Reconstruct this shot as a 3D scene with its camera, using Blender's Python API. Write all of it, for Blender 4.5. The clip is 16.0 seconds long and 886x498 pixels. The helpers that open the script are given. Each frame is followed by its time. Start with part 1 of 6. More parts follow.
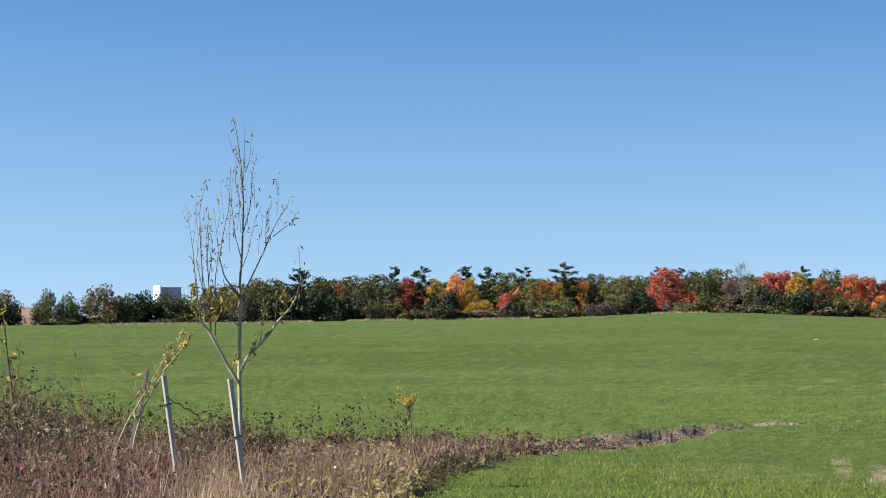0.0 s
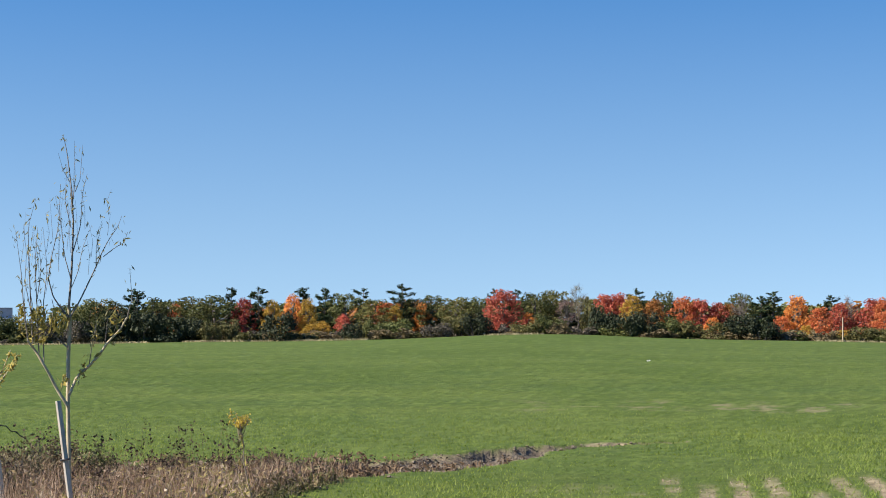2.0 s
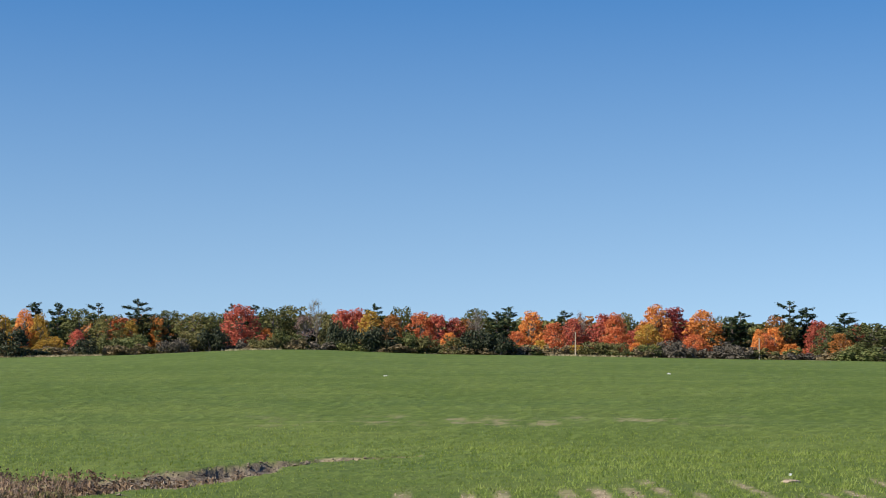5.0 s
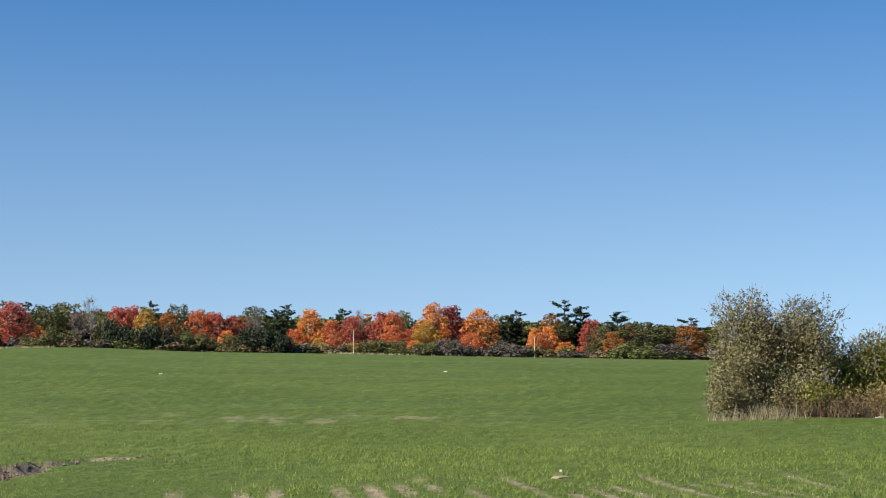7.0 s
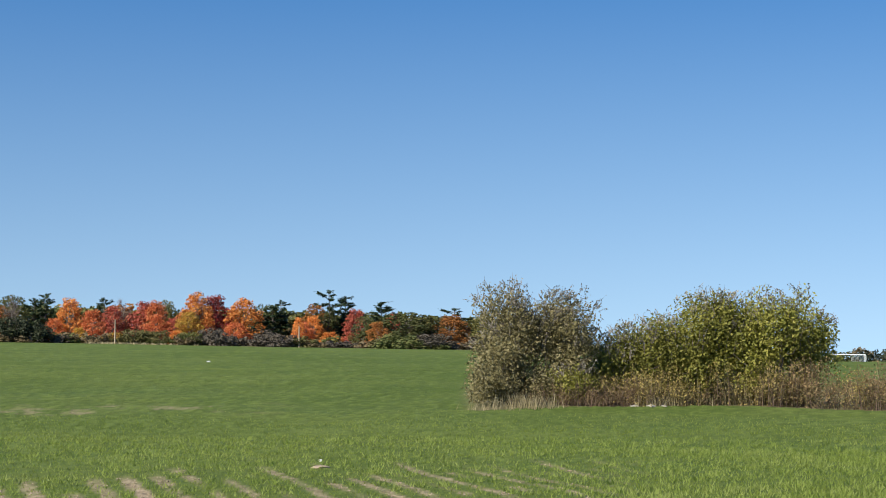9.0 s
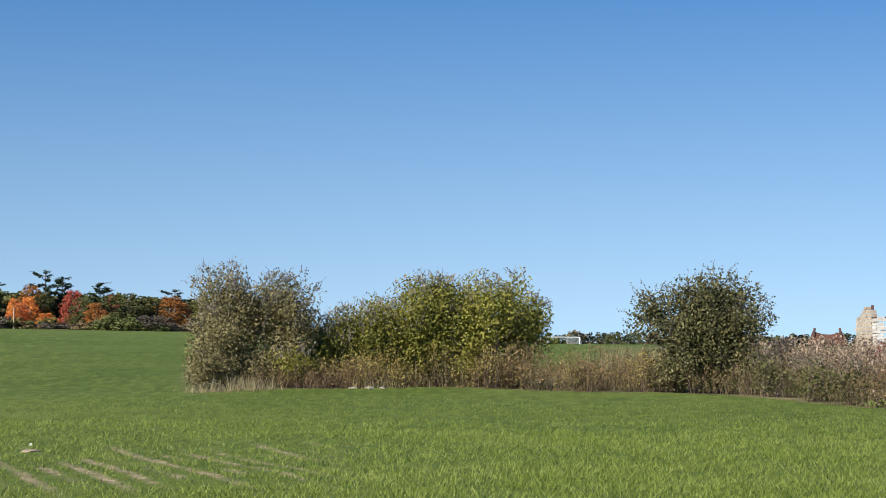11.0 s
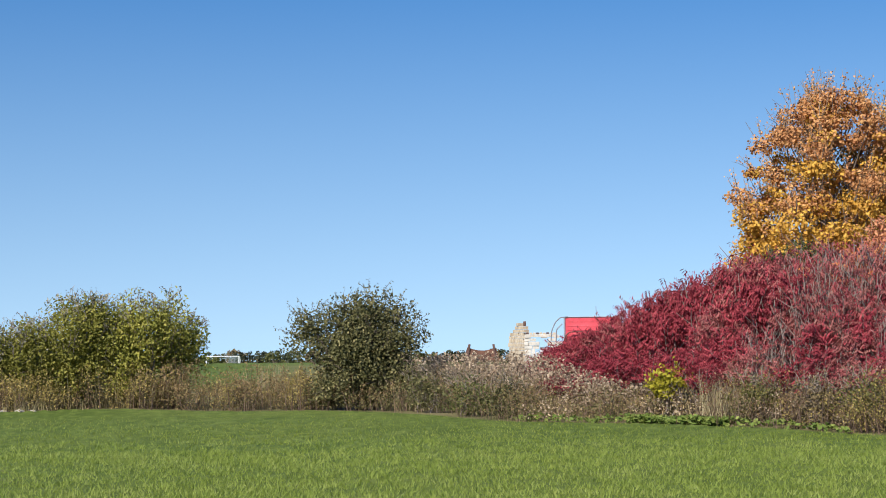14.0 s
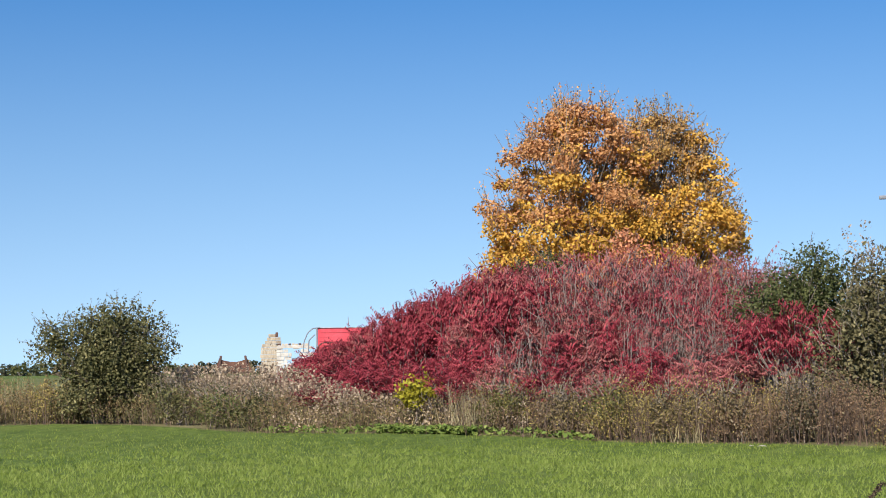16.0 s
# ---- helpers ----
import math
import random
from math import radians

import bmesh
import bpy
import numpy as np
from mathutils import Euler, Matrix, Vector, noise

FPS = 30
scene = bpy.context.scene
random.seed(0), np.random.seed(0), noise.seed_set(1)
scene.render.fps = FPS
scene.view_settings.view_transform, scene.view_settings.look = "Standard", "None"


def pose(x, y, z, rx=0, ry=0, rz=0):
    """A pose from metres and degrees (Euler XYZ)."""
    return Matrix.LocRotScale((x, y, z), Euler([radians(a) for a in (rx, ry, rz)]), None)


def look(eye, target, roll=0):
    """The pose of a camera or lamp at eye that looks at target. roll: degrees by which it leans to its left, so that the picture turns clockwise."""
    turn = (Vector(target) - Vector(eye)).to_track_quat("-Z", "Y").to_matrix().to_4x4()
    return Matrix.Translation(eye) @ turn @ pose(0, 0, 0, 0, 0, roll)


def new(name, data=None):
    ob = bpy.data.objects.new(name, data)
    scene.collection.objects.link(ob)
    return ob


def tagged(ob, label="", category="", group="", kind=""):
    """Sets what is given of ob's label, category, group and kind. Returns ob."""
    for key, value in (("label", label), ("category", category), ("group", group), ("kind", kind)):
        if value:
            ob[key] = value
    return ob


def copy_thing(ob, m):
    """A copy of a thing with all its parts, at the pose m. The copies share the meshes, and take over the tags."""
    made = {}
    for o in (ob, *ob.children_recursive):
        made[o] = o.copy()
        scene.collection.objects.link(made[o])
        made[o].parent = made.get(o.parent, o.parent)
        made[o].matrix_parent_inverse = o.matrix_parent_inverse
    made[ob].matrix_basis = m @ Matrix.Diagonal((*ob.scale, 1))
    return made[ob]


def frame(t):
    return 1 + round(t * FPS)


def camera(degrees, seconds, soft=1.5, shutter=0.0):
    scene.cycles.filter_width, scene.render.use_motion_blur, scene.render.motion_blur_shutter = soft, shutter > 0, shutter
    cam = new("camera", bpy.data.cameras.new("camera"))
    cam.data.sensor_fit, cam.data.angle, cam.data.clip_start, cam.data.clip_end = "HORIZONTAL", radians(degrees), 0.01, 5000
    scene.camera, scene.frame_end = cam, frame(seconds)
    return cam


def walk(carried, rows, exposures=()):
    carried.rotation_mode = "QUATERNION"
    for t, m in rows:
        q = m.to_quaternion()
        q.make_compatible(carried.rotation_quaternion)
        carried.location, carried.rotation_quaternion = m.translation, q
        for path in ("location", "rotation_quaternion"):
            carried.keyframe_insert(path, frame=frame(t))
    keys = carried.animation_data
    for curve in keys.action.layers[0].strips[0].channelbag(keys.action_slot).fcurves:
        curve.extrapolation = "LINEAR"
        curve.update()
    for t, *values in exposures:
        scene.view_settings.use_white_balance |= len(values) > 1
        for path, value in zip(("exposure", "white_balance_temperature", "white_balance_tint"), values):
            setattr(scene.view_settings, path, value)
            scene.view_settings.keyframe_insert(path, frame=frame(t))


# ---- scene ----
EYE, ARM = 1.7, 0.38   # eye height, and how far in front of the turning body the camera is held
cam = camera(27.58, 16.0, soft=0.95)
# seconds, yaw, pitch, roll: a slow turn to the right on one spot
ROWS = [
    (0.0, -0.000, 1.900, -0.000),
    (0.5, -1.244, 2.094, -0.166),
    (1.0, -2.474, 2.306, -0.198),
    (1.5, -3.738, 2.465, -0.110),
    (2.0, -5.155, 2.582, -0.092),
    (2.5, -6.661, 2.741, -0.231),
    (3.0, -8.098, 2.896, -0.254),
    (3.5, -9.332, 2.931, -0.081),
    (3.7, -9.800, 2.920, -0.060),
    (5.8, -16.060, 3.215, 0.085),
    (6.0, -16.745, 3.234, 0.092),
    (6.5, -18.537, 3.158, 0.008),
    (7.0, -20.451, 3.004, -0.019),
    (7.5, -22.371, 2.961, 0.055),
    (8.0, -24.181, 2.981, 0.114),
    (8.5, -25.964, 2.932, 0.090),
    (9.0, -27.902, 2.691, -0.086),
    (9.5, -30.060, 2.301, -0.290),
    (10.0, -32.453, 2.014, -0.458),
    (10.2, -33.400, 1.990, -0.440),
    (12.3, -41.150, 2.490, -0.060),
    (12.5, -41.822, 2.474, -0.034),
    (13.0, -43.632, 2.457, 0.078),
    (13.5, -45.564, 2.535, 0.158),
    (14.0, -47.467, 2.743, 0.296),
    (14.5, -49.292, 2.936, 0.443),
    (15.0, -51.156, 3.045, 0.557),
    (15.5, -53.233, 3.099, 0.573),
    (16.0, -55.284, 3.025, 0.602),
]
walk(cam, [(t, pose(-ARM * math.sin(radians(yaw)), ARM * math.cos(radians(yaw)), EYE, 90 + pitch, roll, yaw)) for t, yaw, pitch, roll in ROWS],
     exposures=((0.0, 1.0), (2.0, 1.0), (3.5, 0.9), (7.0, 0.8), (10.0, 0.77), (12.5, 0.74), (14.0, 0.82), (16.0, 0.87)))

# ---- light ----
SUN_AZ, SUN_EL = -100.0, 38.0          # degrees to the right of the y axis, and above the horizon
world = bpy.data.worlds.new("sky")
scene.world = world
world.use_nodes = True
wn, wl = world.node_tree.nodes, world.node_tree.links
wn.clear()
sky = wn.new("ShaderNodeTexSky")
sky.sky_type, sky.sun_disc = "NISHITA", False
sky.sun_elevation, sky.sun_rotation = radians(SUN_EL), radians(SUN_AZ) % (2 * math.pi)
sky.altitude, sky.air_density, sky.dust_density, sky.ozone_density = 200.0, 1.0, 0.15, 4.8
back = wn.new("ShaderNodeBackground")
back.inputs["Strength"].default_value = 0.0835
wout = wn.new("ShaderNodeOutputWorld")
turn = wn.new("ShaderNodeMapping")
turn.inputs["Location"].default_value = (0, 0, 0.150)      # clear dry air: the haze band lies below the horizon
turn.inputs["Scale"].default_value = (1, 1, 0.98)
place = wn.new("ShaderNodeTexCoord")
wl.new(place.outputs["Generated"], turn.inputs["Vector"])
wl.new(turn.outputs["Vector"], sky.inputs["Vector"])
clear = wn.new("ShaderNodeHueSaturation")
split = wn.new("ShaderNodeSeparateXYZ")
depth = wn.new("ShaderNodeMapRange")                      # the blue deepens with height above the horizon
depth.inputs["From Min"].default_value, depth.inputs["From Max"].default_value = 0.0, 0.28
depth.inputs["To Min"].default_value, depth.inputs["To Max"].default_value = 0.84, 1.37
wl.new(place.outputs["Generated"], split.inputs[0])
wl.new(split.outputs["Z"], depth.inputs["Value"])
wl.new(depth.outputs[0], clear.inputs["Saturation"])
tint = wn.new("ShaderNodeMapRange")                       # and turns from pale cyan towards violet
tint.inputs["From Min"].default_value, tint.inputs["From Max"].default_value = 0.0, 0.25
tint.inputs["To Min"].default_value, tint.inputs["To Max"].default_value = 0.490, 0.503
wl.new(split.outputs["Z"], tint.inputs["Value"])
wl.new(tint.outputs[0], clear.inputs["Hue"])
wl.new(sky.outputs["Color"], clear.inputs["Color"])
wl.new(clear.outputs["Color"], back.inputs["Color"])
wl.new(back.outputs["Background"], wout.inputs["Surface"])
sun_data = bpy.data.lights.new("sun", "SUN")
sun_data.energy, sun_data.angle, sun_data.color = 5.0, radians(0.53), (1.0, 0.94, 0.85)
sun = new("sun", sun_data)
sun.matrix_world = look((0, 0, 0), (-math.sin(radians(SUN_AZ)) * math.cos(radians(SUN_EL)),
                                    -math.cos(radians(SUN_AZ)) * math.cos(radians(SUN_EL)), -math.sin(radians(SUN_EL))))

# ---- materials ----
def nodes_of(name):
    m = bpy.data.materials.new(name)
    m.use_nodes = True
    n, l = m.node_tree.nodes, m.node_tree.links
    n.clear()
    out = n.new("ShaderNodeOutputMaterial")
    return m, n, l, out


def ramp(n, l, fac, stops, mode="LINEAR"):
    r = n.new("ShaderNodeValToRGB")
    r.color_ramp.interpolation = mode
    while len(r.color_ramp.elements) < len(stops):
        r.color_ramp.elements.new(0.5)
    for e, (p, c) in zip(r.color_ramp.elements, stops):
        e.position, e.color = p, (*c, 1)
    if fac is not None:
        l.new(fac, r.inputs["Fac"])
    return r


def noise_at(n, l, scale, detail=4.0, rough=0.6, coord="Object", stretch=(1, 1, 1)):
    tc = n.new("ShaderNodeTexCoord")
    mp = n.new("ShaderNodeMapping")
    mp.inputs["Scale"].default_value = stretch
    l.new(tc.outputs[coord], mp.inputs["Vector"])
    t = n.new("ShaderNodeTexNoise")
    t.inputs["Scale"].default_value, t.inputs["Detail"].default_value, t.inputs["Roughness"].default_value = scale, detail, rough
    l.new(mp.outputs["Vector"], t.inputs["Vector"])
    return t


def mixed(n, l, a, b, fac, mode="MIX"):
    m = n.new("ShaderNodeMix")
    m.data_type, m.blend_type = "RGBA", mode
    for socket, v in ((m.inputs[6], a), (m.inputs[7], b)):
        if isinstance(v, tuple):
            socket.default_value = (*v, 1)
        else:
            l.new(v, socket)
    if isinstance(fac, float):
        m.inputs[0].default_value = fac
    else:
        l.new(fac, m.inputs[0])
    return m.outputs[2]


def leaf_mat(name, colours, through_light=0.3, patch=1.2, rough=0.6, gloss=0.2, fleck=0.55):
    """Foliage: every leaf takes its own tint from the list, with slow drifts through the crown and from plant to plant."""
    m, n, l, out = nodes_of(name)
    geo, info = n.new("ShaderNodeNewGeometry"), n.new("ShaderNodeObjectInfo")
    t = noise_at(n, l, patch, 3.0)
    add = n.new("ShaderNodeMath")
    add.operation = "MULTIPLY_ADD"
    l.new(geo.outputs["Random Per Island"], add.inputs[0])
    add.inputs[1].default_value = fleck
    mul = n.new("ShaderNodeMath")
    mul.operation = "MULTIPLY_ADD"
    l.new(t.outputs["Fac"], mul.inputs[0])
    spray = 1.1 + 2.4 * (0.55 - fleck)       # leaves of one spray share a tint where single leaves count for less
    mul.inputs[1].default_value, mul.inputs[2].default_value = spray, 0.495 - 0.5 * fleck - 0.5 * spray
    l.new(mul.outputs[0], add.inputs[2])
    stops = [(i / max(1, len(colours) - 1), c) for i, c in enumerate(colours)]
    r = ramp(n, l, add.outputs[0], stops)
    hsv = n.new("ShaderNodeHueSaturation")
    vary = n.new("ShaderNodeMapRange")
    vary.inputs["To Min"].default_value, vary.inputs["To Max"].default_value = 0.8, 1.2
    l.new(info.outputs["Random"], vary.inputs["Value"])
    l.new(vary.outputs[0], hsv.inputs["Value"])
    l.new(r.outputs["Color"], hsv.inputs["Color"])
    b = n.new("ShaderNodeBsdfPrincipled")
    b.inputs["Roughness"].default_value = rough
    b.inputs["Specular IOR Level"].default_value = gloss
    tr = n.new("ShaderNodeBsdfTranslucent")
    l.new(hsv.outputs["Color"], b.inputs["Base Color"])
    l.new(hsv.outputs["Color"], tr.inputs["Color"])
    ms = n.new("ShaderNodeMixShader")
    ms.inputs[0].default_value = through_light
    l.new(b.outputs[0], ms.inputs[1])
    l.new(tr.outputs[0], ms.inputs[2])
    l.new(ms.outputs[0], out.inputs["Surface"])
    return m


def solid_mat(name, c1, c2, scale=6.0, rough=0.8, bump=0.3, metal=0.0, stretch=(1, 1, 1), depth=0.02):
    """A weathered solid: two tints in coarse and fine noise, with relief."""
    m, n, l, out = nodes_of(name)
    big, fine = noise_at(n, l, scale, 5.0, 0.65, stretch=stretch), noise_at(n, l, scale * 9, 4.0, 0.7, stretch=stretch)
    r1 = ramp(n, l, big.outputs["Fac"], [(0.35, c1), (0.65, c2)])
    col = mixed(n, l, r1.outputs["Color"], tuple(0.55 * v for v in c1), ramp(n, l, fine.outputs["Fac"], [(0.5, (0, 0, 0)), (0.8, (0.7, 0.7, 0.7))]).outputs["Color"])
    b = n.new("ShaderNodeBsdfPrincipled")
    b.inputs["Roughness"].default_value, b.inputs["Metallic"].default_value = rough, metal
    l.new(col, b.inputs["Base Color"])
    bp = n.new("ShaderNodeBump")
    bp.inputs["Strength"].default_value, bp.inputs["Distance"].default_value = bump, depth
    l.new(fine.outputs["Fac"], bp.inputs["Height"])
    l.new(bp.outputs["Normal"], b.inputs["Normal"])
    l.new(b.outputs[0], out.inputs["Surface"])
    return m


BARK = solid_mat("bark", (0.11, 0.085, 0.065), (0.2, 0.17, 0.14), 3.0, 0.9, 0.6, stretch=(1, 1, 0.2))
BARK_PALE = solid_mat("pale_bark", (0.34, 0.27, 0.16), (0.54, 0.45, 0.29), 9.0, 0.8, 0.4, stretch=(1, 1, 0.3), depth=0.004)
TWIG = solid_mat("twig_bark", (0.13, 0.105, 0.085), (0.25, 0.21, 0.175), 5.0, 0.85, 0.2)
SUMAC_BARK = solid_mat("grey_sumac_bark", (0.13, 0.095, 0.085), (0.25, 0.2, 0.175), 5.0, 0.85, 0.2)
TWIG_DARK = solid_mat("dark_twig_bark", (0.06, 0.045, 0.04), (0.12, 0.09, 0.08), 5.0, 0.85, 0.2)
FOLIAGE = {
    "red": leaf_mat("red_maple_leaves", [(0.28, 0.055, 0.042), (0.48, 0.11, 0.07), (0.56, 0.2, 0.10)], 0.3, 0.5),
    "crimson": leaf_mat("crimson_maple_leaves", [(0.16, 0.025, 0.025), (0.29, 0.05, 0.04), (0.36, 0.10, 0.06)], 0.3, 0.5),
    "redorange": leaf_mat("red_orange_leaves", [(0.38, 0.08, 0.034), (0.57, 0.16, 0.058), (0.63, 0.27, 0.09)], 0.3, 0.5),
    "orange": leaf_mat("orange_leaves", [(0.44, 0.12, 0.03), (0.62, 0.225, 0.05), (0.66, 0.34, 0.09)], 0.3, 0.5),
    "yellow": leaf_mat("yellow_leaves", [(0.26, 0.18, 0.03), (0.46, 0.28, 0.045), (0.56, 0.36, 0.07)], 0.3, 0.5),
    "brownorange": leaf_mat("brown_orange_leaves", [(0.14, 0.10, 0.03), (0.34, 0.13, 0.035), (0.42, 0.18, 0.04)], 0.3, 0.5),
    "oak": leaf_mat("dull_green_oak_leaves", [(0.045, 0.062, 0.02), (0.1, 0.11, 0.034), (0.17, 0.15, 0.05)], 0.25, 0.4),
    "oak_olive": leaf_mat("olive_oak_leaves", [(0.07, 0.08, 0.025), (0.13, 0.125, 0.035), (0.20, 0.15, 0.05)], 0.25, 0.4),
    "pine": leaf_mat("pine_needles", [(0.02, 0.036, 0.018), (0.045, 0.07, 0.03), (0.07, 0.09, 0.04)], 0.12, 0.6),
    "dark": leaf_mat("dark_green_leaves", [(0.012, 0.018, 0.01), (0.03, 0.038, 0.018), (0.07, 0.075, 0.03)], 0.1, 0.5),
    "green": leaf_mat("mid_green_leaves", [(0.05, 0.07, 0.022), (0.11, 0.125, 0.036), (0.19, 0.17, 0.055)], 0.25, 0.5),
    "lime": leaf_mat("light_green_leaves", [(0.06, 0.10, 0.02), (0.12, 0.16, 0.035), (0.18, 0.18, 0.05)], 0.3, 0.5),
    "olive": leaf_mat("olive_leaves", [(0.07, 0.075, 0.025), (0.13, 0.12, 0.04), (0.21, 0.16, 0.06)], 0.25, 0.5),
    "brown": leaf_mat("brown_leaves", [(0.09, 0.075, 0.04), (0.16, 0.12, 0.06), (0.22, 0.16, 0.08)], 0.2, 0.5),
    "grey": leaf_mat("grey_brown_leaves", [(0.055, 0.046, 0.034), (0.1, 0.085, 0.062), (0.15, 0.12, 0.085)], 0.15, 0.5),
    "mauve": leaf_mat("mauve_brown_leaves", [(0.16, 0.09, 0.08), (0.24, 0.14, 0.12), (0.28, 0.18, 0.14)], 0.2, 0.5),
    "pale": leaf_mat("pale_olive_leaves", [(0.13, 0.13, 0.06), (0.21, 0.19, 0.09), (0.27, 0.23, 0.12)], 0.25, 0.5),
    "hedge_olive": leaf_mat("olive_brown_thorn_leaves", [(0.085, 0.074, 0.03), (0.255, 0.222, 0.095), (0.48, 0.41, 0.23)], 0.4, 4.5, fleck=0.32),
    "hedge_green": leaf_mat("green_dogwood_leaves", [(0.075, 0.083, 0.018), (0.24, 0.238, 0.046), (0.45, 0.395, 0.105)], 0.42, 4.0, fleck=0.32),
    "hedge_dark": leaf_mat("dark_green_apple_leaves", [(0.024, 0.026, 0.01), (0.088, 0.087, 0.032), (0.32, 0.275, 0.125)], 0.2, 4.5, fleck=0.32),
    "cedar": leaf_mat("cedar_green_leaves", [(0.026, 0.035, 0.011), (0.058, 0.068, 0.022), (0.12, 0.12, 0.045)], 0.25, 1.8),
    "dry_brush": leaf_mat("dry_mottled_leaves", [(0.05, 0.044, 0.022), (0.125, 0.102, 0.055), (0.31, 0.26, 0.155)], 0.25, 5.0, fleck=0.32),
    "viburnum": leaf_mat("mottled_viburnum_leaves", [(0.03, 0.03, 0.012), (0.085, 0.074, 0.032), (0.27, 0.23, 0.12)], 0.2, 4.5, fleck=0.32),
    "sumac": leaf_mat("crimson_sumac_leaflets", [(0.075, 0.012, 0.017), (0.225, 0.028, 0.04), (0.42, 0.085, 0.095)], 0.22, 2.5, fleck=0.32),
    "sumac_dull": leaf_mat("faded_sumac_leaflets", [(0.16, 0.045, 0.045), (0.28, 0.085, 0.08), (0.38, 0.18, 0.15)], 0.25, 2.5, fleck=0.32),
    "sumac_rust": leaf_mat("orange_sumac_leaflets", [(0.42, 0.09, 0.04), (0.55, 0.2, 0.08), (0.6, 0.3, 0.14)], 0.35, 0.8),
    "gold": leaf_mat("golden_maple_leaves", [(0.25, 0.12, 0.026), (0.5, 0.28, 0.048), (0.68, 0.46, 0.09)], 0.28, 1.6, fleck=0.32),
    "gold_brown": leaf_mat("amber_maple_leaves", [(0.26, 0.12, 0.055), (0.5, 0.25, 0.105), (0.66, 0.41, 0.165)], 0.35, 1.6, fleck=0.32),
    "pale_tips": leaf_mat("pale_drying_leaves", [(0.10, 0.09, 0.06), (0.21, 0.19, 0.14), (0.42, 0.39, 0.31)], 0.2, 2.0),
    "young_maple": leaf_mat("orange_pink_maple_leaves", [(0.34, 0.11, 0.05), (0.52, 0.22, 0.11), (0.62, 0.36, 0.18)], 0.3, 1.0),
    "gold_dull": leaf_mat("dull_amber_maple_leaves", [(0.2, 0.115, 0.05), (0.38, 0.22, 0.08), (0.54, 0.37, 0.11)], 0.3, 1.6, fleck=0.32),
    "willow_pale": leaf_mat("pale_willow_leaves", [(0.09, 0.08, 0.04), (0.26, 0.23, 0.1), (0.55, 0.48, 0.26)], 0.35, 3.0),
    "yellow_shrub": leaf_mat("yellow_shrub_leaves", [(0.2, 0.18, 0.02), (0.38, 0.34, 0.03), (0.48, 0.43, 0.06)], 0.35, 2.0),
    "burdock": leaf_mat("broad_green_leaves", [(0.06, 0.10, 0.02), (0.13, 0.18, 0.035), (0.24, 0.26, 0.07)], 0.2, 2.0),
    "willow": leaf_mat("yellow_green_willow_leaves", [(0.2, 0.18, 0.05), (0.42, 0.34, 0.09), (0.62, 0.48, 0.12)], 0.35, 3.0),
}

# ---- geometry helpers ----
class Geo:
    """Collects vertices and faces, with a material slot for each face."""

    def __init__(self):
        self.v, self.f, self.n = [], [], 0

    def add(self, v, f, slot=0):
        v, f = np.asarray(v, float).reshape(-1, 3), np.asarray(f, int)
        if len(f):
            self.v.append(v)
            self.f.append((f + self.n, slot))
            self.n += len(v)
        return self

    def mesh(self, name, mats, smooth=False):
        me = bpy.data.meshes.new(name)
        co = np.concatenate(self.v).astype(np.float32)
        me.vertices.add(len(co))
        me.vertices.foreach_set("co", co.ravel())
        loops = np.concatenate([f.ravel() for f, _ in self.f]).astype(np.int32)
        sizes = np.concatenate([np.full(len(f), f.shape[1]) for f, _ in self.f])
        slots = np.concatenate([np.full(len(f), s) for f, s in self.f]).astype(np.int32)
        me.loops.add(len(loops))
        me.loops.foreach_set("vertex_index", loops)
        me.polygons.add(len(sizes))
        me.polygons.foreach_set("loop_start", np.concatenate([[0], np.cumsum(sizes)[:-1]]).astype(np.int32))
        me.polygons.foreach_set("material_index", slots)
        me.polygons.foreach_set("use_smooth", np.full(len(sizes), smooth))
        for m in mats:
            me.materials.append(m)
        me.update(calc_edges=True)
        me.validate()
        return me


def part(name, geo, mats, parent=None, label="", smooth=False):
    ob = new(name, geo.mesh(name, mats if isinstance(mats, (list, tuple)) else [mats], smooth))
    if parent is not None:
        ob.parent = parent
    return tagged(ob, label)


def unit(a):
    return a / np.maximum(1e-9, np.linalg.norm(a, axis=-1, keepdims=True))


def leaves(rng, c, nrm, length, wide, fold=0.12, way=None):
    """A diamond leaf at each centre, facing nrm; way: the direction of its long axis, else any."""
    n = len(c)
    nrm = unit(nrm)
    way = rng.normal(size=(n, 3)) if way is None else way
    t = unit(way - (way * nrm).sum(1, keepdims=True) * nrm)
    b = np.cross(nrm, t)
    length, wide = np.broadcast_to(length, n)[:, None], np.broadcast_to(wide, n)[:, None]
    v = np.stack([c - t * length / 2, c + b * wide / 2 + nrm * wide * fold, c + t * length / 2, c - b * wide / 2 + nrm * wide * fold], 1)
    return v.reshape(-1, 3), np.arange(4 * n).reshape(-1, 4)


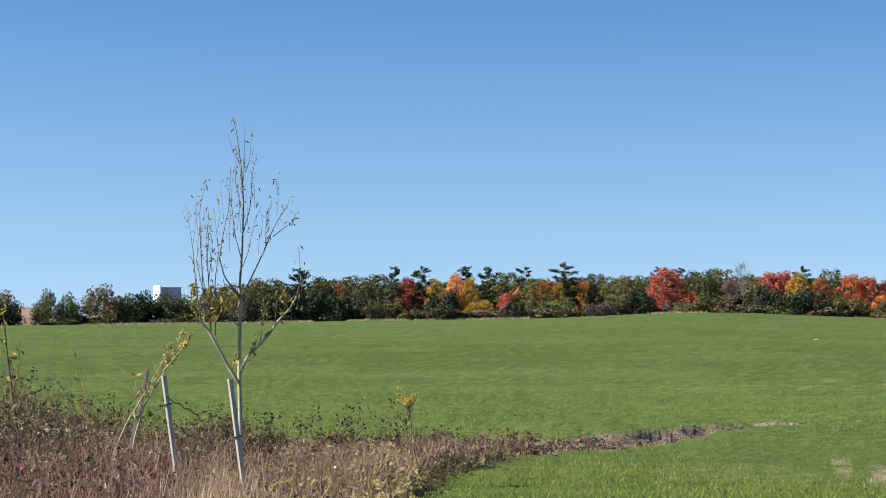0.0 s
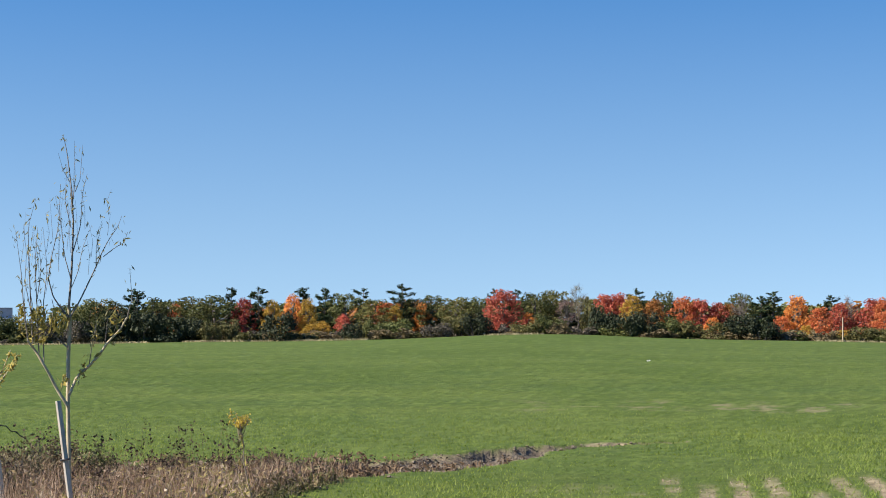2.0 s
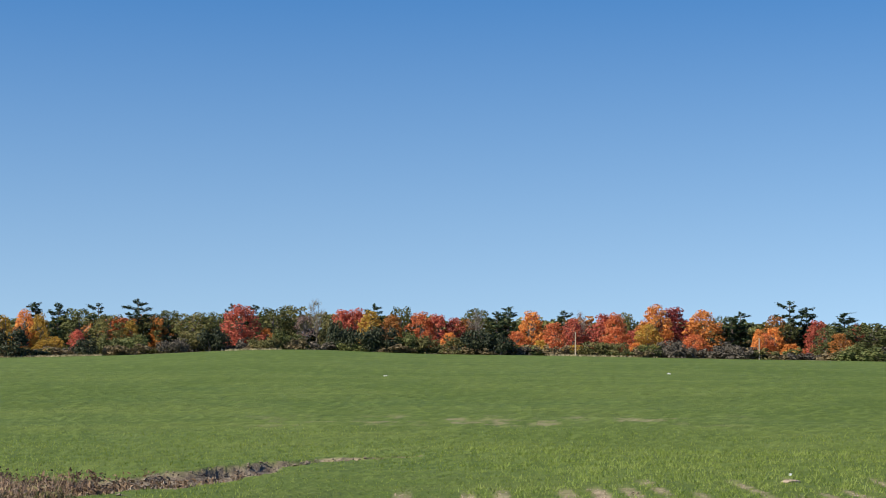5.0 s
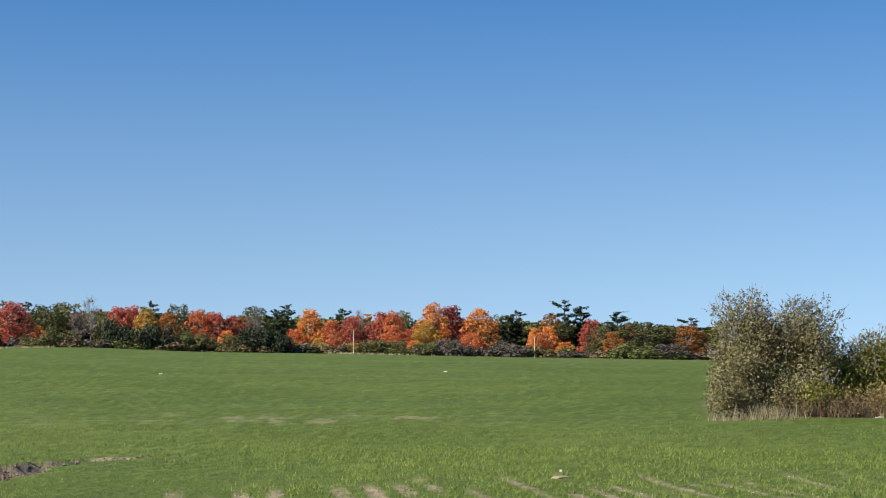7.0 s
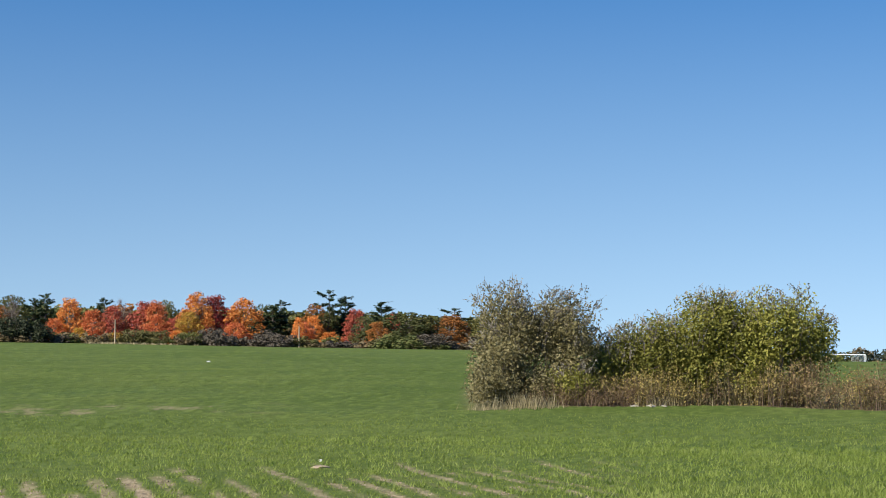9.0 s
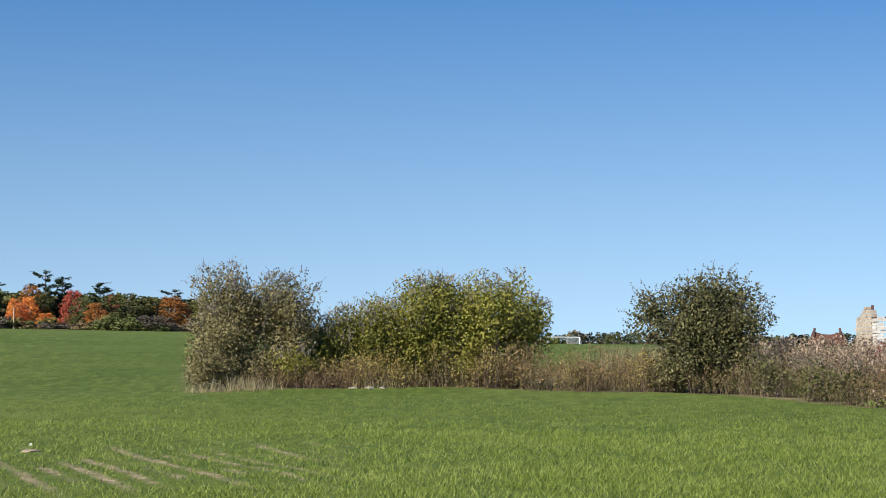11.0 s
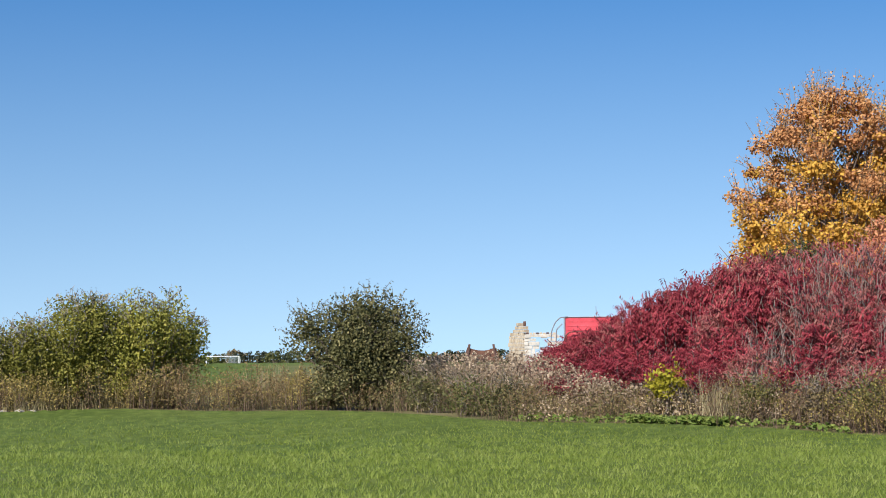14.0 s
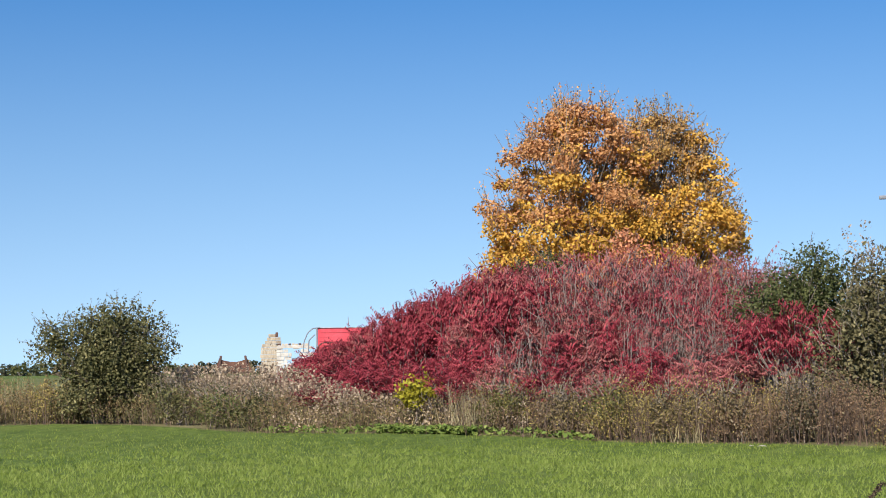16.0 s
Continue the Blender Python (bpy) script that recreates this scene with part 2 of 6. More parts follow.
def tube(points, radii, sides=5):
    p = np.asarray(points, float)
    d = unit(np.gradient(p, axis=0))
    ref = np.array([1.0, 0.13, 0.07]) if abs(d[0][2]) > 0.7 else np.array([0.05, 0.1, 1.0])
    a = unit(np.cross(d, ref))
    b = np.cross(d, a)
    ang = np.linspace(0, 2 * np.pi, sides, endpoint=False)
    ring = a[:, None] * np.cos(ang)[None, :, None] + b[:, None] * np.sin(ang)[None, :, None]
    v = p[:, None] + ring * np.asarray(radii, float)[:, None, None]
    k, f = len(p), []
    for i in range(k - 1):
        for j in range(sides):
            f.append((i * sides + j, i * sides + (j + 1) % sides, (i + 1) * sides + (j + 1) % sides, (i + 1) * sides + j))
    return v.reshape(-1, 3), np.array(f)


def bent(rng, a, b, steps=5, sag=0.08):
    """A wandering line from a to b."""
    a, b = np.asarray(a, float), np.asarray(b, float)
    t = np.linspace(0, 1, steps)[:, None]
    w = rng.normal(size=(steps, 3)) * np.linalg.norm(b - a) * sag * np.sin(np.pi * t)
    return a + (b - a) * t + w


def box(cx, cy, cz, sx, sy, sz, bevel=0.0):
    bm = bmesh.new()
    bmesh.ops.create_cube(bm, size=1.0, matrix=Matrix.Translation((cx, cy, cz)) @ Matrix.Diagonal((sx, sy, sz, 1)))
    if bevel:
        bmesh.ops.bevel(bm, geom=bm.edges[:], offset=bevel, segments=2, affect="EDGES", profile=0.6)
    bm.verts.index_update()
    v = [tuple(x.co) for x in bm.verts]
    f = [[x.index for x in face.verts] for face in bm.faces]
    bm.free()
    return v, f


def add_box(g, *a, slot=0, turn=None, **k):
    v, f = box(*a, **k)
    v = np.array(v)
    if turn is not None:
        v = np.array([turn @ Vector(x) for x in v])
    for size in (3, 4):
        sel = [x for x in f if len(x) == size]
        if sel:
            used = sorted({i for x in sel for i in x})
            where = {i: j for j, i in enumerate(used)}
            g.add(v[used], [[where[i] for i in x] for x in sel], slot)
    return g


def clouds(rng, clumps, n, size, up=0.25, spread=0.75, aspect=0.62, core=0.45, stray=0.08):
    """n leaves over lumps (x, y, z, rx, ry, rz); most of them near the lumps' skins, facing outwards and up."""
    c = np.asarray(clumps, float)
    area = c[:, 3] * c[:, 4] + c[:, 4] * c[:, 5] + c[:, 3] * c[:, 5]
    k = rng.choice(len(c), n, p=area / area.sum())
    d = unit(rng.normal(size=(n, 3)))
    rad = 1 - core * rng.random(n) ** 1.6 + stray * rng.normal(size=n)
    p = c[k, :3] + d * c[k, 3:] * rad[:, None]
    nrm = d * 0.8 + rng.normal(size=(n, 3)) * spread + np.array([0, 0, up])
    ln = size * (0.65 + 0.7 * rng.random(n))
    return leaves(rng, p, nrm, ln, ln * aspect)


# ---- the lie of the land ----
def at(phi, d):
    return d * math.sin(radians(phi)), d * math.cos(radians(phi))


EDGE_PHI = np.array([-180, -60, -20, -13.4, -6.8, -2.6, 0.3, 3.9, 6.5, 9.2, 12.6, 16.7, 22, 28, 33, 60, 180.0])
EDGE_Z = np.array([-2, -2, -2.5, -2.46, -1.98, -1.29, -1.16, -0.58, 0.55, 0.9, -0.4, -0.82, -1.64, -2.35, -3.0, -3.0, -2])
PHI_FINE = np.linspace(-180, 180, 3601)
KERNEL = np.exp(-0.5 * (np.arange(-30, 31) / 10.0) ** 2)
EDGE_FINE = np.convolve(np.pad(np.interp(PHI_FINE, EDGE_PHI, EDGE_Z), 30, mode="edge"), KERNEL / KERNEL.sum(), mode="valid")
# the washed-out gully across the field, as places along it
GULLY = np.array([at(p, d) for p, d in ((-6, 20.9), (-3, 21.6), (-0.5, 22.3), (2.0, 22.9), (4.2, 23.3), (6.2, 24.4), (7.4, 25.6), (8.8, 26.8), (10.5, 27.6), (12.5, 28.2))])
GULLY_WIDE = np.array([1.6, 1.5, 1.3, 1.0, 0.75, 0.6, 0.42, 0.26, 0.16, 0.1])


def gully(x, y):
    """How deep in the gully a place is: 1 on its bed, 0 outside; and how far along it."""
    best, along = np.full(np.shape(x), 9.0), np.zeros(np.shape(x))
    wob = 0.16 * np.sin(x * 5.1 + y * 2.3) + 0.1 * np.sin(x * 11.7 - y * 7.1)
    for i in range(len(GULLY) - 1):
        a, b = GULLY[i], GULLY[i + 1]
        ab = b - a
        t = np.clip(((x - a[0]) * ab[0] + (y - a[1]) * ab[1]) / (ab @ ab), 0, 1)
        r = np.hypot(x - a[0] - ab[0] * t, y - a[1] - ab[1] * t) / (GULLY_WIDE[i] + (GULLY_WIDE[i + 1] - GULLY_WIDE[i]) * t) + wob
        along = np.where(r < best, (i + t) / (len(GULLY) - 1), along)
        best = np.minimum(best, r)
    return np.clip(1.35 - best, 0, 1), along


def smooth(a, b, x):
    t = np.clip((x - a) / (b - a), 0, 1)
    return t * t * (3 - 2 * t)


def ground_z(x, y):
    x, y = np.asarray(x, float), np.asarray(y, float)
    d, phi = np.hypot(x, y), np.degrees(np.arctan2(x, y))
    edge = np.interp(phi, PHI_FINE, EDGE_FINE)
    west = edge * np.clip((d - 55) / 400, 0, 1) ** 1.2
    west = west + (-16 - edge) * smooth(620, 1700, d)
    east = np.interp(d, [0, 60, 200, 440, 480, 700, 1700, 6000], [0, -0.05, -1.6, -4.85, -5.7, -12, -26, -80])
    e = smooth(31, 36, phi) * (1 - smooth(110, 140, phi))
    z = west * (1 - e) + east * e
    z = z + 0.03 * np.sin(x * 0.9 + 1) * np.sin(y * 0.7) * smooth(6, 12, d) + 0.22 * np.sin(x * 0.021 + 0.4) * np.sin(d * 0.033) * smooth(60, 140, d) * (1 - smooth(300, 420, d))
    g, along = gully(x, y)
    cut = (0.1 + 0.035 * smooth(0.6, 0.66, along) * (1 - smooth(0.76, 0.82, along))) * smooth(0.12, 0.5, g + 0.07 * np.sin(x * 23 + y * 9) * np.sin(y * 17 - x * 5)) + 0.05 * smooth(0.5, 1, g)
    return z - cut


def gz(phi, d):
    x, y = at(phi, d)
    return float(ground_z(x, y))


def stand(phi, d, turn=None, lift=0.0):
    """The pose of a thing on the ground there; its x axis runs across the view and y away from it."""
    x, y = at(phi, d)
    return pose(x, y, gz(phi, d) + lift, 0, 0, -phi if turn is None else turn)


WAVES = [(math.cos(a), math.sin(a), f, p) for a, f, p in ((0.3, 0.9, 0.1), (1.7, 1.3, 2.0), (2.6, 0.55, 4.0), (0.9, 2.3, 1.0), (2.1, 3.1, 5.0))]


def mottle(x, y, scale=1.0):
    s = 0
    for cx, cy, f, p in WAVES:
        s = s + np.sin((cx * x + cy * y) * f * scale + p + 1.3 * np.sin((cy * x - cx * y) * f * 0.7 * scale + p * 2))
    return s / len(WAVES)


def thin(x, y):
    """1 where the drilled rows came up thinly, near the camera."""
    d, phi = np.hypot(x, y), np.degrees(np.arctan2(x, y))
    return smooth(6.0, 9.0, phi) * (1 - smooth(29, 36, phi)) * smooth(17.6, 19.4, d) * (1 - smooth(24.0, 26.0, d))


def bare(x, y):
    """0 where the crop stands full, towards 1 where bare soil shows."""
    d, phi = np.hypot(x, y), np.degrees(np.arctan2(x, y))
    g, along = gully(x, y)
    m = mottle(x, y, 1.1)
    across = (x * 0.970 - y * 0.242) / 0.37 + 0.12 * np.sin(d * 0.9) + 0.1 * mottle(x, y, 2.6)
    row = 0.5 + 0.5 * np.sin(across * 2 * np.pi)
    lane = np.floor(across + 0.25)
    ends = np.interp(phi, [13, 18, 24, 30], [20.9, 21.6, 23.4, 24.2]) + 1.0 * np.sin(lane * 2.4) + 0.6 * np.sin(lane * 5.1 + 1)
    near = 1 - smooth(18.5, 21.5, phi)
    s = thin(x, y) * smooth(0.5 - 0.2 * near, 0.88 - 0.2 * near, row) * np.maximum(0.62 * near, smooth(-0.6, 0.1, m + 0.45 * np.sin(lane * 3.7))) * (1 - smooth(-0.8, 0.6, d - ends)) * (0.3 + 0.25 * near + 0.45 * smooth(-0.5, 0.2, mottle(x, y, 4.5))) * np.maximum(smooth(11.5, 14.5, phi), smooth(-0.35, 0.25, mottle(x, y, 4.1)) * (0.25 + 0.55 * smooth(10, 12, phi)))
    band = smooth(37.5, 40, d) * (1 - smooth(42.5, 46, d)) * smooth(6, 10, phi) * (1 - smooth(20, 24, phi))
    s = np.maximum(s, 0.55 * band * smooth(-0.1, 0.35, mottle(phi * 1.7, d * 0.9, 1.0)) * smooth(-0.3, 0.3, mottle(phi * 5.0, d * 1.6, 1.0)))
    strip = smooth(0.0, 0.5, 1 - ((phi - 10.4) / 1.0) ** 2 - ((d - 27.7) / 0.4) ** 2)
    return np.maximum(np.maximum(s, strip), smooth(0.02, 0.25, g))


# ---- ground ----
def field_mat():
    m, n, l, out = nodes_of("wheat_field_soil_and_sprouts")
    at_soil = n.new("ShaderNodeAttribute")
    at_soil.attribute_name = "bare_soil"
    at_rough = n.new("ShaderNodeAttribute")
    at_rough.attribute_name = "rough_pasture"
    big = noise_at(n, l, 0.05, 6.0, 0.65, stretch=(0.35, 2.0, 1))
    mid = noise_at(n, l, 0.6, 5.0, 0.65, stretch=(0.6, 1.5, 1))
    fine = noise_at(n, l, 14.0, 4.0, 0.7)
    drift = noise_at(n, l, 0.11, 7.0, 0.72, stretch=(0.6, 1.0, 1))
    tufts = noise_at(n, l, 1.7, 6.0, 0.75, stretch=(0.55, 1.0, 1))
    g1 = ramp(n, l, big.outputs["Fac"], [(0.35, (0.06, 0.093, 0.013)), (0.65, (0.1, 0.133, 0.023))])
    g2 = mixed(n, l, g1.outputs["Color"], (0.055, 0.092, 0.016), ramp(n, l, drift.outputs["Fac"], [(0.47, (0, 0, 0)), (0.6, (0.8, 0.8, 0.8))]).outputs["Color"])
    g2 = mixed(n, l, g2, (0.14, 0.16, 0.04), ramp(n, l, mid.outputs["Fac"], [(0.5, (0, 0, 0)), (0.72, (0.55, 0.55, 0.55))]).outputs["Color"])
    g3 = mixed(n, l, g2, (0.165, 0.19, 0.048), ramp(n, l, fine.outputs["Fac"], [(0.5, (0, 0, 0)), (0.75, (0.6, 0.6, 0.6))]).outputs["Color"])
    # shade between clumps put into the colour, dark where the inverted bump sinks
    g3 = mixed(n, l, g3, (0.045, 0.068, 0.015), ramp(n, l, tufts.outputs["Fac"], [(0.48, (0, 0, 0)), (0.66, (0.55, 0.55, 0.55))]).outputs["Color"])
    soil = ramp(n, l, noise_at(n, l, 5.0, 6.0, 0.7).outputs["Fac"], [(0.3, (0.15, 0.112, 0.066)), (0.5, (0.3, 0.235, 0.145)), (0.72, (0.41, 0.33, 0.21))])
    at_lush = n.new("ShaderNodeAttribute")
    at_lush.attribute_name = "lush"
    g3 = mixed(n, l, g3, (0.062, 0.094, 0.013), at_lush.outputs["Fac"])
    c = mixed(n, l, g3, soil.outputs["Color"], at_soil.outputs["Fac"])
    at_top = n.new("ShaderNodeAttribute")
    at_top.attribute_name = "clump_top_light"
    # light on raised clumps painted in: colour brightens with their height, gaps stay dark
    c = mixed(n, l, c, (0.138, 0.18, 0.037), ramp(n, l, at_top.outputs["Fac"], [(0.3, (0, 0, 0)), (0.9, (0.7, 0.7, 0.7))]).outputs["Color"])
    at_wash = n.new("ShaderNodeAttribute")
    at_wash.attribute_name = "washed_soil"
    bed = ramp(n, l, noise_at(n, l, 4.0, 6.0, 0.75).outputs["Fac"], [(0.3, (0.06, 0.044, 0.03)), (0.5, (0.16, 0.122, 0.084)), (0.72, (0.3, 0.245, 0.175))])
    c = mixed(n, l, c, bed.outputs["Color"], at_wash.outputs["Fac"])
    rough = ramp(n, l, mid.outputs["Fac"], [(0.3, (0.10, 0.10, 0.04)), (0.7, (0.2, 0.165, 0.085))])
    c = mixed(n, l, c, rough.outputs["Color"], at_rough.outputs["Fac"])
    b = n.new("ShaderNodeBsdfPrincipled")
    b.inputs["Roughness"].default_value = 0.9
    b.inputs["Specular IOR Level"].default_value = 0.15
    l.new(c, b.inputs["Base Color"])
    bp = n.new("ShaderNodeBump")
    bp.inputs["Strength"].default_value, bp.inputs["Distance"].default_value = 0.7, 0.05
    l.new(fine.outputs["Fac"], bp.inputs["Height"])
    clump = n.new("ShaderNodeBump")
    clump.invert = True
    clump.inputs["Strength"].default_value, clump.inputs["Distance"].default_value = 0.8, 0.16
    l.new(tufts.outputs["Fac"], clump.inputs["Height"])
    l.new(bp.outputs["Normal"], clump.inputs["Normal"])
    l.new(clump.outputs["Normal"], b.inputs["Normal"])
    l.new(b.outputs[0], out.inputs["Surface"])
    return m


def front(phi):
    """Where the rough strip behind the field begins."""
    return np.interp(phi, [28.3, 29, 31, 34, 36.3, 39, 42, 44.9, 47, 49.2, 52, 55.5, 57.3, 60.8, 64.3, 68.8, 75, 90],
                     [40.1, 40.4, 42.4, 43.4, 44.6, 44.3, 42.7, 41.4, 39.9, 37.6, 35.8, 34.6, 34.1, 32.4, 31.3, 29.9, 27.5, 24])


def pasture(x, y):
    d, phi = np.hypot(x, y), np.degrees(np.arctan2(x, y))
    strip = smooth(28.3, 29.2, phi) * smooth(-0.3, 0.3, d - front(phi)) * (1 - smooth(56, 66, d) * (1 - smooth(40.5, 45, phi))) * (1 - smooth(250, 300, d))
    weeds = (1 - smooth(-0.4, 0.4, d - 21.9)) * (1 - smooth(-1.3, 1.3, phi - 0.7 * mottle(x, y, 2.2) - np.interp(d, [14, 16.8, 20, 22], [-3.5, -1.5, 1.0, 2.2])))
    woods = smooth(458, 464, d) * (1 - smooth(31, 35, phi))
    return np.maximum(np.maximum(strip, weeds), woods)


def build_ground():
    phis = np.concatenate([np.arange(-180, -20, 8), np.arange(-20, -17, 0.6), np.arange(-17, 36, 0.15), np.arange(36, 72, 0.19), np.arange(72, 180.1, 6)])
    phis[-1] = 180
    ds = [0.4, 2, 5, 8]
    while ds[-1] < 6000:
        d = ds[-1]
        ds.append(d + (1.0 if d < 12 else 0.3 if d < 18 else 0.0085 * d if d < 115 else 0.02 * d if d < 440 else 3 if d < 480 else 0.12 * d))
    ds = np.array(ds)
    p, d = np.meshgrid(np.radians(phis), ds)
    x, y = (d * np.sin(p)).ravel(), (d * np.cos(p)).ravel()
    soil = bare(x, y)
    z = ground_z(x, y) + 0.03 * soil * mottle(x, y, 6.0) + 0.02 * soil * mottle(x, y, 15.0)
    # the crop's own uneven top: low clumps and gaps, standing above the soil
    rng = np.random.default_rng(90)
    r = np.hypot(x, y)
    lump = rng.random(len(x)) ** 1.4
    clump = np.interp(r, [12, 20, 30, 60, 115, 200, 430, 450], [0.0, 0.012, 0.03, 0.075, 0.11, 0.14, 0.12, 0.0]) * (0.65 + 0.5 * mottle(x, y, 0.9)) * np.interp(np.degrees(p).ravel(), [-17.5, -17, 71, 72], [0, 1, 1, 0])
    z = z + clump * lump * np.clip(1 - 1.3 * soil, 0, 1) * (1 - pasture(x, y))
    w, h = len(phis), len(ds)
    i = (np.arange(h - 1)[:, None] * w + np.arange(w - 1)[None]).ravel()
    g = Geo().add(np.stack([x, y, z], 1), np.stack([i, i + w, i + w + 1, i + 1], 1))
    g.add([(0, 0, 0)] + [(a, b, c) for a, b, c in zip(x[:w], y[:w], z[:w])], [(0, j, j + 1) for j in range(1, w)])
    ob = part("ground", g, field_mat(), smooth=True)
    lush = 0.75 * smooth(-0.25, 0.5, mottle(np.degrees(np.arctan2(x, y)) * 0.45, np.log(np.hypot(x, y)) * 8.0, 1.0)) * smooth(24, 34, np.hypot(x, y))
    for name, values in (("lush", lush), ("clump_top_light", lump * smooth(16, 26, r) * (1 - 0.25 * smooth(36, 60, r))), ("bare_soil", np.minimum(1, soil)), ("washed_soil", smooth(0.05, 0.3, gully(x, y)[0])), ("rough_pasture", pasture(x, y))):
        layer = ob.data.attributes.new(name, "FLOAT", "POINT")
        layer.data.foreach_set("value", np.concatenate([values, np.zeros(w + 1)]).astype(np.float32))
    return tagged(ob, "wide green winter wheat field with bare soil patches", "field", kind="structure")


build_ground()

# ---- the far wood ----
KINDS = {"pine": (14.0, 6.0), "bush": (4.0, 6.0), "bare": (10.0, 7.0), "oak": (10.0, 7.0), "maple": (10.0, 7.0)}


def filled(wood, crown, h, w):
    """Both meshes stretched so that the crown just fills that height and width."""
    v = np.concatenate(crown.v)
    wide = np.percentile(np.hypot(v[:, 0], v[:, 1]), 97)
    high = np.percentile(v[:, 2], 99.6)
    for g in (wood, crown):
        g.v = [q * np.array([w / 2 / wide, w / 2 / wide, h / high]) for q in g.v]
    return wood, crown


def needle_pads(rng, crown, base, tip, n, size):
    """Flat sprays of needles along the outer part of a bough."""
    t = 0.3 + 0.7 * rng.random(n) ** 0.8
    thick = np.array([0.26, 0.26, 0.16]) * (0.45 + 0.18 * np.linalg.norm(tip - base))
    c = base + (tip - base) * t[:, None] + rng.normal(size=(n, 3)) * thick + np.array([0, 0, 0.1])
    way = unit(tip - base) + rng.normal(size=(n, 3)) * 0.7 + np.array([0, 0, 0.25])
    s = size * (0.6 + 0.8 * rng.random(n))
    crown.add(*leaves(rng, c, rng.normal(size=(n, 3)) * 0.5 + np.array([0, 0, 1]), s, s * 0.5, 0.2, way))


def tree_meshes(kind, seed):
    """Trunk and crown of one kind of tree, about 10 m high and 7 m wide (pines 14 by 6, bushes 4 by 6)."""
    rng = np.random.default_rng(seed)
    wood, crown = Geo(), Geo()
    h, w = KINDS[kind]
    plain = seed % 10 > 3
    if kind == "pine":
        # an old white pine: few long uneven boughs with gaps between, upswept near a ragged top
        lean = rng.normal(size=2) * 0.3
        wood.add(*tube(bent(rng, (0, 0, -0.3), (lean[0], lean[1], 13.6), 7, 0.012), np.linspace(0.26, 0.05, 7), 6))
        z, side = 3.4, rng.random() * 6.28
        while z < 13.3:
            f = z / 14
            for k in range(3 if f > 0.5 else 4):
                side += 2.1 + rng.normal() * 0.6
                ln = float(np.interp(f, [0.2, 0.5, 0.8, 0.93, 1], [2.6, 2.8, 2.5, 1.6, 0.8])) * (0.35 + 0.85 * rng.random())
                base = np.array([lean[0] * f, lean[1] * f, z + rng.normal() * 0.2])
                tip = base + np.array([np.cos(side) * ln, np.sin(side) * ln, ln * (0.1 + 0.6 * max(0, f - 0.5) + 0.22 * rng.normal())])
                wood.add(*tube(bent(rng, base, tip, 4, 0.06), np.linspace(0.08, 0.02, 4), 3))
                needle_pads(rng, crown, base, tip, int(11 + 27 * ln), 0.5)
                for _ in range(2):
                    knot = base + (tip - base) * (0.5 + 0.5 * rng.random())
                    needle_pads(rng, crown, knot, knot + rng.normal(size=3) * np.array([0.5, 0.5, 0.2]) + np.array([0, 0, 0.35]), 10, 0.48)
            z += 0.5 + 0.6 * rng.random() if f > 0.5 else 0.5 + 0.4 * rng.random()
        needle_pads(rng, crown, np.array([lean[0], lean[1], 12.9]), np.array([lean[0] * 1.1, lean[1] * 1.1, 14.1]), 60, 0.4)
        crown_mat = FOLIAGE["pine"]
        wood, crown = filled(wood, crown, h, w)
        return wood.mesh("trunk", [BARK]), crown.mesh("crown", [crown_mat])
    clumps = []
    if kind == "bush":
        n, size = (520, 0.66) if plain and seed != 56 else (3000, 0.25) if seed == 56 else (2000, 0.32)
        for _ in range(22):
            a, r = rng.random() * 2 * np.pi, np.sqrt(rng.random()) * w * 0.38
            cz = h * (0.12 + 0.68 * rng.random()) * np.sqrt(max(0.15, 1 - (r / (w * 0.5)) ** 2))
            s = 0.55 + 0.5 * rng.random()
            clumps.append((np.cos(a) * r, np.sin(a) * r, max(0.4, cz), s * 1.1, s * 1.1, min(s * 0.85, cz + 0.1)))
        for c in clumps[:7]:
            wood.add(*tube(bent(rng, (0.2 * c[0], 0.2 * c[1], -0.2), c[:3], 4), np.linspace(0.08, 0.03, 4), 4))
    elif kind == "bare":
        n, size = 900, 0.24
        for _ in range(30):
            a, r, cz = rng.random() * 2 * np.pi, np.sqrt(rng.random()) * w * 0.45, h * (0.35 + 0.6 * rng.random())
            r *= np.sqrt(max(0.1, 1 - (cz / h) ** 3))
            clumps.append((np.cos(a) * r, np.sin(a) * r, cz, 0.8, 0.8, 0.8))
        wood.add(*tube(bent(rng, (0, 0, -0.3), (0, 0, h * 0.8), 6, 0.02), np.linspace(0.2, 0.05, 6), 6))
        for c in clumps:
            base = np.array([0, 0, max(1.5, c[2] * 0.55)])
            wood.add(*tube(bent(rng, base, c[:3], 4), np.linspace(0.09, 0.03, 4), 3))
            for _ in range(7):
                tip = np.array(c[:3]) + unit(rng.normal(size=3) + np.array([0, 0, 0.9])) * (0.7 + 0.8 * rng.random())
                wood.add(*tube(bent(rng, c[:3], tip, 3), (0.03, 0.025, 0.015), 3))
    else:
        n, size = (720, 0.86) if plain else (3300, 0.37)
        count = 40 if kind == "oak" else 44
        for i in range(count):
            # lumps over the skin of the crown, a few inside; a maple narrows to its top, an oak is domed
            a, f = i * 2.39996 + rng.normal() * 0.3, 0.1 + 0.86 * ((i + rng.random()) / count)
            wide = w * 0.5 * float(np.interp(f, [0, 0.25, 0.55, 0.8, 1], [0.72, 0.95, 1.0, 0.74, 0.3] if kind == "oak" else [0.7, 1.0, 0.88, 0.55, 0.18]))
            r = wide * (0.86 if rng.random() < 0.8 else 0.4) * (0.85 + 0.25 * rng.random())
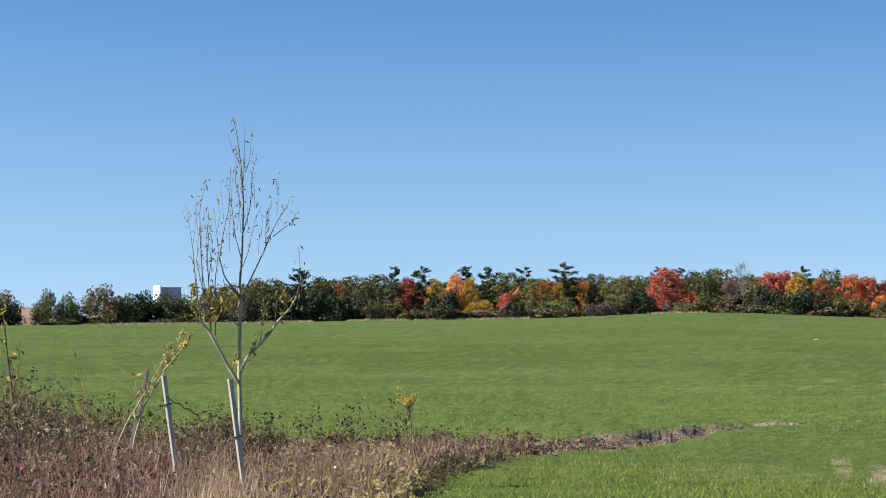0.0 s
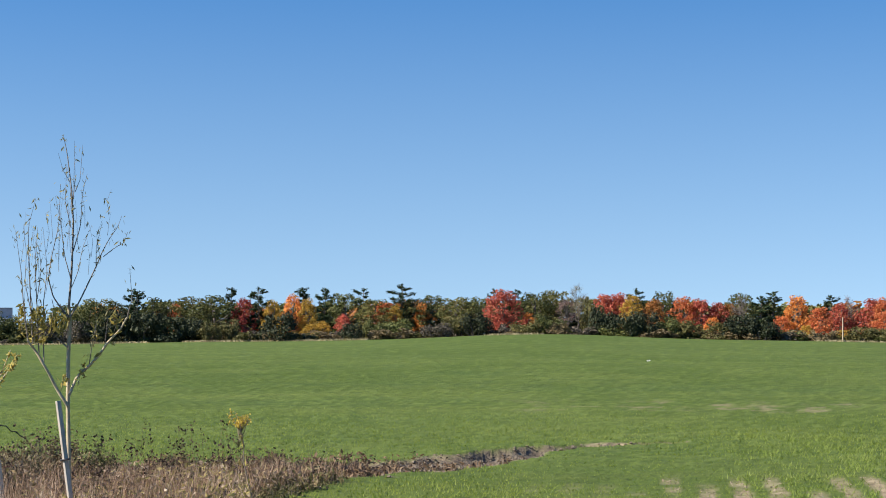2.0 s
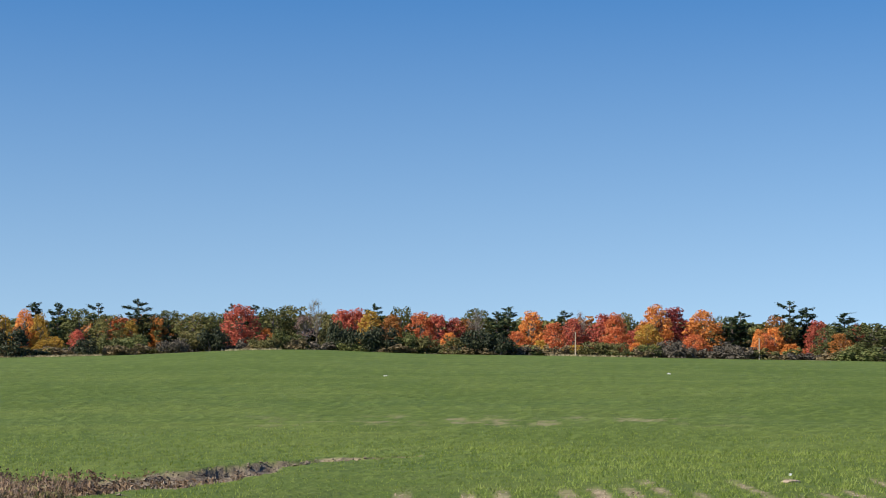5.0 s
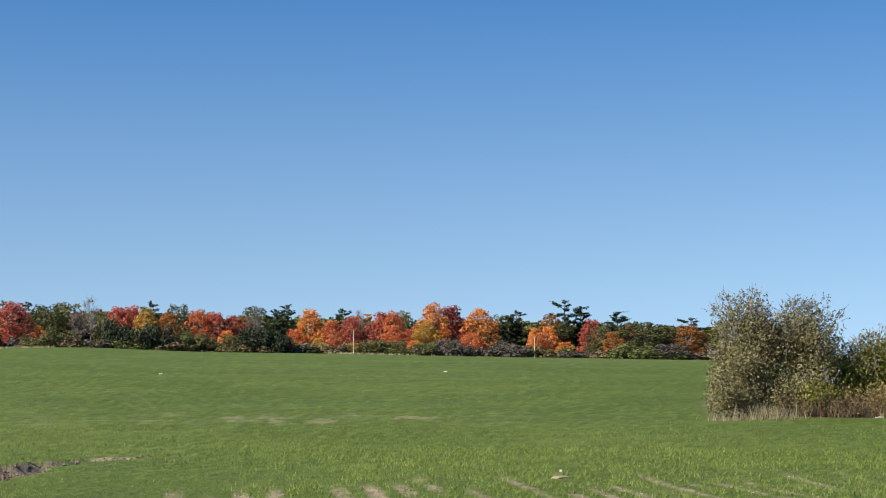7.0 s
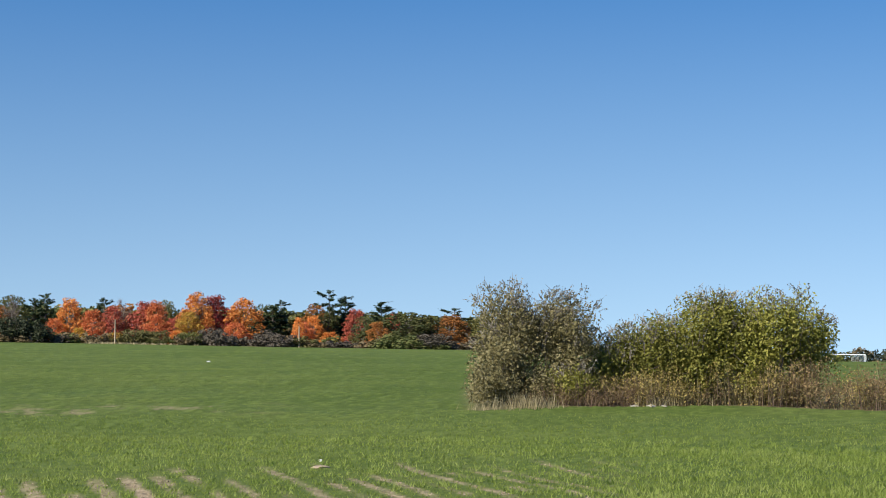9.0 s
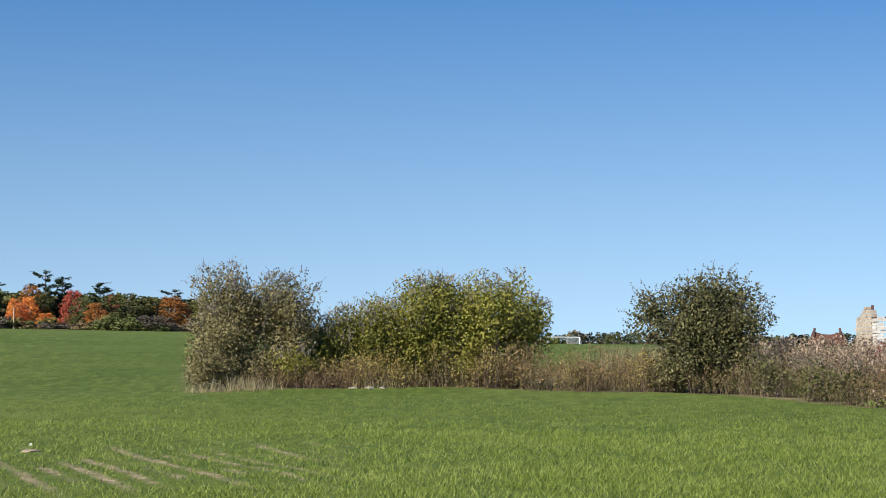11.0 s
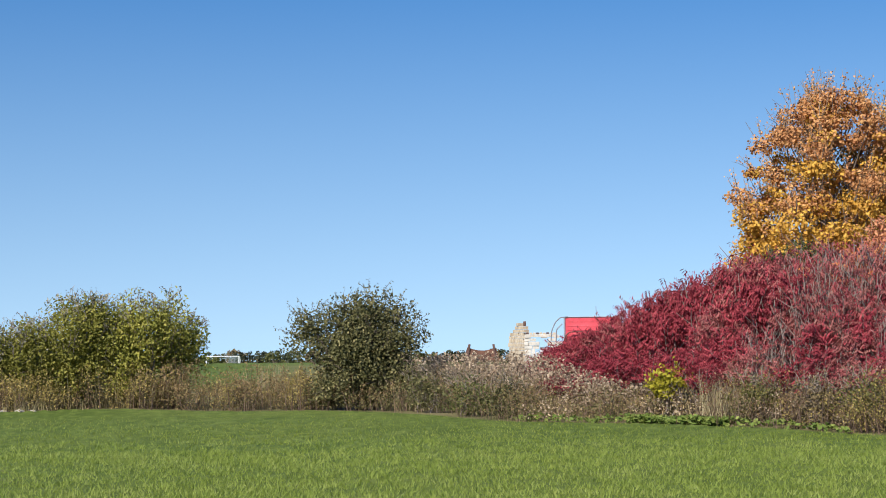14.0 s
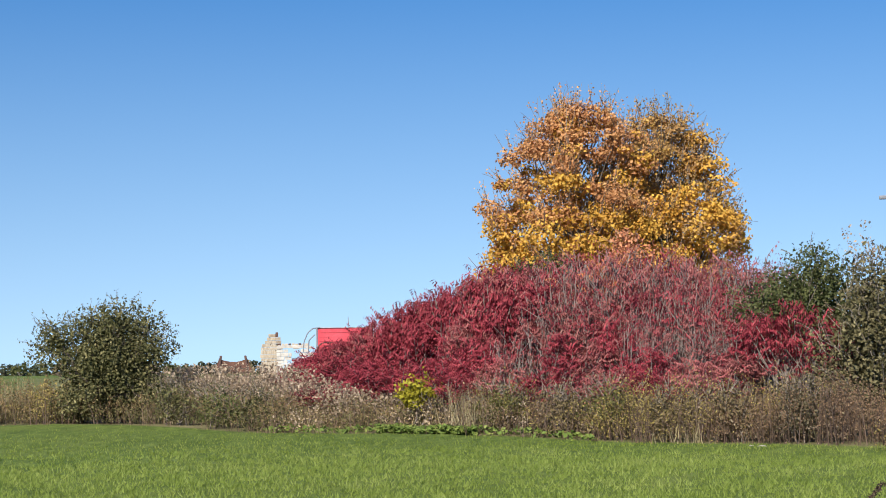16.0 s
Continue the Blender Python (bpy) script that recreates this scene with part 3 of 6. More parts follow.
            s = (0.62 + 0.62 * rng.random()) * (1.1 - 0.35 * f)
            clumps.append((np.cos(a) * r, np.sin(a) * r, f * h * 0.93, s * 1.25, s * 1.25, s * 0.8))
        wood.add(*tube(bent(rng, (0, 0, -0.3), (0, 0, h * 0.8), 6, 0.02), np.linspace(0.24, 0.05, 6), 6))
        for c in clumps[::3]:
            wood.add(*tube(bent(rng, (0, 0, max(1.2, c[2] * 0.55)), c[:3], 4), np.linspace(0.1, 0.03, 4), 4))
    crown.add(*clouds(rng, clumps, n, size, up=0.2, spread=0.75 if plain else 0.42, aspect=0.7))
    wood, crown = filled(wood, crown, h, w)
    return wood.mesh("trunk", [BARK]), crown.mesh("crown", [FOLIAGE["oak"]])


STOCK = {kind: [tree_meshes(kind, 40 + 10 * i + j) for j in range(7 if kind == "bush" else 6)] for i, kind in enumerate(KINDS)}
WORDS = {"red": "red", "crimson": "deep crimson", "redorange": "red-orange", "orange": "orange", "yellow": "golden yellow", "brownorange": "brown-orange",
         "oak": "dull green", "oak_olive": "olive green", "pine": "dark green", "dark": "dark green", "green": "green", "lime": "light green", "olive": "olive",
         "brown": "brown", "grey": "grey-brown", "mauve": "mauve", "pale": "pale olive"}
tally = [0]


def far_tree(kind, phi, d, top, wide, colour, deep=False):
    """A tree on the far ground whose top reaches that height above the field's zero."""
    tally[0] += 1
    rng = random.Random(tally[0])
    h0, w0 = KINDS[kind]
    base = gz(phi, d)
    height = max(1.2, top - base)
    names = {"pine": "pine_tree", "bush": "shrub", "bare": "bare_tree", "oak": "oak_tree", "maple": "maple_tree"}
    tree = new(names[kind])
    x, y = at(phi, d)
    tree.matrix_world = pose(x, y, base, 0, 0, rng.uniform(0, 360)) @ Matrix.Diagonal((wide / w0, wide / w0, height / h0, 1))
    wood, crown = STOCK[kind][6 if deep == "fine" else rng.randrange(4, 6) if deep else rng.randrange(4)]
    for name, data, mat in (("trunk", wood, BARK), ("crown", crown, FOLIAGE[colour])):
        ob = new(name, data)
        ob.parent = tree
        ob.material_slots[0].link = "OBJECT"
        ob.material_slots[0].material = mat
    what = {"pine": "tall ragged %s white pine above the wood", "bush": "rounded %s shrub at the edge of the field", "bare": "half-bare %s tree in the wood",
            "oak": "broad %s oak in the far wood", "maple": "%s autumn maple in the far wood"}[kind] % WORDS[colour]
    return tagged(tree, what, "shrub" if kind == "bush" else "tree", "shrubs along the field" if kind == "bush" else "trees of the far wood")


PINES = [
    (-4.54, 505, 12.9, 5.5), (-4.40, 500, 12.0, 4.7), (-3.46, 510, 10.0, 3.2), (-1.54, 505, 13.4, 4.1), (-0.64, 490, 13.1, 5.8), (0.76, 505, 13.5, 5.7),
    (1.42, 505, 13.3, 4.7), (2.66, 500, 13.2, 5.6), (3.86, 500, 14.3, 6.9), (6.75, 515, 13.5, 4.8), (7.47, 515, 13.2, 5.2), (11.28, 510, 13.4, 4.8),
    (15.15, 500, 11.0, 4.7), (15.54, 500, 12.3, 4.7), (17.31, 515, 11.6, 4.5), (22.53, 495, 9.2, 7.0), (22.80, 498, 10.7, 6.2), (24.32, 500, 13.6, 6.9),
    (24.85, 503, 12.0, 6.3), (26.01, 500, 10.4, 6.9), (28.30, 505, 8.8, 7.9),
]
OAKS = [
    (-5.61, 510, 9.8, 11.2), (-3.29, 510, 9.2, 9.6), (-3.94, 500, 10.1, 6.3), (-2.74, 495, 10.1, 9.3), (-2.06, 490, 10.5, 10.7), (2.04, 505, 11.4, 9.5),
    (3.01, 490, 9.6, 8.4), (4.26, 500, 9.8, 7.8), (4.79, 505, 11.0, 7.1), (5.59, 500, 10.3, 9.4), (6.39, 505, 10.6, 7.9), (8.09, 500, 11.8, 8.6),
    (8.72, 502, 12.3, 8.6), (12.12, 500, 12.0, 6.3), (14.53, 505, 11.4, 7.0), (19.19, 508, 10.3, 4.8), (22.29, 500, 9.2, 7.0), (26.80, 492, 7.0, 12.3),
    (27.51, 495, 5.8, 9.3), (24.14, 495, 7.4, 6.2), (25.42, 490, 5.8, 5.5), (29.44, 500, 7.7, 9.4),
]
MAPLES_A = [
    (-3.25, 500, 8.6, 3.9, "redorange"), (-1.11, 490, 9.8, 6.4, "crimson"), (-0.24, 488, 9.3, 5.2, "yellow"), (0.41, 495, 11.0, 5.9, "orange"), (0.86, 492, 9.9, 4.6, "yellow"),
    (0.99, 478, 3.0, 4.5, "yellow"), (1.34, 480, 3.8, 3.9, "yellow"), (1.99, 482, 5.6, 3.9, "red"), (3.28, 492, 9.0, 7.7, "redorange"), (3.64, 488, 8.1, 4.0, "yellow"),
    (4.52, 498, 8.9, 4.4, "orange"), (7.07, 485, 12.2, 9.1, "red"), (7.86, 484, 6.1, 4.2, "orange"), (10.24, 500, 11.3, 6.3, "red"), (10.69, 500, 11.6, 7.2, "red"),
    (11.14, 496, 10.9, 6.2, "yellow"), (11.77, 495, 9.8, 6.5, "brownorange"), (12.70, 495, 10.5, 6.8, "redorange"),
]
MAPLES_B = [
    (13.28, 496, 9.9, 6.8, "red"), (13.82, 498, 9.0, 5.6, "red"), (13.64, 486, 4.9, 4.3, "orange"), (14.17, 500, 8.7, 5.3, "brownorange"),
    (16.25, 492, 10.6, 6.5, "orange"), (15.77, 488, 5.2, 5.2, "redorange"), (16.53, 480, 2.8, 3.9, "yellow"), (16.95, 490, 7.5, 6.1, "redorange"), (17.53, 500, 8.7, 5.3, "red"),
    (18.50, 500, 9.9, 7.8, "red"), (18.88, 498, 10.2, 6.2, "redorange"), (17.62, 478, 1.6, 6.6, "yellow"), (18.93, 488, 6.3, 6.7, "redorange"), (19.45, 488, 5.5, 5.2, "red"),
]
MAPLES_C = [
    (20.15, 492, 12.2, 8.0, "orange"), (19.89, 484, 7.0, 6.1, "yellow"), (20.75, 495, 11.6, 8.7, "crimson"), (21.61, 492, 10.8, 8.3, "orange"), (21.35, 482, 4.3, 6.6, "redorange"),
    (19.53, 478, 2.2, 3.6, "orange"), (23.87, 496, 9.2, 6.8, "brownorange"), (23.78, 490, 6.1, 5.2, "orange"), (24.35, 478, 1.8, 5.4, "orange"), (25.12, 494, 8.0, 6.2, "red"),
    (25.84, 484, 4.5, 5.5, "brownorange"), (26.32, 500, 7.2, 4.7, "red"), (28.12, 490, 6.4, 8.6, "brownorange"), (23.51, 486, 4.5, 4.6, "redorange"),
]
SHRUBS_A = [
    (-3.47, 466, 5.3, 8.8, "dark"), (-2.85, 466, 4.9, 7.3, "dark"), (-2.22, 464, 3.4, 5.2, "olive"), (-1.68, 468, 4.2, 5.3, "olive"),
    (-0.07, 462, 6.0, 9.5, "dark"), (2.26, 462, 3.4, 5.2, "dark"), (3.15, 468, 4.2, 6.4, "green"), (3.86, 468, 4.5, 7.3, "green"),
    (-5.08, 466, 5.6, 8.8, "dark"), (-4.27, 466, 6.1, 8.8, "dark"), (-5.6, 464, 4.4, 8.0, "dark"), (-6.3, 465, 3.6, 7.0, "grey"), (-7.2, 464, 3.0, 6.0, "grey"),
]
HEDGE_FAR = [
    (-13.64, 470, 6.0, 8.8, "brown"), (-14.28, 470, 6.7, 10.3, "oak_olive"), (-12.35, 470, 6.3, 6.5, "oak"), (-11.70, 470, 5.6, 5.3, "lime"),
    (-10.66, 470, 7.5, 12.4, "brown"), (-9.92, 470, 5.3, 7.4, "oak"), (-9.39, 470, 6.0, 9.0, "dark"), (-8.75, 470, 6.0, 8.4, "oak"),
    (-8.22, 470, 4.9, 8.2, "oak"), (-7.41, 470, 5.5, 8.8, "olive"), (-6.67, 470, 6.8, 8.8, "oak"), (-5.88, 470, 8.7, 10.3, "oak"),
    (-5.08, 470, 7.8, 10.3, "dark"),
]
SHRUBS_B = [
    (4.93, 464, 3.4, 6.7, "grey"), (5.64, 470, 5.3, 7.4, "olive"), (6.18, 466, 5.9, 7.3, "dark"),
    (7.83, 466, 3.8, 7.3, "olive"), (8.54, 468, 5.3, 7.3, "green"), (9.89, 478, 9.1, 6.0, "olive"), (10.24, 468, 7.5, 6.4, "dark"), (10.87, 464, 6.4, 7.3, "dark"),
    (11.59, 464, 6.0, 7.3, "dark"), (12.30, 466, 5.0, 6.4, "green"), (12.93, 466, 4.1, 7.3, "olive"), (13.73, 466, 3.9, 7.3, "olive"), (14.53, 464, 5.6, 7.3, "dark"),
    (15.15, 462, 4.6, 7.2, "dark"), (18.32, 468, 2.5, 7.3, "olive"), (18.93, 466, 2.2, 5.8, "olive"), (19.97, 466, 1.8, 5.8, "green"),
]
SHRUBS_C = [
    (20.57, 468, 2.8, 6.7, "grey"), (21.00, 464, 1.6, 5.2, "grey"), (22.28, 470, 2.5, 6.5, "grey"), (22.88, 466, 1.5, 7.3, "grey"), (26.62, 466, 1.5, 11.7, "green"),
    (27.68, 466, 1.5, 8.8, "grey"),
]
BARE = [(9.08, 476, 9.8, 6.6, "mauve"), (9.44, 496, 13.9, 7.8, "pale"), (17.89, 504, 10.8, 6.3, "mauve"), (14.45, 498, 11.4, 6.5, "grey"), (20.1, 494, 12.6, 5.0, "orange"), (16.3, 496, 10.9, 4.0, "grey")]
for p, d, top, wide in PINES:
    far_tree("pine", p, d, top, wide * 1.25, "pine")
for i, (p, d, top, wide) in enumerate(OAKS):
    far_tree("oak", p, d, top + 0.4, wide * 1.5, "oak" if i % 3 else "oak_olive")
for p, d, top, wide, colour in MAPLES_A + MAPLES_B + MAPLES_C:
    far_tree("maple", p, d, top + 0.3, wide * 1.4, colour)
for p, d, top, wide, colour in SHRUBS_A + SHRUBS_B + SHRUBS_C:
    far_tree("bush", p, d, top + 0.2, wide * 1.3, colour)
for p, d, top, wide, colour in HEDGE_FAR:
    far_tree("bush", p, d, top + 0.2, wide * 1.25, colour, deep="fine")
for p, d, top, wide, colour in BARE:
    far_tree("bare", p, d, top, wide, colour)
# deeper rows that close the wood, and the low brush along its foot
fill = random.Random(5)
for i in range(84):
    p = -6.6 + i * 0.46 + fill.uniform(-0.2, 0.2)
    far_tree("oak", p, fill.uniform(520, 560), float(np.interp(p, [-7, 9, 20, 31], [9.0, 10.8, 9.2, 6.2])) + fill.uniform(-0.9, 0.5), fill.uniform(12, 16), fill.choice(["oak", "oak", "oak_olive", "brownorange"]), deep=True)
for i in range(56):
    p = -6 + i * 0.66 + fill.uniform(-0.2, 0.2)
    far_tree("bush", p, fill.uniform(500, 520), gz(p, 510) + fill.uniform(4.0, 6.5), fill.uniform(12, 15), fill.choice(["dark", "dark", "oak", "brown"]), deep=True)
for i in range(100):
    p = -14 + i * 0.435 + fill.uniform(-0.2, 0.2)
    if -13.3 < p < -12.5 or fill.random() < (0.15 if p < 8 else 0):
        continue
    far_tree("bush", p, fill.uniform(461, 476), gz(p, 466) + fill.uniform(1.4, 3.0), fill.uniform(6, 10), fill.choice(["olive", "grey", "green", "brown"] if p > -5.8 else ["brown", "dark", "oak", "grey"]), deep=True)

# ---- the hedgerow ----
def hedge_bush(name, phi, d, crowns, n, size, colour, label, stems=9, bare_top=0.25, twigs=160, sprigs=120, tip="pale_tips", seed=1, bark=None):
    """A shrub seen near: stems from one stool, leaf clumps of single leaves round them, and thin curved sprigs past the crown.
    crowns: lumps (across, away, up, half width, half depth, half height)."""
    rng = np.random.default_rng(seed)
    thing = new(name)
    thing.matrix_world = stand(phi, d)
    lumps = []
    for x, y, z, rx, ry, rz in crowns:
        for _ in range(20):
            u = unit(rng.normal(size=3)) * (0.35 + 0.5 * rng.random())
            k = 0.27 + 0.17 * rng.random()
            cz = max(0.2, z + u[2] * rz)
            lumps.append((x + u[0] * rx, y + u[1] * ry, cz, rx * k + 0.13, ry * k + 0.13, min(rz * k + 0.12, cz)))
    lumps = np.array(lumps)
    top = lumps[:, 2].max()
    wood = Geo()
    for i in range(stems):
        c = lumps[rng.integers(len(lumps))]
        foot = np.array([c[0] * 0.25 + rng.normal() * 0.12, c[1] * 0.25 + rng.normal() * 0.12, -0.05])
        wood.add(*tube(bent(rng, foot, c[:3] * np.array([0.9, 0.9, 0.95]), 6, 0.07), np.linspace(0.04, 0.012, 6) * min(1.0, 0.45 * top), 4))
    for i in range(twigs):
        c = lumps[rng.integers(len(lumps))]
        end = c[:3] + unit(rng.normal(size=3) + np.array([0, -0.3, 0.4])) * c[3:] * (0.9 + 0.3 * rng.random())
        end[2] = max(0.15, end[2])
        wood.add(*tube(bent(rng, c[:3] * np.array([0.75, 0.75, 0.7]), end, 4, 0.08), np.array((0.010, 0.008, 0.006, 0.003)) * min(1.0, 0.6 * top), 3))
    # sprigs that arch out of the crown, with a few small leaves each
    order = lumps[np.argsort(lumps[:, 2] + 0.5 * np.abs(lumps[:, 0]))][len(lumps) // 2:]
    mids, ways = [], []
    for i in range(sprigs):
        c = order[rng.integers(len(order))]
        way = unit(np.array([c[0] * 0.3 + rng.normal() * 0.5, rng.normal() * 0.4, 0.8 + 0.3 * rng.normal()]))
        ln = 0.08 + 0.17 * rng.random() ** 1.5
        p0 = c[:3] + way * c[3:] * 0.8
        bend = rng.normal(size=3) * np.array([0.35, 0.3, 0.15]) * ln
        t = np.linspace(0, 1, 5)
        line = p0 + way * (t * (ln + 0.05))[:, None] + bend * (t ** 2)[:, None]
        wood.add(*tube(line, np.linspace(0.007, 0.003, 5), 3))
        for _ in range(7):
            mids.append(line[rng.integers(1, 5)] + rng.normal(size=3) * 0.02)
            ways.append(way + rng.normal(size=3) * 0.8)
    part("branchwork", wood, bark or TWIG, thing, "grey twiggy stems")
    crown = Geo()
    v, f = clouds(rng, lumps, n, size, core=0.8, stray=0.05)
    c = v.reshape(-1, 4, 3).mean(1)
    keep = (rng.random(len(c)) > bare_top * smooth(0.55 * top, 1.05 * top, c[:, 2])) & (c[:, 2] > 0.04)
    v = v.reshape(-1, 4, 3)[keep].reshape(-1, 3)
    crown.add(v, np.arange(len(v)).reshape(-1, 4))
    part("foliage", crown, FOLIAGE[colour], thing)
    if mids:
        ln = size * 0.85 * (0.6 + 0.7 * rng.random(len(mids)))
        tips = Geo().add(*leaves(rng, np.array(mids), rng.normal(size=(len(mids), 3)) + np.array([-0.4, -0.3, 0.4]), ln, ln * 0.5, 0.15, np.array(ways)))
        part("sprig_leaves", tips, FOLIAGE[tip], thing, "small drying leaves on the outer sprigs")
    return tagged(thing, label, "bush", "bushes of the hedgerow")


hedge_bush("thorn_bush", 30.4, 44.5, [(-0.4, 0, 1.95, 0.85, 0.9, 0.9), (-0.55, -0.8, 0.85, 0.8, 0.9, 0.8), (-0.75, -1.8, 0.5, 0.6, 0.9, 0.5), (0.3, -0.9, 0.5, 0.8, 0.7, 0.5), (1.05, 0.1, 1.95, 0.8, 0.9, 0.9),
                                     (0.2, -0.2, 1.25, 1.1, 0.9, 1.0), (1.25, 0, 1.0, 0.7, 0.8, 0.9), (0.3, 0.1, 1.75, 0.75, 0.8, 0.72)],
           38000, 0.07, "hedge_olive", "olive-brown thorn bush thinning to pale leaves and twigs on top", bare_top=0.5, twigs=380, sprigs=520, stems=16, seed=33)
hedge_bush("low_bush", 32.15, 43.7, [(0, 0, 0.5, 0.45, 0.5, 0.42), (-0.35, -0.1, 0.4, 0.4, 0.4, 0.36)], 3400, 0.065, "hedge_green", "low dark bush with purplish stems", sprigs=30, seed=4)
hedge_bush("low_bush", 32.95, 44.9, [(0, 0, 1.0, 0.65, 0.6, 0.85), (0.45, 0.1, 0.9, 0.6, 0.5, 0.8), (-0.3, -0.2, 0.7, 0.5, 0.4, 0.6)], 5200, 0.07, "hedge_green", "smaller green bush between thorn and dogwood", sprigs=80, twigs=160, seed=24)
hedge_bush("dogwood_bush", 34.0, 45.4, [(0, 0, 1.35, 0.85, 0.8, 0.95), (0.55, 0, 1.1, 0.7, 0.7, 0.9), (-0.6, 0, 1.0, 0.6, 0.6, 0.7)], 14000, 0.077, "hedge_green", "green dogwood bush with sunlit leaves", bare_top=0.3, sprigs=170, seed=5)
hedge_bush("dogwood_bush", 35.9, 45.8, [(0.05, 0, 1.64, 1.05, 1.0, 1.05), (-0.3, -0.4, 0.95, 1.0, 0.7, 0.8), (0.7, 0, 1.68, 0.8, 0.8, 1.05), (-0.75, 0, 1.45, 0.75, 0.8, 0.85)], 25000, 0.076, "hedge_green", "tall green dogwood bush yellowing on its outer leaves", bare_top=0.25, twigs=200, sprigs=220, seed=6)
hedge_bush("dogwood_bush", 38.2, 46.0, [(-0.75, 0, 1.7, 0.7, 0.9, 1.0), (0.1, 0, 1.82, 1.0, 1.1, 1.1), (0.75, 0.1, 1.6, 0.9, 1.0, 1.1), (-0.6, -0.3, 1.0, 0.8, 0.7, 0.8)], 25000, 0.076, "hedge_green", "green and grey dogwood bush, bare twigs on one side", bare_top=0.4, twigs=320, sprigs=220, seed=7)
hedge_bush("apple_bush", 44.9, 42.9, [(0, 0, 1.85, 1.1, 1.1, 1.0), (-0.65, -0.1, 1.65, 0.98, 0.9, 0.85), (0.55, 0, 1.6, 0.95, 0.9, 0.85), (-0.45, -0.2, 0.8, 0.85, 0.9, 0.75), (0.45, -0.2, 0.8, 0.85, 0.9, 0.75)], 29000, 0.074, "hedge_dark", "dense dark green wild apple bush", stems=12, bare_top=0.15, twigs=200, sprigs=230, tip="hedge_dark", seed=8, bark=TWIG_DARK)
hedge_bush("cedar_bush", 66.35, 36.4, [(0.3, 0, 2.65, 1.15, 0.9, 0.95), (-0.35, -0.1, 2.2, 1.05, 0.8, 0.9), (0.9, 0, 2.2, 0.9, 0.8, 0.9)], 16000, 0.072, "cedar", "dense green bush at the end of the sumac thicket", bare_top=0.05, twigs=60, sprigs=120, tip="cedar", seed=9)
hedge_bush("viburnum_bush", 69.4, 33.9, [(0, 0, 2.25, 1.25, 1.1, 1.4), (-0.5, -0.2, 1.2, 1.1, 1.0, 1.1), (1.2, 0, 1.5, 1.2, 1.0, 1.4)], 20000, 0.082, "viburnum", "mottled grey-green bush with drying leaves", bare_top=0.3, twigs=260, sprigs=200, tip="dry_brush", seed=10)
hedge_bush("privet_bush", 58.45, 58.0, [(0, 0, 3.9, 1.1, 0.8, 0.75), (-0.5, 0, 3.4, 0.9, 0.8, 0.8), (0.6, 0, 3.3, 0.9, 0.8, 0.8)], 6000, 0.1, "cedar", "green bush rising between sumac and maples", sprigs=70, tip="cedar", seed=15)
hedge_bush("young_maple", 61.1, 52.0, [(0, 0, 4.1, 0.75, 0.7, 0.7), (-0.3, 0, 3.4, 0.8, 0.7, 0.7), (0.4, 0, 3.3, 0.8, 0.7, 0.7)], 5000, 0.11, "young_maple", "young maple with orange-pink leaves above the sumac", sprigs=60, tip="young_maple", seed=16)


# ---- sumac thicket ----
def compound(rng, crown, root, ln, out, size, pairs):
    """One compound leaf: pairs of narrow leaflets along an arching rib."""
    t = np.linspace(0.25, 1, pairs)
    rise, drop = 0.3 + 1.3 * rng.random(), 0.6 * rng.random()
    line = root + out * (t * ln)[:, None] + np.array([0, 0, 1.0]) * (ln * (rise * t - drop * t * t))[:, None]
    side = np.array([-out[1], out[0], 0])
    for sgn in (-1, 1):
        c = line + side * sgn * size * 0.36 - np.array([0, 0, size * 0.22])
        way = side * sgn * 0.75 + out * 0.45 - np.array([0, 0, 0.75]) + rng.normal(size=(pairs, 3)) * 0.28
        crown.add(*leaves(rng, c, rng.normal(size=(pairs, 3)) * 0.35 + side * sgn * 0.5 + out * 0.5 + np.array([0, 0, 0.6]), size * (0.75 + 0.5 * rng.random(pairs)), size * 0.27, 0.15, way))


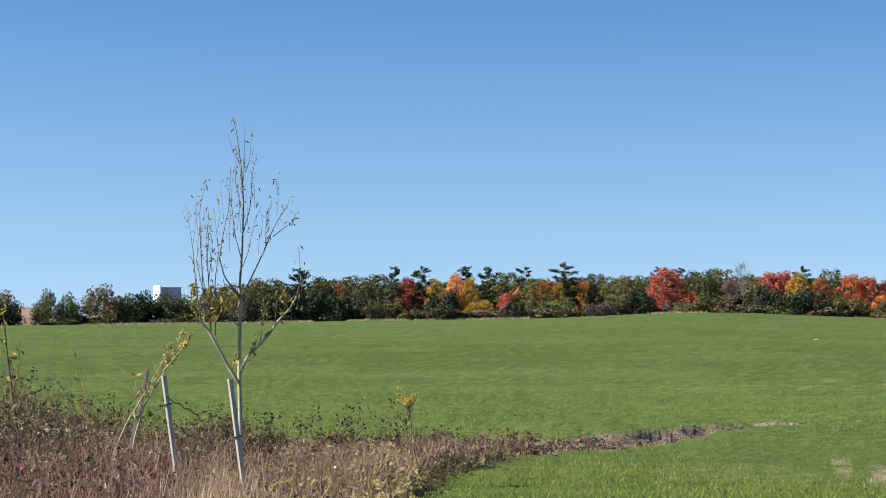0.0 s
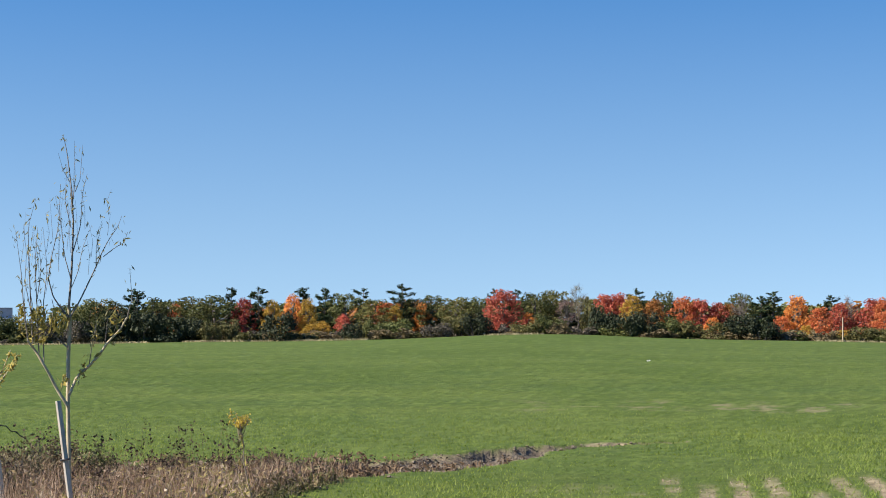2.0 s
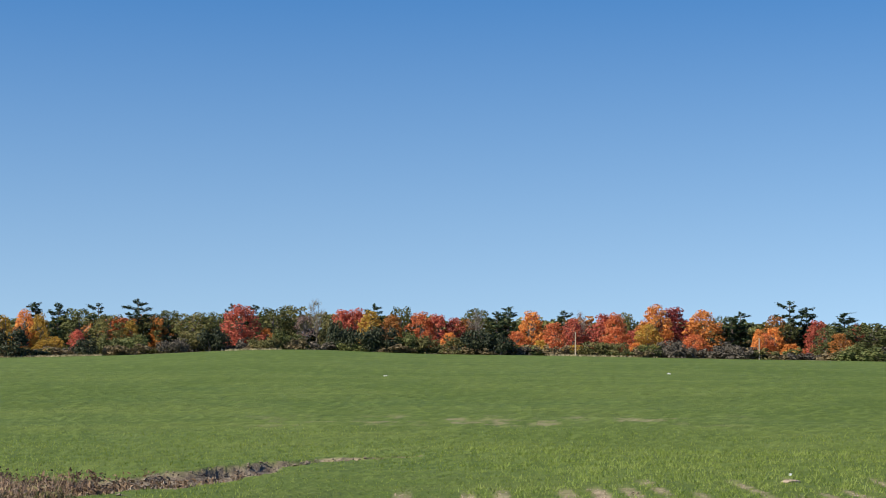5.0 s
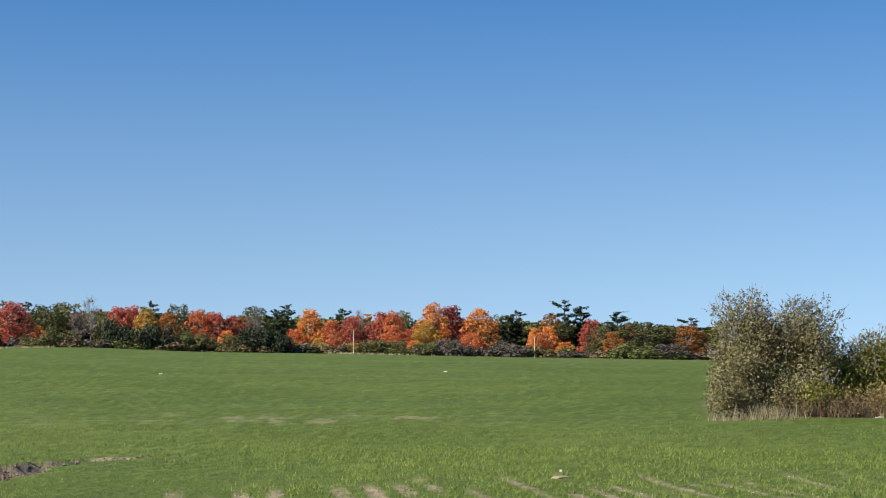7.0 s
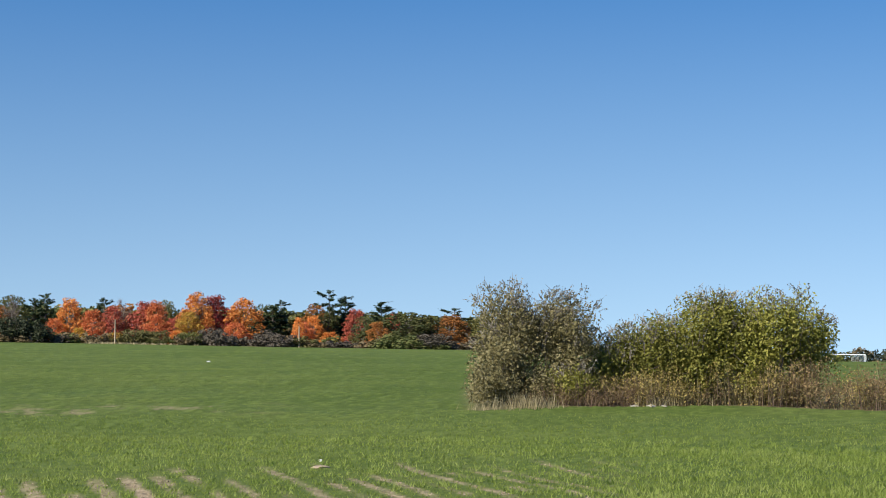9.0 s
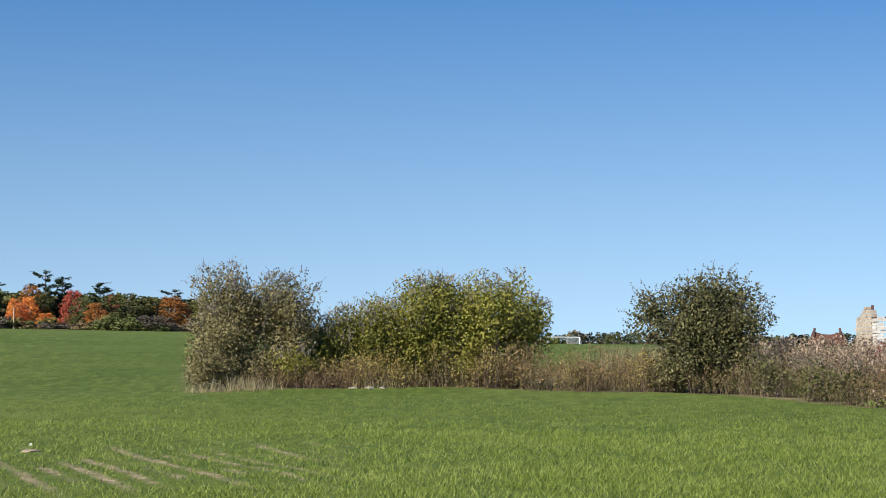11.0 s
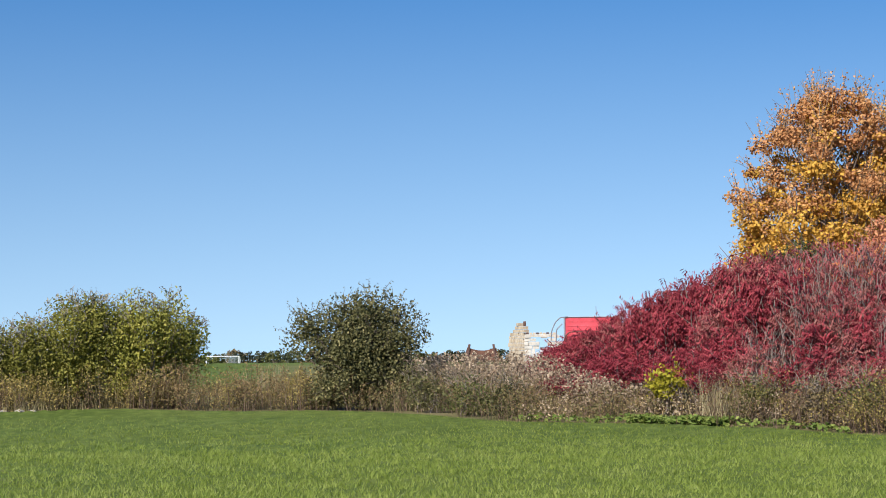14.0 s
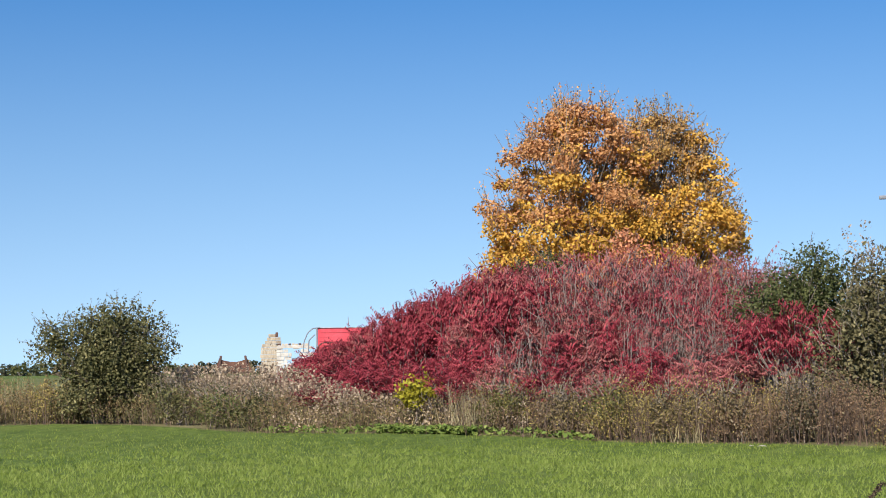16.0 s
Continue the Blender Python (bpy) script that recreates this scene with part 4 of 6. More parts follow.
def sumac_meshes(seed, leafy):
    """A sumac 3.4 m high: forked grey stems; either clad in compound leaves or bare below with a few left on top."""
    rng = np.random.default_rng(seed)
    wood, crown = Geo(), Geo()
    if leafy:
        for k in range(4):
            a = k * 1.57 + rng.random()
            fork = np.array([np.cos(a) * 0.28, np.sin(a) * 0.28, 1.2 + 0.5 * rng.random()])
            wood.add(*tube(bent(rng, (0.05 * np.cos(a), 0.05 * np.sin(a), -0.1), fork, 4, 0.05), np.linspace(0.028, 0.018, 4), 4))
            for _ in range(4):
                b, r = rng.random() * 2 * np.pi, 0.75 * np.sqrt(rng.random())
                tip = np.array([np.cos(b) * r, np.sin(b) * r, (2.55 + 0.7 * rng.random()) * (1 - 0.25 * (r / 0.75) ** 2)])
                wood.add(*tube(bent(rng, fork, tip, 3, 0.06), np.linspace(0.018, 0.01, 3), 3))
                for i in range(8):
                    b = rng.random() * 2 * np.pi
                    root = tip + (fork - tip) * (0.9 * rng.random() if i > 4 else 0.12 * rng.random())
                    compound(rng, crown, root, 0.22 + 0.16 * rng.random(), np.array([np.cos(b), np.sin(b), 0.0]), 0.15, 5)
    else:
        for k in range(17):
            a, r = rng.random() * 2 * np.pi, 0.75 * np.sqrt(rng.random())
            foot = np.array([np.cos(a) * r * 0.7, np.sin(a) * r * 0.7, -0.1])
            tip = np.array([np.cos(a) * r, np.sin(a) * r, 2.3 + 1.1 * rng.random()]) + rng.normal(size=3) * 0.1
            wood.add(*tube(bent(rng, foot, tip, 5, 0.03), np.linspace(0.02, 0.009, 5), 3))
            for _ in range(4):
                root = foot + (tip - foot) * (0.45 + 0.5 * rng.random())
                end = root + np.array([rng.normal() * 0.22, rng.normal() * 0.22, 0.3 + 0.35 * rng.random()])
                wood.add(*tube(bent(rng, root, end, 3, 0.06), (0.011, 0.009, 0.006), 3))
                if rng.random() < 0.35:
                    b = rng.random() * 2 * np.pi
                    compound(rng, crown, end, 0.16 + 0.1 * rng.random(), np.array([np.cos(b), np.sin(b), 0.0]), 0.1, 4)
            for _ in range(3):
                b = rng.random() * 2 * np.pi
                compound(rng, crown, tip - np.array([0, 0, 0.25 * rng.random()]), 0.18 + 0.12 * rng.random(), np.array([np.cos(b), np.sin(b), 0.0]), 0.11, 4)
    return wood.mesh("branchwork", [TWIG], True), crown.mesh("foliage", [FOLIAGE["sumac"]])


SUMACS = [sumac_meshes(70 + i, True) for i in range(5)]
SUMACS_THIN = [sumac_meshes(80 + i, False) for i in range(4)]


def build_sumacs():
    rng = random.Random(9)
    for i in range(225):
        p = 50.7 + 0.33 * (i // 2) if i < 48 else rng.uniform(50.7, 66.3)
        tall = float(np.interp(p, [50.6, 51.3, 52.2, 52.6, 52.9, 53.6, 54.6, 55.6, 56.7, 57.4, 59.2, 61, 64.4, 65.6, 68.5], [1.25, 1.65, 1.9, 2.15, 2.4, 2.7, 3.0, 3.3, 3.45, 3.65, 3.7, 3.7, 3.55, 3.4, 3.1]))
        d0 = float(front(p)) + (3.2 if p > 56 else 4.0)
        u = rng.uniform(0.45, 0.75) if i < 48 else rng.random()
        d = d0 + u * 7.5
        if p > 64.9 and d < 39:
            d = 39 + u * 6
        h = tall * (0.42 + 0.58 * min(1, u * 1.7)) * rng.uniform(0.93, 1.01)
        thin = p > 55.0 and u > 0.12 and i >= 48 and rng.random() < float(np.interp(p, [55, 58, 61, 65, 68], [0.1, 0.5, 0.8, 0.9, 0.85]))
        wood, crown = rng.choice(SUMACS_THIN if thin else SUMACS)
        colour = "sumac_dull" if thin and p > 57.5 and rng.random() < 0.5 else "sumac" if rng.random() < float(np.interp(p, [55, 58, 61, 65], [0.95, 0.7, 0.45, 0.35])) else rng.choice(["sumac_dull", "sumac_dull"] + (["sumac_rust"] if 58.5 < p < 62 and u > 0.6 else []))
        thing = new("sumac_shrub")
        x, y = at(p, d)
        s = h / 3.4
        wide = max(0.72, s)
        thing.matrix_world = pose(x, y, gz(p, d), 0, 0, rng.uniform(0, 360)) @ Matrix.Diagonal((wide, wide, s, 1))
        for name, data, mat in (("branchwork", wood, SUMAC_BARK), ("foliage", crown, FOLIAGE[colour])):
            ob = new(name, data)
            ob.parent = thing
            ob.material_slots[0].link, ob.material_slots[0].material = "OBJECT", mat
        tagged(thing, "half-bare sumac with grey stems and faded red leaves" if thin else "crimson staghorn sumac with drooping compound leaves", "sumac", "sumac thicket")


build_sumacs()
for i, (p, d) in enumerate(((64.9, 34.9), (65.6, 34.6), (66.4, 34.8), (67.2, 34.3))):
    low = new("sumac_shrub")
    low.matrix_world = stand(p, d, turn=i * 70) @ Matrix.Diagonal((0.75, 0.75, 0.66 + 0.05 * (i % 3), 1))
    for name, data, mat in (("branchwork", SUMACS[i % 5][0], TWIG), ("foliage", SUMACS[i % 5][1], FOLIAGE["sumac"])):
        ob = new(name, data)
        ob.parent = low
        ob.material_slots[0].link, ob.material_slots[0].material = "OBJECT", mat
    tagged(low, "low red sumac in front of the green bush", "sumac", "sumac thicket")


for i in range(18):
    p = 54.4 + 0.56 * i
    low = new("sumac_shrub")
    low.matrix_world = stand(p, float(front(p)) + 2.7 + 0.7 * math.sin(i * 2.3), turn=i * 83) @ Matrix.Diagonal((0.62, 0.62, 0.4 + 0.06 * math.sin(i * 1.7), 1))
    for name, data, mat in (("branchwork", SUMACS[i % 5][0], SUMAC_BARK), ("foliage", SUMACS[i % 5][1], FOLIAGE["sumac" if math.sin(i * 1.1) > -0.3 else "sumac_dull"])):
        ob = new(name, data)
        ob.parent = low
        ob.material_slots[0].link, ob.material_slots[0].material = "OBJECT", mat
    tagged(low, "low red sumac sucker behind the dry weeds", "sumac", "sumac thicket")


# ---- golden maples behind the thicket ----
def big_maple(phi, d, h, w, n, colours, label, seed, peak=0.0):
    """A maple in autumn leaf: limbs to many leaf clumps, thin leafy shoots past its outline, hollows near the trunk."""
    rng = np.random.default_rng(seed)
    thing = new("golden_maple_tree")
    thing.matrix_world = stand(phi, d)
    wood = Geo()
    lumps = []
    for _ in range(230):
        a, cz = rng.random() * 2 * np.pi, h * (0.3 + 0.64 * rng.random() ** 1.15)
        f = (cz / h - 0.3) / 0.7
        wide = w * 0.5 * float(np.interp(f, [0, 0.2, 0.45, 0.62, 0.8, 0.92, 1.1], [0.92, 1.02, 0.96, 0.85, 0.58, 0.34, 0.1]))
        r = np.sqrt(0.06 + 0.94 * rng.random()) * wide * 0.92
        s = (0.32 + 0.38 * rng.random()) * (1.1 - 0.4 * f)
        lumps.append((np.cos(a) * r + peak * f * f, np.sin(a) * r, cz, s * 1.25, s * 1.25, s * 0.75))
    wood.add(*tube(bent(rng, (0, 0, -0.2), (0.1, 0, h * 0.75), 7, 0.015), np.linspace(0.26, 0.05, 7), 8))
    sprig, ways = [], []
    for c in lumps:
        base = np.array([0, 0, max(1.6, c[2] * (0.35 + 0.25 * rng.random()))])
        if rng.random() < 0.5:
            wood.add(*tube(bent(rng, base, c[:3], 5, 0.06), np.linspace(0.05, 0.014, 5), 4))
        for _ in range(4 if c[2] > 0.5 * h else 2):
            way = unit(np.array([c[0] * 0.18, c[1] * 0.18, 1.0]) + rng.normal(size=3) * 0.3)
            ln = 0.35 + 0.5 * rng.random()
            p0 = np.array(c[:3]) + way * c[3] * 0.6
            t = np.linspace(0, 1, 4)
            line = p0 + way * (t * ln)[:, None] + rng.normal(size=3) * 0.12 * (t ** 2)[:, None]
            wood.add(*tube(line, np.linspace(0.014, 0.006, 4), 3))
            for _ in range(9):
                k = rng.random()
                sprig.append(p0 + way * k * ln + rng.normal(size=3) * 0.06)
                ways.append(way + rng.normal(size=3) * 0.8)
    part("trunk", wood, BARK, thing, "dark forked trunk and limbs")
    share = [float(c[2] / h - 0.12 * c[0] / w + 0.16 * math.sin(c[0] * 3.1 + c[1] * 5.3 + c[2] * 2.7)) for c in lumps]
    for name, mat, high, size, dense in (("crown", colours[0], False, 0.135, 1.0), ("upper_crown", colours[1], True, 0.12, 1.0)):
        sel = [c for c, k in zip(lumps, share) if (k > 0.66) == high or rng.random() < 0.12]
        part(name, Geo().add(*clouds(rng, sel, int(n * dense * len(sel) / len(lumps)), size, up=0.35, core=0.65, aspect=0.75, stray=0.1)), FOLIAGE[mat], thing)
    ln = 0.1 * (0.6 + 0.7 * rng.random(len(sprig)))
    part("shoot_foliage", Geo().add(*leaves(rng, np.array(sprig), rng.normal(size=(len(sprig), 3)), ln, ln * 0.6, 0.15, np.array(ways))), FOLIAGE[colours[1]], thing, "dull orange leaves on thin upright shoots")
    return tagged(thing, label, "maple tree", "maples behind the sumac")


big_maple(59.45, 64.5, 10.7, 7.2, 52000, ("gold", "gold_brown"), "golden maple in full autumn leaf", 21, peak=0.5)
big_maple(62.2, 66.0, 10.4, 6.3, 44000, ("gold", "gold_dull"), "amber maple losing leaves near its top", 22)

# dim undergrowth that fills the thicket from behind
under = hedge_bush("undergrowth_bush", 57.0, 50.0, [(0, 0, 1.3, 1.6, 1.0, 1.2), (1.2, 0, 1.1, 1.2, 1.0, 1.0), (-1.2, 0, 1.0, 1.2, 1.0, 0.9)], 4200, 0.13, "brown", "dim brown undergrowth inside the sumac thicket", bare_top=0.2, twigs=90, sprigs=20, seed=14)
for p, d in ((60.0, 49.0), (63.0, 48.0), (66.0, 46.5), (69.0, 45.0), (61.6, 51.0)):
    copy_thing(under, stand(p, d, turn=-p + 40 * math.sin(p)))

# ---- crop, weeds and dry grass ----
GRASS = leaf_mat("wheat_blades", [(0.145, 0.2, 0.027), (0.222, 0.28, 0.047), (0.35, 0.375, 0.1)], 0.47, 0.15)
TUFT = leaf_mat("light_wheat_tufts", [(0.145, 0.2, 0.032), (0.22, 0.28, 0.055), (0.34, 0.37, 0.115)], 0.45, 0.6)
DRY = leaf_mat("dry_grass_blades", [(0.21, 0.165, 0.08), (0.34, 0.285, 0.155), (0.46, 0.4, 0.24)], 0.3, 1.0)
DRY_PINK = leaf_mat("pinkish_dry_grass", [(0.15, 0.078, 0.05), (0.38, 0.245, 0.155), (0.7, 0.54, 0.39)], 0.25, 0.9)
STEM_BROWN = leaf_mat("brown_weed_stems", [(0.065, 0.04, 0.031), (0.14, 0.09, 0.064), (0.25, 0.178, 0.125)], 0.1, 1.0)
STEM_PALE = leaf_mat("pale_weed_stems", [(0.18, 0.13, 0.09), (0.30, 0.23, 0.165), (0.42, 0.35, 0.26)], 0.15, 1.0)
HEAD_DARK = leaf_mat("dark_seed_heads", [(0.03, 0.022, 0.018), (0.06, 0.042, 0.034), (0.11, 0.08, 0.06)], 0.05, 1.0, gloss=0.02)
HEAD_RUST = leaf_mat("rusty_goldenrod_plumes", [(0.085, 0.057, 0.03), (0.21, 0.146, 0.068), (0.36, 0.255, 0.125)], 0.25, 4.5, fleck=0.32)
HEAD_TAN = leaf_mat("tan_weed_plumes", [(0.14, 0.1, 0.067), (0.29, 0.218, 0.15), (0.52, 0.42, 0.3)], 0.25, 4.0, fleck=0.32)
HEAD_OLIVE = leaf_mat("olive_goldenrod_plumes", [(0.11, 0.08, 0.027), (0.26, 0.2, 0.063), (0.43, 0.335, 0.115)], 0.25, 4.5, fleck=0.32)
STEM_DARK = leaf_mat("dark_goldenrod_stems", [(0.045, 0.029, 0.022), (0.09, 0.06, 0.044), (0.16, 0.11, 0.078)], 0.1, 1.0)
LEAF_MAROON = leaf_mat("maroon_weed_leaves", [(0.07, 0.044, 0.027), (0.165, 0.12, 0.072), (0.325, 0.265, 0.17)], 0.25, 4.5, fleck=0.32)
LEAF_TAN = leaf_mat("tan_weed_leaves", [(0.13, 0.085, 0.042), (0.28, 0.205, 0.10), (0.56, 0.45, 0.27)], 0.25, 5.0, fleck=0.32)
LEAF_FLECK = leaf_mat("red_and_white_dock_leaves", [(0.09, 0.014, 0.018), (0.14, 0.04, 0.035), (0.5, 0.44, 0.37)], 0.25, 4.0)
LEAF_BROWN = leaf_mat("brown_weed_leaves", [(0.085, 0.052, 0.03), (0.175, 0.113, 0.064), (0.29, 0.2, 0.122)], 0.25, 5.0, fleck=0.32)
HEAD_BROWN = leaf_mat("brown_weed_plumes", [(0.09, 0.054, 0.031), (0.195, 0.122, 0.07), (0.33, 0.222, 0.14)], 0.25, 4.5, fleck=0.32)
LEAF_YELLOW = leaf_mat("yellowing_weed_leaves", [(0.13, 0.11, 0.04), (0.27, 0.22, 0.07), (0.4, 0.33, 0.12)], 0.3, 2.0)
LEAF_DULL = leaf_mat("dull_green_weed_leaves", [(0.065, 0.065, 0.025), (0.145, 0.128, 0.05), (0.245, 0.2, 0.09)], 0.35, 1.5)


def scatter(rng, n, phi, d):
    """n places spread evenly over a sector."""
    p = np.radians(rng.uniform(*phi, n))
    r = np.sqrt(rng.uniform(d[0] ** 2, d[1] ** 2, n))
    return r * np.sin(p), r * np.cos(p)


def blades(rng, x, y, h, w, lean=0.45):
    n = len(x)
    a, s = rng.random(n) * 2 * np.pi, rng.random(n) * 2 * np.pi
    h = h * (0.55 + 0.75 * rng.random(n))
    z = ground_z(x, y) - 0.01
    base = np.stack([x, y, z], 1)
    side = np.stack([np.cos(s), np.sin(s), 0 * s], 1) * np.broadcast_to(w, n)[:, None] / 2
    out = lean * (0.3 + rng.random(n))
    tip = base + np.stack([np.cos(a) * h * out, np.sin(a) * h * out, h], 1)
    return np.stack([base - side, base + side, tip], 1).reshape(-1, 3), np.arange(3 * n).reshape(-1, 3)


def build_crop():
    rng = np.random.default_rng(100)
    for name, bands, label in (
            ("wheat_near", ((12.5, 24, 520, 0.046, 0.0175), (20.6, 42, 190, 0.042, 0.021)), "short green wheat sprouts in drilled rows"),):
        g = Geo()
        for d0, d1, per, h, w in bands:
            phi = (-17, 72) if d0 < 60 else (-17, 33)
            n = int(per * 0.5 * radians(phi[1] - phi[0]) * (d1 * d1 - d0 * d0))
            x, y = scatter(rng, n, phi, (d0, d1))
            r = np.hypot(x, y)
            keep = (rng.random(n) < smooth(d0 - 0.01, d0 + 0.12 * d0 * (d0 > 20), r) * (1 - smooth(d1 * 0.7, d1, r) * 0.999)) & (pasture(x, y) < 0.5) & (bare(x, y) * 1.15 < rng.random(n)) & (mottle(x, y, 2.3) + 1.1 * rng.random(n) > -0.35) & (mottle(np.degrees(np.arctan2(x, y)) * 0.7, r * np.interp(r, [12, 30, 80], [2.0, 1.0, 0.35]), 1.0) + 1.3 * rng.random(n) > 0.05)
            x, y = x[keep], y[keep]
            low = thin(x, y)
            some = rng.random(len(x)) > 0.2 * low
            g.add(*blades(rng, x[some], y[some], h * (1 - 0.25 * low[some]) * (1 + 0.15 * smooth(32, 40, np.degrees(np.arctan2(x[some], y[some])))), w, 0.8))
        ob = part(name.split("_")[0], g, GRASS)
        tagged(ob, label, "wheat", kind="stuff")


build_crop()


def build_tufts():
    """Stronger tufts that stand out of the near wheat."""
    rng = np.random.default_rng(104)
    x, y = scatter(rng, 11000, (14, 72), (12.8, 30))
    keep = (mottle(x, y, 1.4) + 0.8 * rng.random(len(x)) > 0.2) & (bare(x, y) < 0.3)
    x, y = x[keep], y[keep]
    more = scatter(rng, 5600, (34, 72), (12.8, 28.0))
    x, y = np.repeat(np.concatenate([x, more[0]]), 7), np.repeat(np.concatenate([y, more[1]]), 7)
    g = Geo().add(*blades(rng, x + rng.normal(size=len(x)) * 0.035, y + rng.normal(size=len(x)) * 0.035, 0.07, 0.015, 0.9))
    tagged(part("wheat_tufts", g, TUFT), "taller light green tufts in the young wheat", "wheat", kind="stuff")


build_tufts()


def clumped(rng, x, y, k, r):
    """About k stems round each place: their places, a height factor shared in each clump, and the way each leans."""
    n = np.maximum(2, rng.poisson(k, len(x)))
    who = np.repeat(np.arange(len(x)), n)
    r = (r * (0.5 + rng.random(len(x))))[who, None]
    off = rng.normal(size=(len(who), 2)) * r
    tall = (0.62 + 0.6 * rng.random(len(x)) ** 1.4)[who] * (1 - 0.45 * np.clip(np.hypot(off[:, 0], off[:, 1]) / (2.2 * r[:, 0]), 0, 1)) * (0.85 + 0.25 * rng.random(len(who)))
    drift = rng.normal(size=(len(x), 2))[who] * 0.12
    return x[who] + off[:, 0], y[who] + off[:, 1], tall, off / (2 * r) * 0.35 + drift


def weeds(name, x, y, h, mats, label, seed, leaf_n=6, head_n=8, leaf=0.06, head=0.035, plume=0.16, stem=0.006, lean=0.18, spread=0.06, push=None, low=0.15, hang=0.4):
    """Dry weeds: ribbon stems, small leaves up them and a head or plume on each. mats: stem, leaf, head."""
    rng = np.random.default_rng(seed)
    n = len(x)
    h = h * (0.45 + 0.65 * rng.random(n)) if push is None else h * np.ones(n)
    z = ground_z(x, y) - 0.02
    base = np.stack([x, y, z], 1)
    a = rng.random(n) * 2 * np.pi
    out = np.stack([np.cos(a), np.sin(a), 0 * a], 1) * (lean * h * rng.random(n) * (1 if push is None else 0.45))[:, None]
    if push is not None:
        out[:, :2] += push * h[:, None]
    mid = base + out * 0.35 + np.stack([0 * h, 0 * h, h * 0.55], 1)
    tip = base + out + np.stack([0 * h, 0 * h, h], 1)
    s = rng.random(n) * np.pi
    side = np.stack([np.cos(s), np.sin(s), 0 * s], 1) * stem / 2
    g = Geo()
    v = np.stack([base - side, base + side, mid + side * 0.8, mid - side * 0.8, tip + side * 0.4, tip - side * 0.4], 1).reshape(-1, 3)
    i = np.arange(n)[:, None] * 6
    g.add(v, np.concatenate([i + np.array([0, 1, 2, 3]), i + np.array([3, 2, 4, 5])]), 0)
    if leaf_n:
        t = low + (0.95 - low) * rng.random((n, leaf_n))
        c = np.where((t < 0.55)[..., None], base[:, None] + (mid - base)[:, None] * (t / 0.55)[..., None], mid[:, None] + (tip - mid)[:, None] * ((t - 0.55) / 0.45)[..., None])
        c = (c + rng.normal(size=c.shape) * np.array([spread, spread, 0.02])).reshape(-1, 3)
        ln = leaf * (0.5 + rng.random(len(c)))
        way = rng.normal(size=(len(c), 3)) + np.array([0, 0, -hang])
        g.add(*leaves(rng, c, rng.normal(size=(len(c), 3)) + np.array([0, -0.2, 0.4]), ln, ln * 0.38, 0.15, way), 1)
    if head_n:
        t = rng.random((n, head_n, 1))
        c = tip[:, None] - (tip - mid)[:, None] * t * (plume / np.maximum(0.1, 0.45 * h))[:, None, None] + rng.normal(size=(n, head_n, 3)) * plume * 0.28 * (0.35 + t)
        c = c.reshape(-1, 3)
        ln = head * (0.5 + rng.random(len(c)))
        g.add(*leaves(rng, c, rng.normal(size=(len(c), 3)) + np.array([0, 0, 0.3]), ln, ln * 0.7), 2)
    return tagged(part(name, g, mats), label, "weeds", kind="stuff")


